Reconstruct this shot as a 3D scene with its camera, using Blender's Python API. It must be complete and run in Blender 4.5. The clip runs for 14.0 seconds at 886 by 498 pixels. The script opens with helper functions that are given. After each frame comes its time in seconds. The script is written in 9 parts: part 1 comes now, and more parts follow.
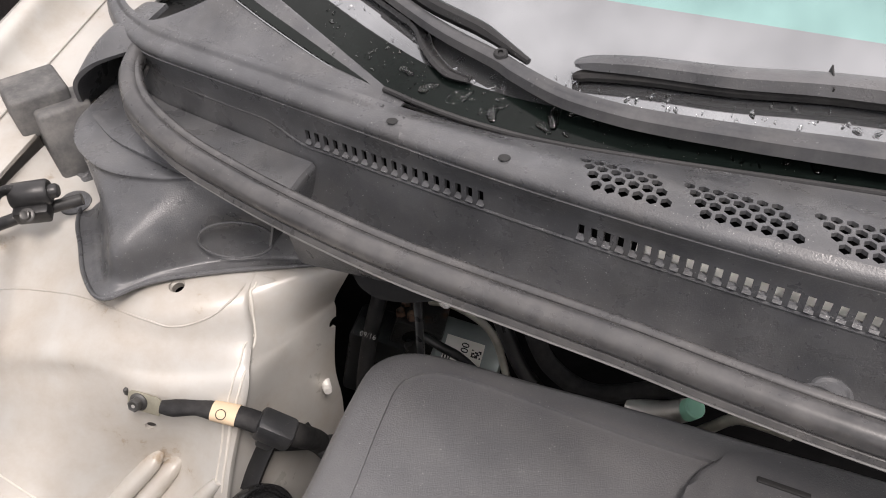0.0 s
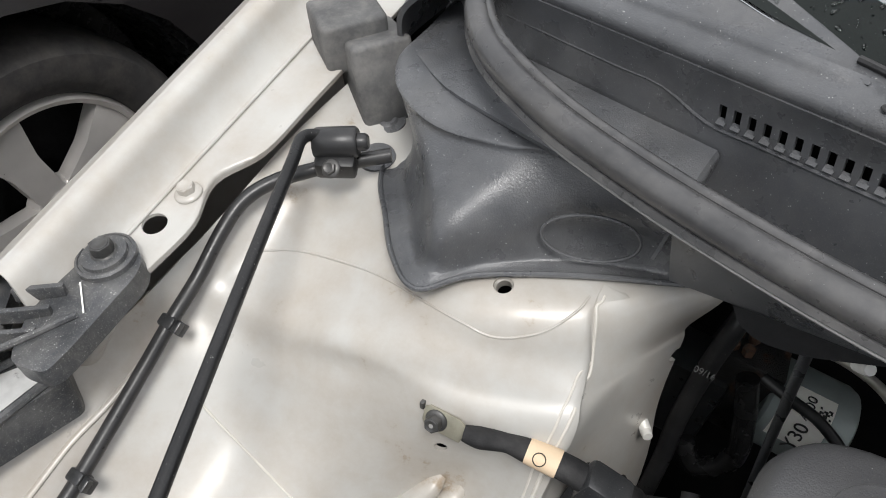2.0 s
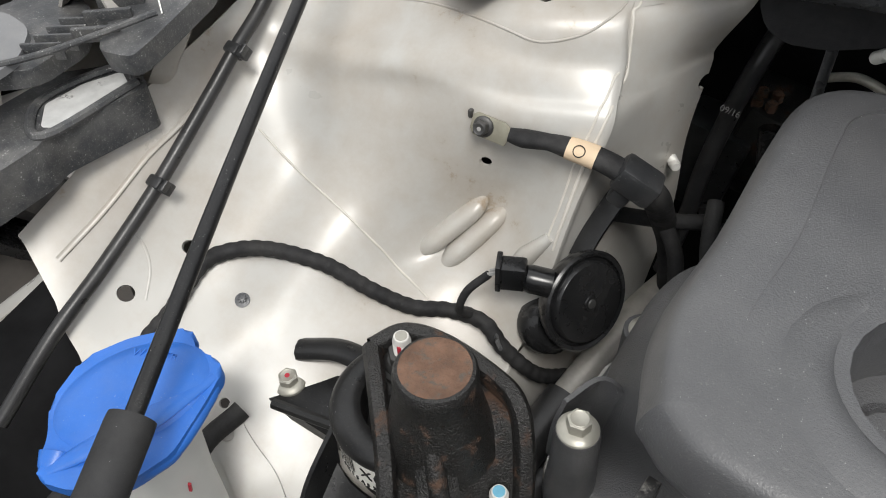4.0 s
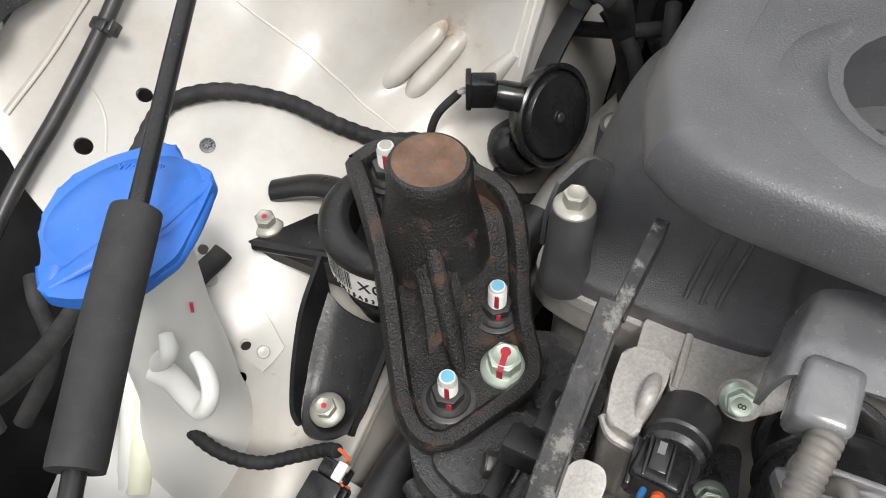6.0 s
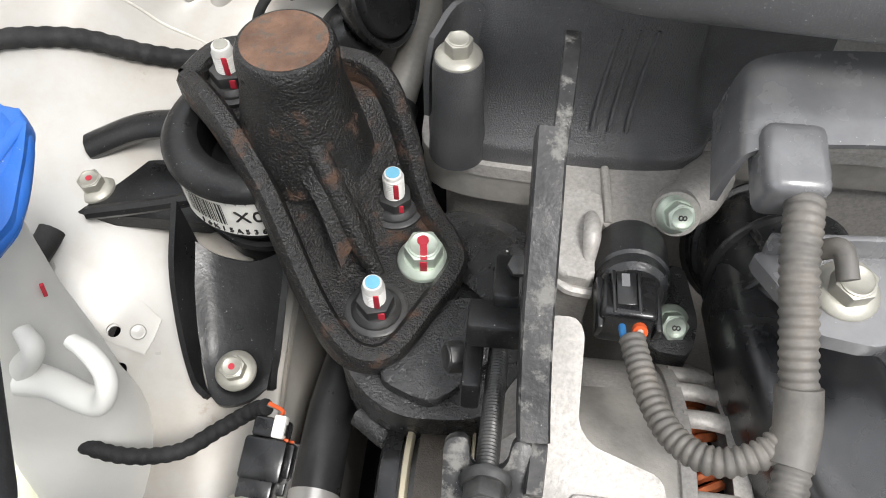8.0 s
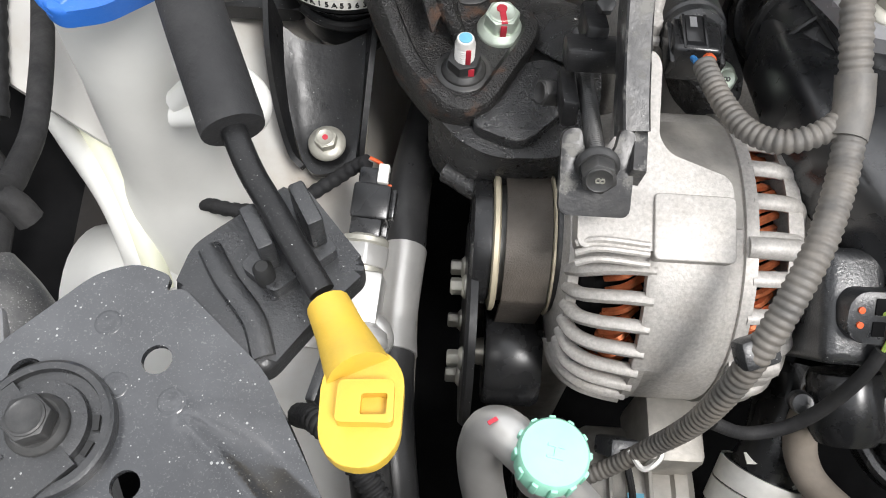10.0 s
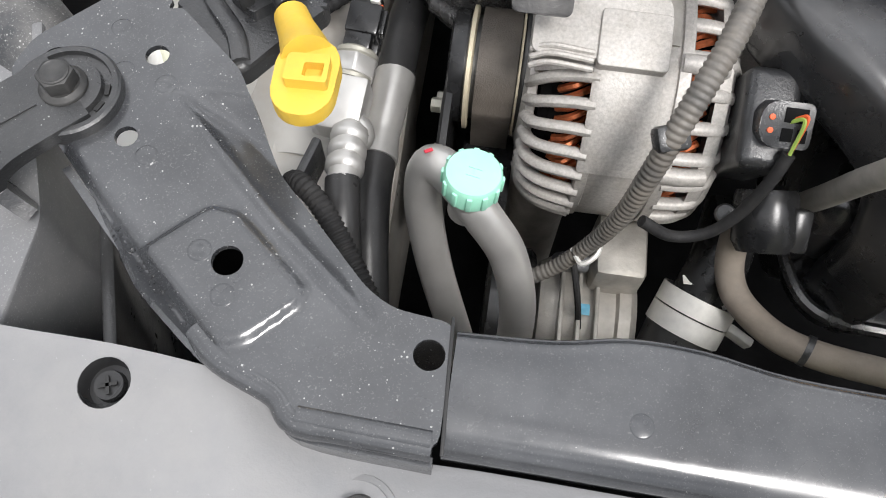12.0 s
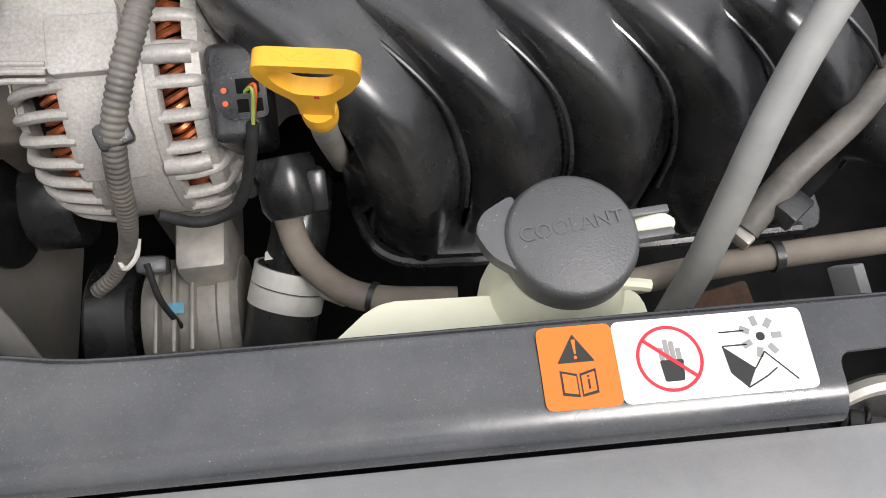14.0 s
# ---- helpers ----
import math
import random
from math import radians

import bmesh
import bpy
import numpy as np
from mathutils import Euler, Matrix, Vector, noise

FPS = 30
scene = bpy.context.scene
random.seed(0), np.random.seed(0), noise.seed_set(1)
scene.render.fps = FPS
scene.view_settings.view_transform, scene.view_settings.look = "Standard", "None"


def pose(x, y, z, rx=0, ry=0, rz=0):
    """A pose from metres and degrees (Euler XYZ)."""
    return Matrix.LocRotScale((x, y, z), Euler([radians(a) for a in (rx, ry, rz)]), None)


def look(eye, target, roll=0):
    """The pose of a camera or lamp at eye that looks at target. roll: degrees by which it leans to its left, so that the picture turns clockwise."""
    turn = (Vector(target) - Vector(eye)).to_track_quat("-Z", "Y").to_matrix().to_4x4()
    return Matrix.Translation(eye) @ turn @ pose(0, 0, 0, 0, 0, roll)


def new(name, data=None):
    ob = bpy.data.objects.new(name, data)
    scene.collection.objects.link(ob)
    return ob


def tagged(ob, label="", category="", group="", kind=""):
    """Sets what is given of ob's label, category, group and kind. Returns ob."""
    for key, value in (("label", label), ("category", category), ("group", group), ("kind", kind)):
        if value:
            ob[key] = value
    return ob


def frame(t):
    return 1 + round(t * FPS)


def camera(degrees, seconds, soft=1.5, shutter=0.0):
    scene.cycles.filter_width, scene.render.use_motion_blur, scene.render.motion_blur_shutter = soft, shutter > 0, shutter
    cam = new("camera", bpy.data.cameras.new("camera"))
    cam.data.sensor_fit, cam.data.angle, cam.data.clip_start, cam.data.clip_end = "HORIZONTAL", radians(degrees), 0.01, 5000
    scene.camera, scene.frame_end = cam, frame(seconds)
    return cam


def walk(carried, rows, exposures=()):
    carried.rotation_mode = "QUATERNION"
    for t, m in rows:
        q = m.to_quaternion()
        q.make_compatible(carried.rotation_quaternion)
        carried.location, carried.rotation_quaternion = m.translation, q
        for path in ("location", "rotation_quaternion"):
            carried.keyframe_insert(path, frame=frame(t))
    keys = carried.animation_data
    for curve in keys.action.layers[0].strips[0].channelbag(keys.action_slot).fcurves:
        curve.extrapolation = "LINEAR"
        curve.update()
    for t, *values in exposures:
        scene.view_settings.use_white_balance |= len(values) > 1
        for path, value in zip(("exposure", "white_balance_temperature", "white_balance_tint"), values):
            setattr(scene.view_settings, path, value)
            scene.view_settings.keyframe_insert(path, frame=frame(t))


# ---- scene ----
cam = camera(58.96, 14.0, soft=1.0)
PATH = [
    (0, (0.1729, -0.0752, 1.2342), (-0.2010, 1.0347, 0.2970), 0.26),
    (0.5, (0.0963, -0.0362, 1.2097), (-0.3683, 0.9961, 0.2255), 0.12),
    (1, (0.0351, -0.0148, 1.1897), (-0.5256, 0.9539, 0.1912), -1.06),
    (1.5, (0.0027, -0.0064, 1.1818), (-0.6069, 0.9333, 0.1841), -1.55),
    (2, (-0.0013, -0.0083, 1.1633), (-0.6466, 0.9115, 0.1695), -1.88),
    (2.5, (0.0072, -0.0192, 1.1411), (-0.6591, 0.8741, 0.1371), -2.24),
    (3, (0.0340, -0.0704, 1.1241), (-0.6282, 0.8001, 0.0975), -2.39),
    (3.5, (0.0498, -0.1093, 1.1133), (-0.5948, 0.7388, 0.0572), -2.73),
    (4, (0.0523, -0.1335, 1.0844), (-0.5712, 0.7089, 0.0113), -3.00),
    (4.2, (0.0507, -0.1392, 1.0687), (-0.5579, 0.7104, -0.0073), -2.75),
    (6.3, (0.0434, -0.1971, 1.0271), (-0.3571, 0.6311, -0.1577), -2.66),
    (6.5, (0.0291, -0.1945, 1.0155), (-0.3352, 0.6456, -0.1725), -2.63),
    (7, (-0.0013, -0.1859, 0.9941), (-0.2535, 0.6850, -0.2008), -1.73),
    (7.2, (0.0029, -0.1875, 0.9817), (-0.2086, 0.6852, -0.2198), -1.57),
    (9.3, (-0.0219, -0.2549, 0.9824), (-0.0414, 0.4887, -0.3202), 1.58),
    (9.5, (-0.0289, -0.2673, 0.9851), (-0.0465, 0.4633, -0.3248), 1.69),
    (10, (-0.0572, -0.3060, 0.9822), (-0.0627, 0.3982, -0.3422), 2.83),
    (10.5, (-0.0915, -0.3295, 0.9894), (-0.1105, 0.3475, -0.3490), 3.24),
    (11, (-0.1000, -0.3560, 1.0045), (-0.1487, 0.2994, -0.3438), 2.98),
    (11.5, (-0.0537, -0.3839, 1.0085), (-0.1245, 0.2521, -0.3482), 2.03),
    (12, (-0.0079, -0.4062, 1.0006), (-0.0828, 0.2088, -0.3655), 1.21),
    (12.5, (0.0550, -0.4060, 0.9967), (0.0034, 0.1963, -0.3762), 1.34),
    (13, (0.1071, -0.4006, 0.9941), (0.0934, 0.1993, -0.3807), 1.02),
    (13.5, (0.1575, -0.4036, 0.9968), (0.2077, 0.1943, -0.3780), 2.17),
    (14, (0.2028, -0.4091, 1.0113), (0.3281, 0.1818, -0.3617), 4.88),
]
walk(
    cam,
    [(t, look(eye, target, roll)) for t, eye, target, roll in PATH],
    [(0, 0.58, 6850, 17), (0.5, 0.6, 6450, 11), (1.5, 0.5, 6400, 10), (2.5, 0.32, 6400, 10), (4, 0.26, 6500, 9), (6.5, 0.68, 6500, 10), (7.2, 0.74, 6450, 10), (9.5, 0.74, 6400, 10), (10.5, 0.76, 6350, 11), (12, 0.68, 6400, 11), (13, 0.5, 6500, 12), (14, 0.48, 6500, 12)],
)

# ---- light ----
world = bpy.data.worlds.new("sky")
scene.world = world
world.use_nodes = True
wn, wl = world.node_tree.nodes, world.node_tree.links
sky = wn.new("ShaderNodeTexSky")
sky.sky_type, sky.sun_disc = "NISHITA", False
sky.sun_elevation, sky.sun_rotation = radians(72), radians(110)
wco = wn.new("ShaderNodeTexCoord")
cloud = wn.new("ShaderNodeTexNoise")
cloud.inputs["Scale"].default_value, cloud.inputs["Detail"].default_value = 5.0, 7.0
cramp = wn.new("ShaderNodeMapRange")
cramp.inputs["From Min"].default_value, cramp.inputs["From Max"].default_value = 0.3, 0.7
cramp.inputs["To Min"].default_value, cramp.inputs["To Max"].default_value = 3.5, 13.0
cgrey = wn.new("ShaderNodeCombineColor")
cmix = wn.new("ShaderNodeMix")
cmix.data_type = "RGBA"
cmix.inputs["Factor"].default_value = 0.88
wl.new(wco.outputs["Generated"], cloud.inputs["Vector"])
wl.new(cloud.outputs["Fac"], cramp.inputs["Value"])
wsep = wn.new("ShaderNodeSeparateXYZ")
wl.new(wco.outputs["Generated"], wsep.inputs[0])
high = wn.new("ShaderNodeMapRange")
high.inputs["From Min"].default_value, high.inputs["From Max"].default_value = 0.0, 1.0
high.inputs["To Min"].default_value, high.inputs["To Max"].default_value = 0.55, 1.3
wl.new(wsep.outputs["Z"], high.inputs["Value"])
dome = wn.new("ShaderNodeMath")
dome.operation = "MULTIPLY"
wl.new(cramp.outputs["Result"], dome.inputs[0])
wl.new(high.outputs["Result"], dome.inputs[1])
for ch in ("Red", "Green", "Blue"):
    wl.new(dome.outputs[0], cgrey.inputs[ch])
wl.new(sky.outputs["Color"], cmix.inputs["A"])
wl.new(cgrey.outputs["Color"], cmix.inputs["B"])
wl.new(cmix.outputs["Result"], wn["Background"].inputs["Color"])
wn["Background"].inputs["Strength"].default_value = 0.105
sun_data = bpy.data.lights.new("sun", "SUN")
sun_data.energy, sun_data.angle, sun_data.color = 1.8, radians(18), (1.0, 0.97, 0.93)
sun_lamp = new("sun", sun_data)
sun_lamp.matrix_world = look((0.9, -0.95, 2.9), (0, 0.1, 0.7))


# ---- materials ----
def mat(name, col, rough=0.5, metal=0.0, var=0.2, scale=30, bump=0.15, bscale=500, dust=0.0, dustcol=(0.42, 0.4, 0.37), dscale=22, speck=0.0, fine=0.0, coat=0.0, spec=0.5, other=None, other_at=0.55, other_scale=45, grain=0.0006):
    """A worn surface: base colour with broad and fine variation, dust film, pale specks, fine relief, and patches of another colour."""
    m = bpy.data.materials.new(name)
    m.use_nodes = True
    n, l = m.node_tree.nodes, m.node_tree.links
    b = n["Principled BSDF"]
    co = n.new("ShaderNodeTexCoord").outputs["Object"]

    def noise_tex(s, detail=4.0, rough_=0.6):
        t = n.new("ShaderNodeTexNoise")
        t.inputs["Scale"].default_value, t.inputs["Detail"].default_value, t.inputs["Roughness"].default_value = s, detail, rough_
        l.new(co, t.inputs["Vector"])
        return t.outputs["Fac"]

    def span(v, a, c, lo, hi):
        r = n.new("ShaderNodeMapRange")
        r.inputs["From Min"].default_value, r.inputs["From Max"].default_value = a, c
        r.inputs["To Min"].default_value, r.inputs["To Max"].default_value = lo, hi
        l.new(v, r.inputs["Value"])
        return r.outputs["Result"]

    def blend(fac, a, c):
        x = n.new("ShaderNodeMix")
        x.data_type = "RGBA"
        l.new(fac, x.inputs["Factor"])
        for key, v in (("A", a), ("B", c)):
            if isinstance(v, tuple):
                x.inputs[key].default_value = (*v, 1)
            else:
                l.new(v, x.inputs[key])
        return x.outputs["Result"]

    lo, hi = tuple(c * (1 - var) for c in col), tuple(min(1.0, c * (1 + var)) for c in col)
    out = blend(span(noise_tex(scale), 0.3, 0.7, 0, 1), lo, hi)
    roughness = span(noise_tex(scale * 2.3), 0.3, 0.7, max(0.02, rough - 0.08), min(1, rough + 0.1))
    if other:
        mask = span(noise_tex(other_scale, 8.0, 0.7), other_at, other_at + 0.09, 0, 1)
        out = blend(mask, out, other)
        x = n.new("ShaderNodeMix")
        l.new(mask, x.inputs["Factor"])
        l.new(roughness, x.inputs["A"])
        x.inputs["B"].default_value = 0.85
        roughness = x.outputs["Result"]
    if dust:
        out = blend(span(noise_tex(dscale, 7.0, 0.7), 0.42, 0.78, 0, dust), out, dustcol)
    if speck:
        v = n.new("ShaderNodeTexVoronoi")
        v.inputs["Scale"].default_value = 430
        l.new(co, v.inputs["Vector"])
        size = n.new("ShaderNodeMath")
        size.operation = "MULTIPLY"
        l.new(span(noise_tex(160, 2.0), 0.4, 0.75, 0, 0.26), size.inputs[0])
        size.inputs[1].default_value = speck
        less = n.new("ShaderNodeMath")
        less.operation = "LESS_THAN"
        l.new(v.outputs["Distance"], less.inputs[0])
        l.new(size.outputs[0], less.inputs[1])
        soft = n.new("ShaderNodeMath")
        soft.operation = "MULTIPLY"
        l.new(less.outputs[0], soft.inputs[0])
        soft.inputs[1].default_value = 0.5
        out = blend(soft.outputs[0], out, (0.6, 0.6, 0.58))
    if fine:
        # powdery dust grains, thicker in places
        out = blend(span(noise_tex(1500, 2.0), 0.6, 0.72, 0, fine), out, (0.5, 0.5, 0.48))
        out = blend(span(noise_tex(620, 2.0), 0.66, 0.73, 0, fine), out, (0.5, 0.5, 0.48))
    l.new(out, b.inputs["Base Color"])
    l.new(roughness, b.inputs["Roughness"])
    b.inputs["Metallic"].default_value = metal
    b.inputs["Coat Weight"].default_value = coat
    b.inputs["Coat Roughness"].default_value = 0.06 if coat > 0.5 else 0.2
    b.inputs["Specular IOR Level"].default_value = spec
    if bump:
        bp = n.new("ShaderNodeBump")
        bp.inputs["Strength"].default_value, bp.inputs["Distance"].default_value = bump, grain
        l.new(noise_tex(bscale, 3.0), bp.inputs["Height"])
        l.new(bp.outputs["Normal"], b.inputs["Normal"])
    return m


PAINT = mat("cream_body_paint", (0.505, 0.493, 0.463), 0.35, 0.05, 0.08, 9, 0.05, 60, dust=0.6, dustcol=(0.33, 0.25, 0.17), dscale=11, coat=0.25, speck=0.3, other=(0.33, 0.27, 0.2), other_at=0.645, other_scale=22)
SEAM = mat("body_sealer", (0.63, 0.602, 0.546), 0.55, 0, 0.1, 60, 0.3, 300)
PLASTIC = mat("grained_black_plastic", (0.075, 0.078, 0.084), 0.3, 0, 0.3, 20, 0.5, 800, dust=0.14, dscale=16, speck=0.8, spec=0.7, fine=0.09)
COVER = mat("grained_grey_cover", (0.07, 0.071, 0.075), 0.4, 0, 0.16, 12, 0.5, 900, dust=0.1, dscale=10, speck=0.6, fine=0.1, spec=1.0)
GLOSSY = mat("smooth_black_plastic", (0.013, 0.0134, 0.0145), 0.25, 0, 0.3, 18, 0.08, 260, dust=0.05, dscale=16, speck=0.35)
RUBBER = mat("black_rubber", (0.024, 0.024, 0.025), 0.34, 0, 0.25, 35, 0.15, 500, dust=0.06, dscale=30, speck=0.35)
FOAM = mat("foam_grip", (0.02, 0.02, 0.021), 0.7, 0, 0.25, 40, 0.4, 700, dust=0.06, speck=0.3)
LOOM = mat("corrugated_loom", (0.115, 0.109, 0.1), 0.55, 0, 0.3, 50, 0.2, 400, dust=0.45, dustcol=(0.36, 0.31, 0.25), dscale=40, spec=0.6)
TAPE = mat("cloth_tape", (0.018, 0.018, 0.019), 0.7, 0, 0.35, 60, 0.6, 450, dust=0.1, spec=0.3)
STEEL_BLACK = mat("black_painted_steel", (0.009, 0.0092, 0.01), 0.34, 0, 0.3, 25, 0.35, 260, spec=0.45, dust=0.04, dscale=18, speck=0.6, fine=0.05)
PANEL = mat("dusty_black_panel", (0.0432, 0.0456, 0.0504), 0.19, 0, 0.2, 14, 0.08, 300, dust=0.18, dscale=9, speck=0.3)
GRILLE = mat("grey_grille_plastic", (0.21, 0.212, 0.218), 0.55, 0, 0.12, 12, 0.25, 800, dust=0.35, dscale=9, speck=0.4)
CAST_RUST = mat("rusty_cast_iron", (0.012, 0.0115, 0.011), 0.34, 0.05, 0.4, 40, 1.0, 700, other=(0.085, 0.045, 0.027), other_at=0.56, other_scale=52, dust=0.03, grain=0.0014, spec=0.65)
CAST_RED = mat("rust_face", (0.15, 0.085, 0.056), 0.85, 0, 0.35, 70, 0.9, 500, other=(0.1, 0.085, 0.07), other_at=0.52, other_scale=110, grain=0.0012)
CAST_BLACK = mat("black_cast_bracket", (0.02, 0.02, 0.021), 0.28, 0, 0.4, 30, 0.8, 800, grain=0.0011, dust=0.06, dscale=30, speck=0.6, spec=0.9)
ALU = mat("cast_aluminium", (0.47, 0.45, 0.424), 0.48, 0.2, 0.18, 520, 0.4, 420, dust=0.35, dustcol=(0.3, 0.26, 0.21), dscale=60, speck=0.5)
ALU_SMOOTH = mat("machined_aluminium", (0.6, 0.588, 0.565), 0.36, 0.65, 0.1, 30, 0.1, 260, dust=0.15)
# for stained parts, and for the alternator recess darkened as if shaded
ALU_DARK = mat("stained_shaded_aluminium", (0.481, 0.461, 0.423), 0.5, 0.45, 0.25, 40, 0.4, 300, dust=0.35, dustcol=(0.25, 0.2, 0.15))
ZINC = mat("zinc_plate", (0.448, 0.434, 0.378), 0.42, 0.5, 0.15, 80, 0.2, 300, dust=0.2)
GREENZINC = mat("green_zinc", (0.65, 0.728, 0.624), 0.42, 0.55, 0.12, 80, 0.2, 300)
WHITEPLATE = mat("white_plated_stud", (0.78, 0.767, 0.728), 0.5, 0.25, 0.1, 80, 0.2, 300)
DARKBOLT = mat("phosphated_bolt", (0.06, 0.06, 0.06), 0.42, 0.5, 0.25, 80, 0.3, 300, dust=0.25)
REDMARK = mat("red_paint_mark", (0.5, 0.03, 0.05), 0.5, 0, 0.15, 120, 0.2, 300)
BLUEMARK = mat("blue_paint_mark", (0.16, 0.45, 0.62), 0.5, 0, 0.15, 120, 0.2, 300)
COPPER = mat("copper_winding", (0.588, 0.182, 0.077), 0.35, 0.75, 0.3, 150, 0.4, 500)
BELT = mat("ribbed_belt", (0.091, 0.078, 0.065), 0.6, 0, 0.2, 60, 0.7, 900)
WASHER = mat("milky_plastic", (0.74, 0.735, 0.695), 0.45, 0, 0.05, 12, 0.1, 200, dust=0.1)
COOLPLAST = mat("yellowed_tank_plastic", (0.84, 0.84, 0.66), 0.45, 0, 0.05, 15, 0.1, 200)
BLUE = mat("blue_cap_plastic", (0.026, 0.15, 0.56), 0.36, 0, 0.14, 20, 0.15, 400, dust=0.12, dustcol=(0.35, 0.42, 0.52), speck=0.5, fine=0.06)
YELLOW = mat("yellow_handle_plastic", (0.72, 0.47, 0.055), 0.42, 0, 0.12, 25, 0.2, 400, dust=0.4, dustcol=(0.42, 0.3, 0.08), dscale=60)
OILYELLOW = mat("orange_yellow_plastic", (0.83, 0.42, 0.03), 0.4, 0, 0.07, 25, 0.1, 400, dust=0.08, dustcol=(0.4, 0.25, 0.1))
MINT = mat("mint_cap", (0.36, 0.75, 0.57), 0.5, 0, 0.08, 40, 0.15, 400)
LABEL = mat("white_label", (0.858, 0.847, 0.792), 0.5, 0, 0.06, 30, 0.05, 300, dust=0.12)
INK = mat("black_ink", (0.02, 0.02, 0.02), 0.6, 0, 0.1, 30, 0)
ORANGE = mat("orange_print", (0.825, 0.175, 0.015), 0.45, 0, 0.04, 30, 0)
REDPRINT = mat("red_print", (0.7, 0.02, 0.04), 0.45, 0, 0.05, 30, 0)
TYRE = mat("tyre_rubber", (0.025, 0.024, 0.024), 0.8, 0, 0.2, 20, 0.3, 200, dust=0.3, dustcol=(0.16, 0.14, 0.12))
WHEELALU = mat("silver_wheel_paint", (0.65, 0.624, 0.598), 0.35, 0.6, 0.1, 8, 0.05, 100)
CARBLACK = mat("black_car_paint", (0.008, 0.007, 0.008), 0.12, 0, 0.2, 8, 0.02, 60, coat=1.0)
ASPHALT = mat("asphalt", (0.06, 0.055, 0.05), 0.9, 0, 0.3, 6, 0.6, 90, dust=0.3, dustcol=(0.14, 0.11, 0.09), dscale=3)
# near-black, barely glossy: the deep shade of the voids put into the colour
DARKVOID = mat("void_shade_black", (0.01, 0.01, 0.0105), 0.7, 0, 0.4, 20, 0.3, 200, spec=0.05)
GREYHOSE = mat("grey_rubber_hose", (0.28, 0.28, 0.273), 0.6, 0, 0.12, 40, 0.2, 500, dust=0.15)
TANHOSE = mat("dusty_brown_hose", (0.238, 0.203, 0.168), 0.75, 0, 0.2, 40, 0.3, 500, dust=0.2)
FELT = mat("black_felt_pad", (0.02, 0.02, 0.021), 0.95, 0, 0.2, 60, 0.6, 900)
WIREBLUE = mat("blue_wire", (0.05, 0.25, 0.6), 0.45, bump=0)
WIREORANGE = mat("orange_wire", (0.75, 0.12, 0.03), 0.45, bump=0)
WIREWHITE = mat("white_wire", (0.7, 0.66, 0.58), 0.45, bump=0)
WIREGREEN = mat("green_yellow_wire", (0.35, 0.5, 0.1), 0.45, bump=0)
GASKET = mat("cream_gasket_ring", (0.62, 0.55, 0.4), 0.5, 0.3, 0.1, 60, 0.1)
PAPER = mat("tan_tape_label", (0.744, 0.576, 0.396), 0.6, 0, 0.1, 40, 0.15, 400)
ABSGREY = mat("grey_pump_can", (0.308, 0.35, 0.343), 0.4, 0.35, 0.1, 40, 0.1, 300, dust=0.15)


def glass_material(name, tint, see=0.5):
    m = bpy.data.materials.new(name)
    m.use_nodes = True
    b = m.node_tree.nodes["Principled BSDF"]
    b.inputs["Base Color"].default_value = (*tint, 1)
    b.inputs["Roughness"].default_value = 0.02
    b.inputs["IOR"].default_value = 1.5
    b.inputs["Transmission Weight"].default_value = see
    return m


GLASS = glass_material("windscreen_glass", (0.29, 0.3, 0.31), 0.0)
GLASS.node_tree.nodes["Principled BSDF"].inputs["Metallic"].default_value = 0.85
HOUSING = mat("dusty_grey_housing", (0.17, 0.172, 0.178), 0.5, 0, 0.15, 14, 0.15, 500, dust=0.3, dscale=12, speck=0.4, fine=0.4)
LAMPBLACK = mat("scuffed_black_plastic", (0.05, 0.052, 0.056), 0.4, 0, 0.3, 25, 0.2, 400, dust=0.3, dscale=40, speck=1.0, fine=0.4)
WORNLABEL = mat("worn_silver_label", (0.65, 0.65, 0.637), 0.5, 0.1, 0.15, 60, 0.2, 300, other=(0.13, 0.12, 0.11), other_at=0.6, other_scale=70)
MANIFOLD = mat("satin_black_moulding", (0.014, 0.0148, 0.017), 0.26, 0, 0.3, 14, 0.06, 260, dust=0.1, dscale=12, speck=0.1, spec=1.0)
WORN = mat("worn_black_steel", (0.0216, 0.0216, 0.0228), 0.35, 0.2, 0.3, 40, 0.3, 300, other=(0.2, 0.195, 0.18), other_at=0.54, other_scale=70, dust=0.15, dscale=30, speck=0.5)
VALVE = mat("textured_black_cover", (0.06, 0.06, 0.063), 0.36, 0, 0.3, 30, 0.9, 1100, grain=0.0009, dust=0.1, dscale=26, speck=0.5, fine=0.1, spec=0.9)
STEEL_DUSTY = mat("dusty_black_steel", (0.042, 0.044, 0.048), 0.2, 0, 0.3, 20, 0.1, 300, dust=0.1, dustcol=(0.3, 0.3, 0.3), dscale=18, speck=0.9, spec=1.0, fine=0.12)
BARBLACK = mat("polished_black_bar", (0.032, 0.034, 0.038), 0.22, 0, 0.3, 16, 0.06, 260, dust=0.15, dustcol=(0.3, 0.3, 0.3), dscale=14, speck=0.35, spec=1.0, fine=0.08)
LUG = mat("olive_zinc_lug", (0.32, 0.304, 0.24), 0.45, 0.35, 0.15, 90, 0.2, 300)
FRIT = mat("black_glass_edge", (0.006, 0.009, 0.008), 0.1, 0, 0.2, 30, 0.05, 40, speck=0.5, spec=0.2)
FOAMGREY = mat("dusty_grey_foam", (0.1, 0.1, 0.1), 0.7, 0, 0.25, 30, 0.5, 260, dust=0.4, dscale=40)
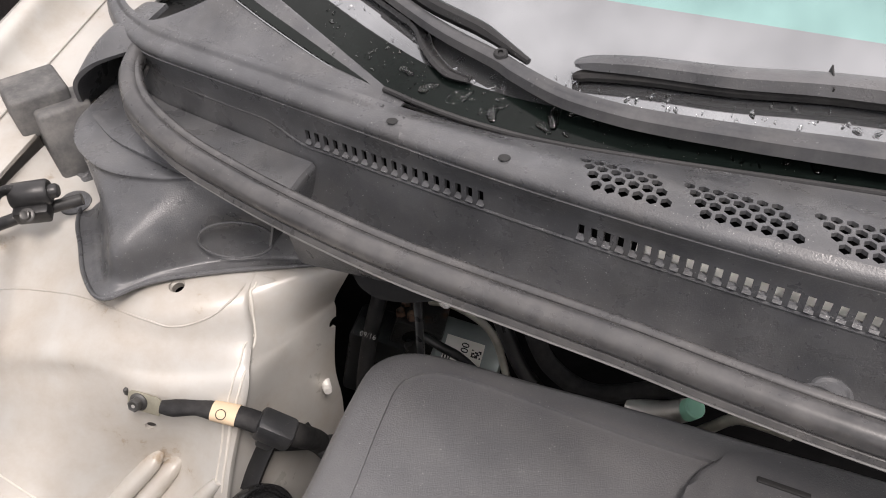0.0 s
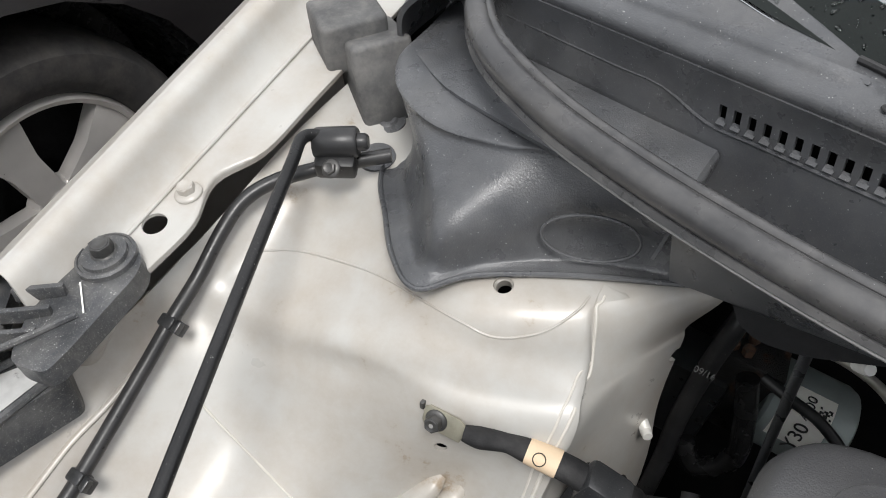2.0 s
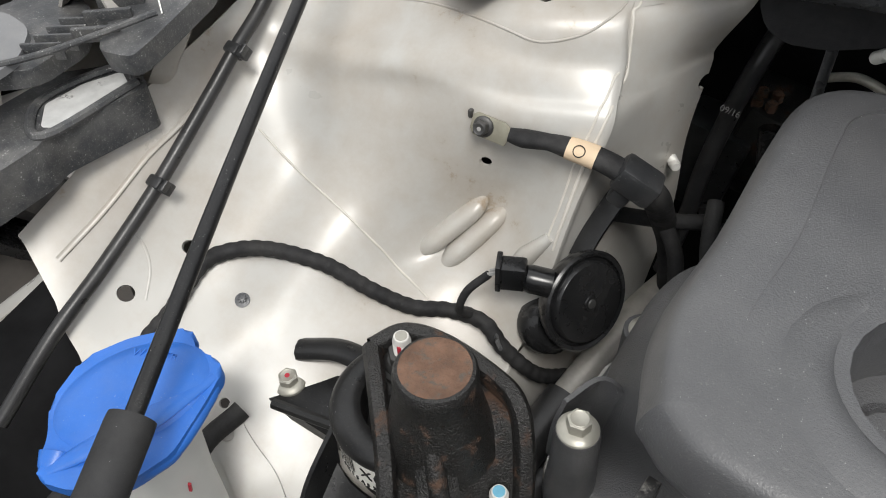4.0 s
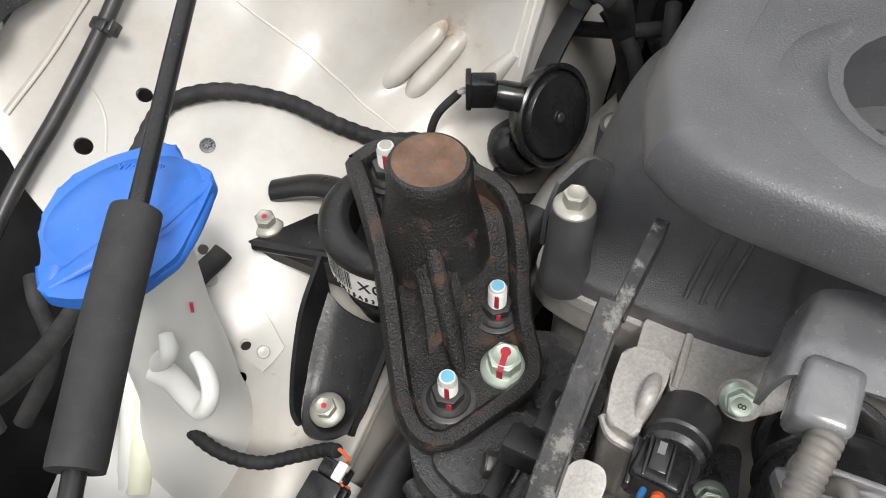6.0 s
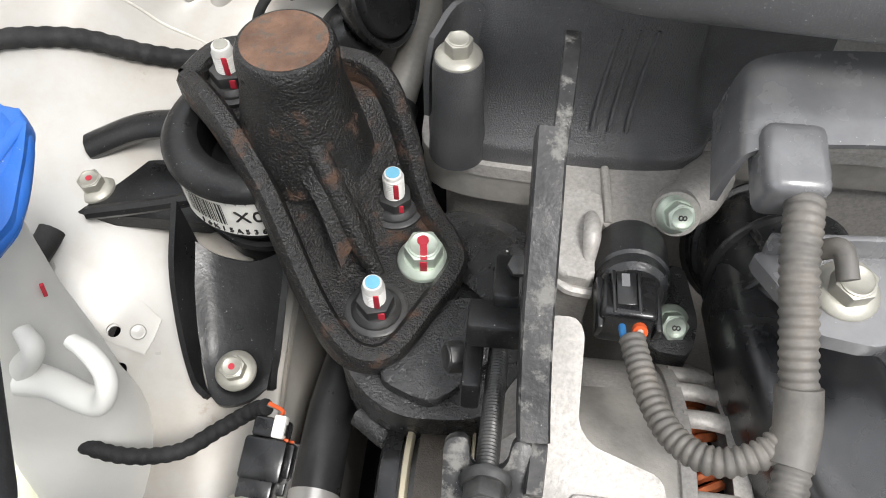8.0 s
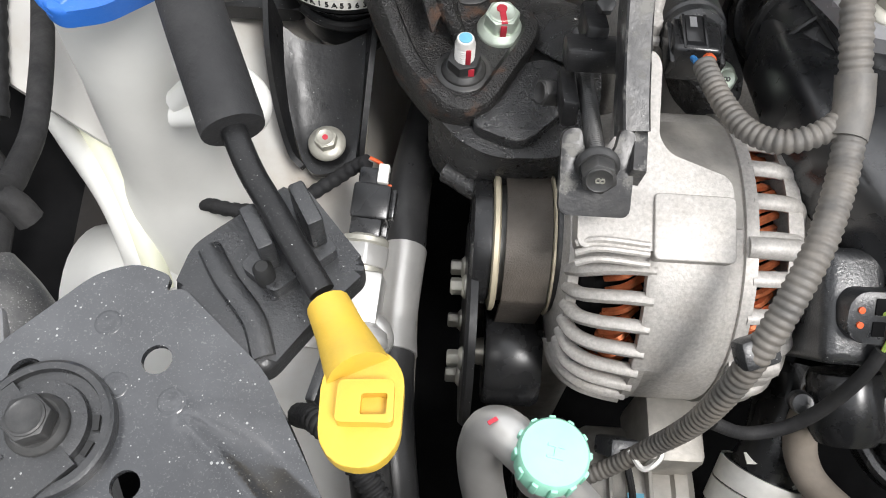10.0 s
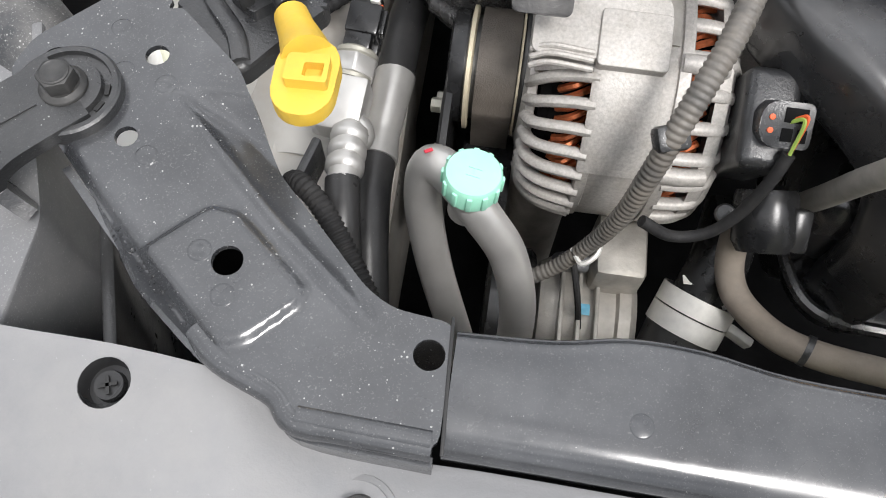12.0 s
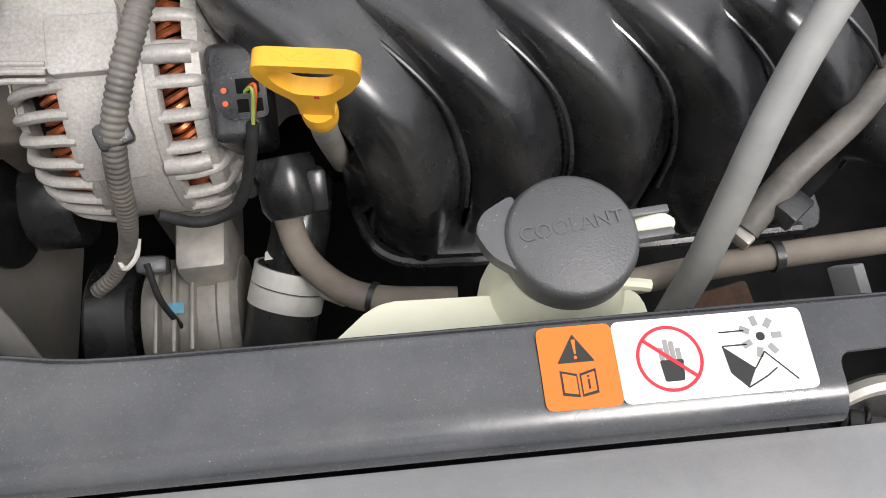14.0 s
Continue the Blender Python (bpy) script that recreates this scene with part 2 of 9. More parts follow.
CLIPBLACK = mat("black_moulded_plastic", (0.022, 0.023, 0.025), 0.32, 0, 0.3, 22, 0.4, 700, dust=0.08, dscale=18, speck=0.6, spec=0.8, fine=0.08)
SEALRUBBER = mat("weathered_seal_rubber", (0.05, 0.05, 0.052), 0.3, 0, 0.25, 30, 0.12, 400, dust=0.2, dscale=26, speck=0.4, spec=0.7)
SMOKY = mat("smoky_grey_plastic", (0.16, 0.161, 0.168), 0.22, 0, 0.25, 22, 0.1, 300, dust=0.25, dscale=26, speck=0.6, spec=1.0)
SHADEBAND = glass_material("tinted_shade_band", (0.26, 0.43, 0.41), 0.0)
SHADEBAND.node_tree.nodes["Principled BSDF"].inputs["Metallic"].default_value = 0.85
WATER = glass_material("rain_water", (0.95, 0.97, 0.97), 1.0)


# ---- building helpers ----
V = Vector
ORIGIN = {}


def finish(bm, name, material, angle=38):
    bmesh.ops.recalc_face_normals(bm, faces=bm.faces)
    if bm.calc_volume(signed=True) < 0:
        bmesh.ops.reverse_faces(bm, faces=bm.faces)
    me = bpy.data.meshes.new(name)
    bm.to_mesh(me)
    bm.free()
    me.materials.append(material)
    me.shade_smooth()
    me.set_sharp_from_angle(angle=radians(angle))
    return me


def thing(name, at, label, category, group="", kind=""):
    """An Empty at its base, under which the parts of a thing go. Parts are given in world places."""
    ob = new(name)
    ob.empty_display_size = 0.01
    ob.location = at
    ORIGIN[ob.name] = V(at)
    return tagged(ob, label, category, group, kind)


def part(name, bm, material, parent, label="", angle=38):
    off = ORIGIN[parent.name]
    bmesh.ops.translate(bm, vec=-off, verts=bm.verts)
    ob = new(name, finish(bm, name, material, angle))
    ob.parent = parent
    ORIGIN[ob.name] = off
    if label:
        tagged(ob, label)
    return ob


def solo(name, bm, material, label="", category="", group="", kind="", angle=38):
    """A thing that is one mesh."""
    lo = V([min(v.co[i] for v in bm.verts) for i in range(3)])
    hi = V([max(v.co[i] for v in bm.verts) for i in range(3)])
    at = V(((lo.x + hi.x) / 2, (lo.y + hi.y) / 2, lo.z))
    bmesh.ops.translate(bm, vec=-at, verts=bm.verts)
    ob = new(name, finish(bm, name, material, angle))
    ob.location = at
    ORIGIN[ob.name] = at
    return tagged(ob, label, category, group, kind)


def merge(*bms):
    out = bmesh.new()
    for b in bms:
        me = bpy.data.meshes.new("tmp")
        b.to_mesh(me)
        b.free()
        out.from_mesh(me)
        bpy.data.meshes.remove(me)
    return out


def facing(axis, at=(0, 0, 0), spin=0.0, up=None):
    """A frame whose z points along axis."""
    z = V(axis).normalized()
    x = V(up) if up else (V((0, 0, 1)) if abs(z.z) < 0.9 else V((1, 0, 0)))
    x = (x - z * x.dot(z)).normalized()
    y = z.cross(x)
    m = Matrix((x, y, z)).transposed().to_4x4()
    return Matrix.Translation(V(at)) @ m @ Matrix.Rotation(radians(spin), 4, "Z")


def smooth_path(pts, per=8):
    pts = [V(p) for p in pts]
    if len(pts) < 3:
        return [pts[0].lerp(pts[-1], k / per) for k in range(per + 1)]
    p = [2 * pts[0] - pts[1], *pts, 2 * pts[-1] - pts[-2]]
    out = []
    for i in range(1, len(p) - 2):
        a, b, c, d = p[i - 1 : i + 3]
        for k in range(per):
            t = k / per
            out.append(0.5 * (2 * b + (c - a) * t + (2 * a - 5 * b + 4 * c - d) * t * t + (3 * b - a - 3 * c + d) * t**3))
    return [*out, pts[-1]]


def even(pts, step):
    out, left = [pts[0]], step
    for a, b in zip(pts, pts[1:]):
        d = (b - a).length
        while d >= left and d > 1e-9:
            a = a.lerp(b, left / d)
            d = (b - a).length
            out.append(a.copy())
            left = step
        left -= d
    return [*out, pts[-1]]


def sweep(pts, r, n=12, per=8, pitch=0.0, wave=0.0, flat=1.0, cap=True, up=(0, 0, 1), section=None):
    """A tube along a smooth path. r: one radius or one for each point; pitch and wave: rings of a corrugated hose; flat squeezes it; section: outline instead of a circle."""
    path = smooth_path(pts, per)
    if pitch:
        path = even(path, pitch / 5)
    rs = r if isinstance(r, (list, tuple)) else [r] * len(pts)
    bm = bmesh.new()
    rings, prev = [], None
    total = len(path) - 1
    side = None
    for i, p in enumerate(path):
        d = (path[min(i + 1, total)] - path[max(i - 1, 0)]).normalized()
        if side is None:
            side = d.cross(V(up))
            if side.length < 1e-3:
                side = d.cross(V((1, 0, 0)))
        side = (side - d * side.dot(d)).normalized()
        top = side.cross(d)
        f = i / total * (len(rs) - 1)
        k = min(int(f), len(rs) - 2) if len(rs) > 1 else 0
        rad = rs[k] + (rs[min(k + 1, len(rs) - 1)] - rs[k]) * (f - k)
        if pitch:
            rad *= 1 + wave * (1 if i % 5 in (1, 2, 3) else -1) * (0.6 if i % 5 in (1, 3) else 1)
        ring = []
        for j in range(n if not section else len(section)):
            if section:
                u, v = section[j]
            else:
                u, v = math.cos(2 * math.pi * j / n), math.sin(2 * math.pi * j / n) * flat
            ring.append(bm.verts.new(p + rad * (u * side + v * top)))
        if prev:
            for j in range(len(ring)):
                bm.faces.new((prev[j], prev[(j + 1) % len(ring)], ring[(j + 1) % len(ring)], ring[j]))
        rings.append(ring)
        prev = ring
    if cap:
        bm.faces.new(rings[0])
        bm.faces.new(rings[-1])
    return bm


def lathe(profile, at=(0, 0, 0), axis=(0, 0, 1), n=32, arc=360.0):
    """Turns a profile of (radius, height) about axis."""
    m = facing(axis, at)
    bm = bmesh.new()
    rings = []
    for r, h in profile:
        if r < 1e-6:
            rings.append([bm.verts.new(m @ V((0, 0, h)))])
        else:
            rings.append([bm.verts.new(m @ V((r * math.cos(2 * math.pi * j / n), r * math.sin(2 * math.pi * j / n), h))) for j in range(n)])
    for a, b in zip(rings, rings[1:]):
        for j in range(n):
            k = (j + 1) % n
            if len(a) == 1 and len(b) > 1:
                bm.faces.new((a[0], b[j], b[k]))
            elif len(b) == 1 and len(a) > 1:
                bm.faces.new((a[j], a[k], b[0]))
            elif len(a) > 1:
                bm.faces.new((a[j], a[k], b[k], b[j]))
    if len(rings[0]) > 1 and len(rings[-1]) > 1 and profile[0] != profile[-1]:
        for j in range(n):
            k = (j + 1) % n
            bm.faces.new((rings[-1][j], rings[-1][k], rings[0][k], rings[0][j]))
    return bm


def prism(poly, z0, z1, m=None, bev=0.0, seg=2, edges="all"):
    """A flat outline drawn out from z0 to z1."""
    bm = bmesh.new()
    low = [bm.verts.new((x, y, z0)) for x, y in poly]
    top = [bm.verts.new((x, y, z1)) for x, y in poly]
    bm.faces.new(low[::-1])
    bm.faces.new(top)
    for i in range(len(poly)):
        j = (i + 1) % len(poly)
        bm.faces.new((low[i], low[j], top[j], top[i]))
    if bev:
        es = [e for e in bm.edges if edges == "all" or (edges == "top" and all(v.co.z > z1 - 1e-6 for v in e.verts)) or (edges == "rim" and abs(e.verts[0].co.z - e.verts[1].co.z) < 1e-7)]
        bmesh.ops.bevel(bm, geom=es, offset=bev, segments=seg, affect="EDGES", profile=0.5, clamp_overlap=True)
    if m is not None:
        bmesh.ops.transform(bm, matrix=m, verts=bm.verts)
    return bm


def box(size, m=None, bev=0.0, seg=2, taper=1.0):
    x, y, z = (s / 2 for s in size)
    bm = bmesh.new()
    vs = [bm.verts.new((sx * x * (taper if sz > 0 else 1), sy * y * (taper if sz > 0 else 1), sz * z)) for sx in (-1, 1) for sy in (-1, 1) for sz in (-1, 1)]
    for f in ((0, 1, 3, 2), (4, 6, 7, 5), (0, 4, 5, 1), (2, 3, 7, 6), (0, 2, 6, 4), (1, 5, 7, 3)):
        bm.faces.new([vs[i] for i in f])
    if bev:
        bmesh.ops.bevel(bm, geom=bm.edges[:], offset=bev, segments=seg, affect="EDGES", profile=0.5, clamp_overlap=True)
    if m is not None:
        bmesh.ops.transform(bm, matrix=m, verts=bm.verts)
    return bm


def loft(sections, per_u=6, per_v=6, thick=0.0, closed=False):
    """A smooth skin over sections, each a polyline with the same number of points."""
    rows = [smooth_path(s, per_v) for s in sections]
    cols = [smooth_path([r[j] for r in rows], per_u) for j in range(len(rows[0]))]
    bm = bmesh.new()
    grid = [[bm.verts.new(p) for p in c] for c in cols]
    for a, b in zip(grid, grid[1:]):
        for k in range(len(a) - 1):
            bm.faces.new((a[k], a[k + 1], b[k + 1], b[k]))
    bmesh.ops.recalc_face_normals(bm, faces=bm.faces)
    if thick:
        bmesh.ops.solidify(bm, geom=bm.faces[:], thickness=thick)
    return bm


def rounded(poly, r, seg=4):
    """An outline with its corners rounded."""
    out = []
    n = len(poly)
    for i in range(n):
        a, b, c = V(poly[i - 1]), V(poly[i]), V(poly[(i + 1) % n])
        k = min(r, (a - b).length * 0.45, (c - b).length * 0.45)
        p, q = b + (a - b).normalized() * k, b + (c - b).normalized() * k
        for s in range(seg + 1):
            t = s / seg
            out.append(tuple((1 - t) ** 2 * p + 2 * t * (1 - t) * b + t * t * q))
    return out


def circle(r, n=24, cx=0.0, cy=0.0, sx=1.0):
    return [(cx + r * sx * math.cos(2 * math.pi * k / n), cy + r * math.sin(2 * math.pi * k / n)) for k in range(n)]


def hexhead(at, axis, af=0.012, h=0.007, flange=0.0, fh=0.002, spin=0.0, dish=True):
    """A hexagon head with its flange, standing on at."""
    m = facing(axis, at, spin)
    r = af / math.sqrt(3)
    poly = [(r * math.cos(math.pi * k / 3), r * math.sin(math.pi * k / 3)) for k in range(6)]
    bm = prism(poly, fh * 0.5 if flange else 0, fh + h, None, af * 0.06, 2)
    if dish:
        ring = lathe([(0, fh + h + af * 0.015), (r * 0.62, fh + h + af * 0.015), (r * 0.7, fh + h + af * 0.05), (r * 0.78, fh + h + af * 0.03), (r * 0.8, fh + h - 0.0003)], n=20)
        bm = merge(bm, ring)
    if flange:
        bm = merge(bm, lathe([(0, 0), (flange, 0), (flange, fh * 0.5), (flange * 0.96, fh * 0.8), (r * 1.02, fh * 1.6), (r * 0.5, fh * 1.6)], n=28))
    bmesh.ops.transform(bm, matrix=m, verts=bm.verts)
    return bm


def thread(at, axis, r, h, pitch=0.0015, tip=0.002):
    """A stud with rings of thread and a plain tip."""
    prof = [(0, 0), (r, 0)]
    z = 0.0
    while z < h - tip - pitch:
        prof += [(r * 0.82, z + pitch * 0.25), (r, z + pitch * 0.55), (r, z + pitch * 0.75)]
        z += pitch
    prof += [(r * 0.86, h - tip), (r * 0.86, h - 0.0006), (r * 0.78, h), (0, h)]
    return lathe(prof, at, axis, 20)


def cut(ob, holes):
    """Cuts round holes (place, axis, radius, depth both ways) through a mesh for good."""
    cutter = merge(*[lathe([(0, -d), (r, -d), (r, d), (0, d)], V(p) - ORIGIN[ob.name], a, 24) for p, a, r, d in holes])
    cut_with(ob, cutter)


def cut_with(ob, cutter):
    me = bpy.data.meshes.new("cutter")
    bmesh.ops.recalc_face_normals(cutter, faces=cutter.faces)
    cutter.to_mesh(me)
    cutter.free()
    knife = new("cutter", me)
    keep_parent, keep_loc = ob.parent, ob.location.copy()
    ob.parent, ob.location = None, (0, 0, 0)
    before = len(ob.data.polygons)
    for solver, own in (("EXACT", False), ("EXACT", True), ("FAST", False)):
        mod = ob.modifiers.new("cut", "BOOLEAN")
        mod.operation, mod.object, mod.solver, mod.use_self = "DIFFERENCE", knife, solver, own
        made = bpy.data.meshes.new_from_object(ob.evaluated_get(bpy.context.evaluated_depsgraph_get()))
        ob.modifiers.clear()
        if len(made.polygons) > 0.3 * before:
            ob.data = made
            break
    bpy.data.objects.remove(knife)
    ob.parent, ob.location = keep_parent, keep_loc


def words(text, size, m, depth=0.0003):
    """Lettering in the built-in font, as a mesh."""
    curve = bpy.data.curves.new("text", "FONT")
    curve.body, curve.size, curve.extrude = text, size, depth
    curve.align_x, curve.align_y = "CENTER", "CENTER"
    ob = new("text", curve)
    me = bpy.data.meshes.new_from_object(ob.evaluated_get(bpy.context.evaluated_depsgraph_get()))
    bm = bmesh.new()
    bm.from_mesh(me)
    bpy.data.objects.remove(ob)
    bmesh.ops.transform(bm, matrix=m, verts=bm.verts)
    return bm


# ---- ground and the neighbouring car ----
ground_mesh = bmesh.new()
bmesh.ops.create_grid(ground_mesh, x_segments=24, y_segments=24, size=120)
solo("ground", ground_mesh, ASPHALT, "grey-brown worn asphalt parking ground", "ground", kind="structure")


def neighbour_car():
    car = thing("car", (-1.75, 1.2, 0), "black parked car with silver alloy wheel, seen past the fender", "car")
    prof = [(-1.2, 0.2), (-1.17, 0.3), (-1.135, 0.5), (-1.125, 0.62), (-1.15, 0.72), (-1.17, 0.85), (-1.2, 0.92), (-1.26, 0.95), (-1.9, 1.0), (-2.6, 0.95), (-2.7, 0.5), (-2.65, 0.2)]
    secs = []
    for y, dx, dz in ((-0.5, -0.12, -0.1), (-0.35, -0.04, -0.03), (0.1, -0.01, 0.0), (0.55, 0, 0.01), (1.2, 0.01, 0.03), (2.2, 0.01, 0.05), (3.4, 0, 0.05), (3.8, -0.2, 0.0)):
        secs.append([(x + (dx if x > -2 else -dx), y, z + dz * (z > 0.6)) for x, z in prof])
    body = part("body", loft(secs, 8, 4, 0.02), CARBLACK, car)
    cut(body, [((-1.17, 0.522, 0.31), (1, 0, 0), 0.37, 0.22)])
    part("wheel_arch", lathe([(0.372, -0.1), (0.378, 0.0), (0.36, 0.004), (0.355, -0.2), (0.2, -0.24), (0, -0.24)], (-1.165, 0.522, 0.31), (1, 0, 0), 48), GLOSSY, car)
    part("door_handle", sweep([(-1.16, 0.98, 0.6), (-1.1, 1.03, 0.603), (-1.085, 1.12, 0.606), (-1.12, 1.2, 0.608)], [0.012, 0.014, 0.014, 0.012], 10, flat=0.7), ALU_SMOOTH, car, "silver door handle")
    wheel = part("wheel", lathe([(0.07, -0.09), (0.205, -0.09), (0.2, -0.12), (0.0, -0.12)], (-1.184, 0.522, 0.3), (1, 0, 0), 48), DARKVOID, car)
    tyre = [(0.212, -0.02), (0.222, -0.003), (0.25, 0.012), (0.285, 0.008), (0.305, -0.015), (0.311, -0.05), (0.313, -0.11), (0.311, -0.17), (0.29, -0.2), (0.212, -0.19)]
    part("tyre", lathe(tyre, (-1.175, 0.522, 0.3), (1, 0, 0), 64), TYRE, wheel)
    part("rim", lathe([(0.213, -0.02), (0.205, -0.006), (0.197, -0.01), (0.19, -0.04), (0.186, -0.1), (0.19, -0.11), (0.213, -0.11), (0.213, -0.02)], (-1.175, 0.522, 0.3), (1, 0, 0), 64), WHEELALU, wheel)
    part("hub", lathe([(0.06, -0.05), (0.055, -0.02), (0.035, -0.012), (0, -0.01)], (-1.175, 0.522, 0.3), (1, 0, 0), 32), WHEELALU, wheel)
    for k in range(5):
        poly = rounded([(0.03, -0.028), (0.12, -0.03), (0.2, -0.052), (0.2, 0.052), (0.12, 0.03), (0.03, 0.028)], 0.012)
        sp = prism(poly, -0.05, -0.016, None, 0.008, 3)
        bmesh.ops.transform(sp, matrix=facing((1, 0, 0), (-1.175, 0.522, 0.3), 72 * k + 20), verts=sp.verts)
        part("spoke", sp, WHEELALU, wheel)


neighbour_car()


# ---- fender ----
def rail(y):
    """Height of the fender flange along the car."""
    return 0.845 + 0.22 * (y - 0.207)


def fender():
    secs = []
    for y in (0.118, 0.128, 0.142, 0.158, 0.18, 0.22, 0.255, 0.29, 0.34, 0.42, 0.5, 0.65, 0.9):
        z, s = rail(y), -0.12 * (y - 0.2)
        ins = -0.357 - 0.03 * max(0, y - 0.3) + (-0.014 if 0.23 < y < 0.28 else 0) - 14.0 * max(0, 0.16 - y) ** 2 - 0.25 * max(0, 0.16 - y)
        secs.append([(ins, y, z - 0.006), (ins - 0.001, y, z), (-0.378 + s * 0.4, y, z + 0.001), (-0.389 + s * 0.8, y, z + 0.004), (-0.397 + s, y, z + 0.016), (-0.403 + s, y, z + 0.03), (-0.409 + s, y, z + 0.035), (-0.417 + s, y, z + 0.0345), (-0.426 + s, y, z + 0.03), (-0.46 + s, y, z - 0.0), (-0.52 + s, y, z - 0.11), (-0.56 + s, y, z - 0.4)])
    body = thing("front_fender", (-0.45, 0.3, 0.4), "cream white car fender with inner mounting flange", "fender")
    wing = part("wing", loft(secs, 5, 4, 0.0025), PAINT, body)
    part("flange_step", sweep([(-0.3865 - 0.075 * (y - 0.2), y, rail(y) + 0.0035) for y in (0.15, 0.2, 0.3, 0.4, 0.5, 0.65, 0.88)], 0.0016, 8, 5, flat=0.7), PAINT, body)
    cut(wing, [((-0.378, 0.207, 0.845), (0, -0.2, 1), 0.0085, 0.02)])
    bolt = part("flange_bolt", hexhead((-0.376, 0.236, rail(0.236) + 0.001), (0, -0.2, 1), 0.011, 0.006, 0.0095, 0.002, 10), PAINT, body, "paint-covered hexagon bolt")


fender()

# ---- inner apron and strut tower, pressed sheet ----
APRON_1 = [(-0.362, 0.42, 0.868), (-0.368, 0.33, 0.848), (-0.372, 0.24, 0.82), (-0.375, 0.215, 0.8115), (-0.378, 0.19, 0.803), (-0.384, 0.13, 0.785), (-0.392, 0.05, 0.75), (-0.405, -0.03, 0.71), (-0.42, -0.14, 0.64)]
APRON_2 = [(-0.325, 0.42, 0.85), (-0.33, 0.335, 0.833), (-0.345, 0.25, 0.795), (-0.3498, 0.2226, 0.7865), (-0.357, 0.2, 0.772), (-0.362, 0.15, 0.755), (-0.352, 0.04, 0.7), (-0.352, -0.04, 0.67), (-0.36, -0.14, 0.6)]
APRON_3 = [(-0.285, 0.41, 0.838), (-0.285, 0.325, 0.829), (-0.295, 0.255, 0.79), (-0.2958, 0.2281, 0.7798), (-0.302, 0.212, 0.756), (-0.31, 0.17, 0.715), (-0.31, 0.07, 0.674), (-0.31, -0.02, 0.647), (-0.31, -0.14, 0.58)]
APRON_4 = [(-0.23, 0.4, 0.835), (-0.235, 0.302, 0.829), (-0.24, 0.252, 0.8), (-0.2401, 0.2322, 0.788), (-0.245, 0.222, 0.764), (-0.25, 0.172, 0.694), (-0.262, 0.075, 0.656), (-0.258, 0.01, 0.627), (-0.25, -0.14, 0.56)]
APRON_5 = [(-0.19, 0.4, 0.834), (-0.195, 0.287, 0.83), (-0.196, 0.254, 0.806), (-0.1968, 0.2386, 0.7885), (-0.2, 0.228, 0.765), (-0.205, 0.196, 0.664), (-0.21, 0.13, 0.645), (-0.21, 0.02, 0.605), (-0.19, -0.14, 0.52)]
APRON_6 = [(-0.155, 0.4, 0.833), (-0.158, 0.29, 0.83), (-0.157, 0.262, 0.802), (-0.1582, 0.2479, 0.7843), (-0.16, 0.235, 0.765), (-0.163, 0.236, 0.69), (-0.17, 0.15, 0.628), (-0.165, 0.02, 0.588), (-0.15, -0.14, 0.535)]
APRON_7 = [(-0.12, 0.4, 0.832), (-0.12, 0.308, 0.829), (-0.113, 0.284, 0.8), (-0.1092, 0.2684, 0.7848), (-0.106, 0.254, 0.768), (-0.113, 0.232, 0.712), (-0.12, 0.17, 0.61), (-0.12, 0.02, 0.566), (-0.115, -0.14, 0.525)]
APRON_CREASE = [(-0.1155, 0.406, 0.832), (-0.1155, 0.314, 0.829), (-0.1085, 0.296, 0.8), (-0.1047, 0.2804, 0.7848), (-0.1015, 0.266, 0.768), (-0.1085, 0.244, 0.712), (-0.1155, 0.182, 0.61), (-0.1155, 0.032, 0.563), (-0.1105, -0.14, 0.518)]
APRON_8 = [(-0.09, 0.4, 0.831), (-0.09, 0.333, 0.829), (-0.094, 0.318, 0.79), (-0.093, 0.315, 0.7775), (-0.092, 0.312, 0.765), (-0.096, 0.29, 0.71), (-0.1, 0.24, 0.6), (-0.1, 0.08, 0.5), (-0.1, -0.14, 0.44)]
APRON_9 = [(-0.05, 0.4, 0.831), (-0.052, 0.362, 0.829), (-0.072, 0.362, 0.79), (-0.073, 0.362, 0.7775), (-0.074, 0.362, 0.765), (-0.078, 0.357, 0.71), (-0.078, 0.35, 0.6), (-0.085, 0.2, 0.42), (-0.09, -0.13, 0.36)]
apron = thing("inner_fender_panel", (-0.25, 0.15, 0.4), "cream white pressed inner fender and strut tower, dusty and stained", "body panel", kind="structure")
sheet = part("pressed_sheet", loft([APRON_1, APRON_2, APRON_3, APRON_4, APRON_5, APRON_6, APRON_7, APRON_CREASE, APRON_8, APRON_9], 7, 7, -0.003), PAINT, apron)

# ---- cowl ----
def cowl_y(x):
    return 0.352 - 0.235 * x + 0.13 * x * x + 5.0 * max(0.0, -0.235 - x) ** 2


def crest_y(x):
    """Front edge of the vent deck."""
    return 0.3435 - 0.265 * x + 0.27 * x * x * (x > 0) + 4.0 * max(0.0, -0.225 - x) ** 2


def glass_edge(x):
    return 0.3785 + 0.06 * max(0.0, x - 0.12) ** 1.2 + 0.85 * max(0.0, 0.1 - x) ** 1.9


def glass_z(x, y):
    return 0.962 + 0.45 * (y - 0.379 - 0.034 * (x - 0.125))


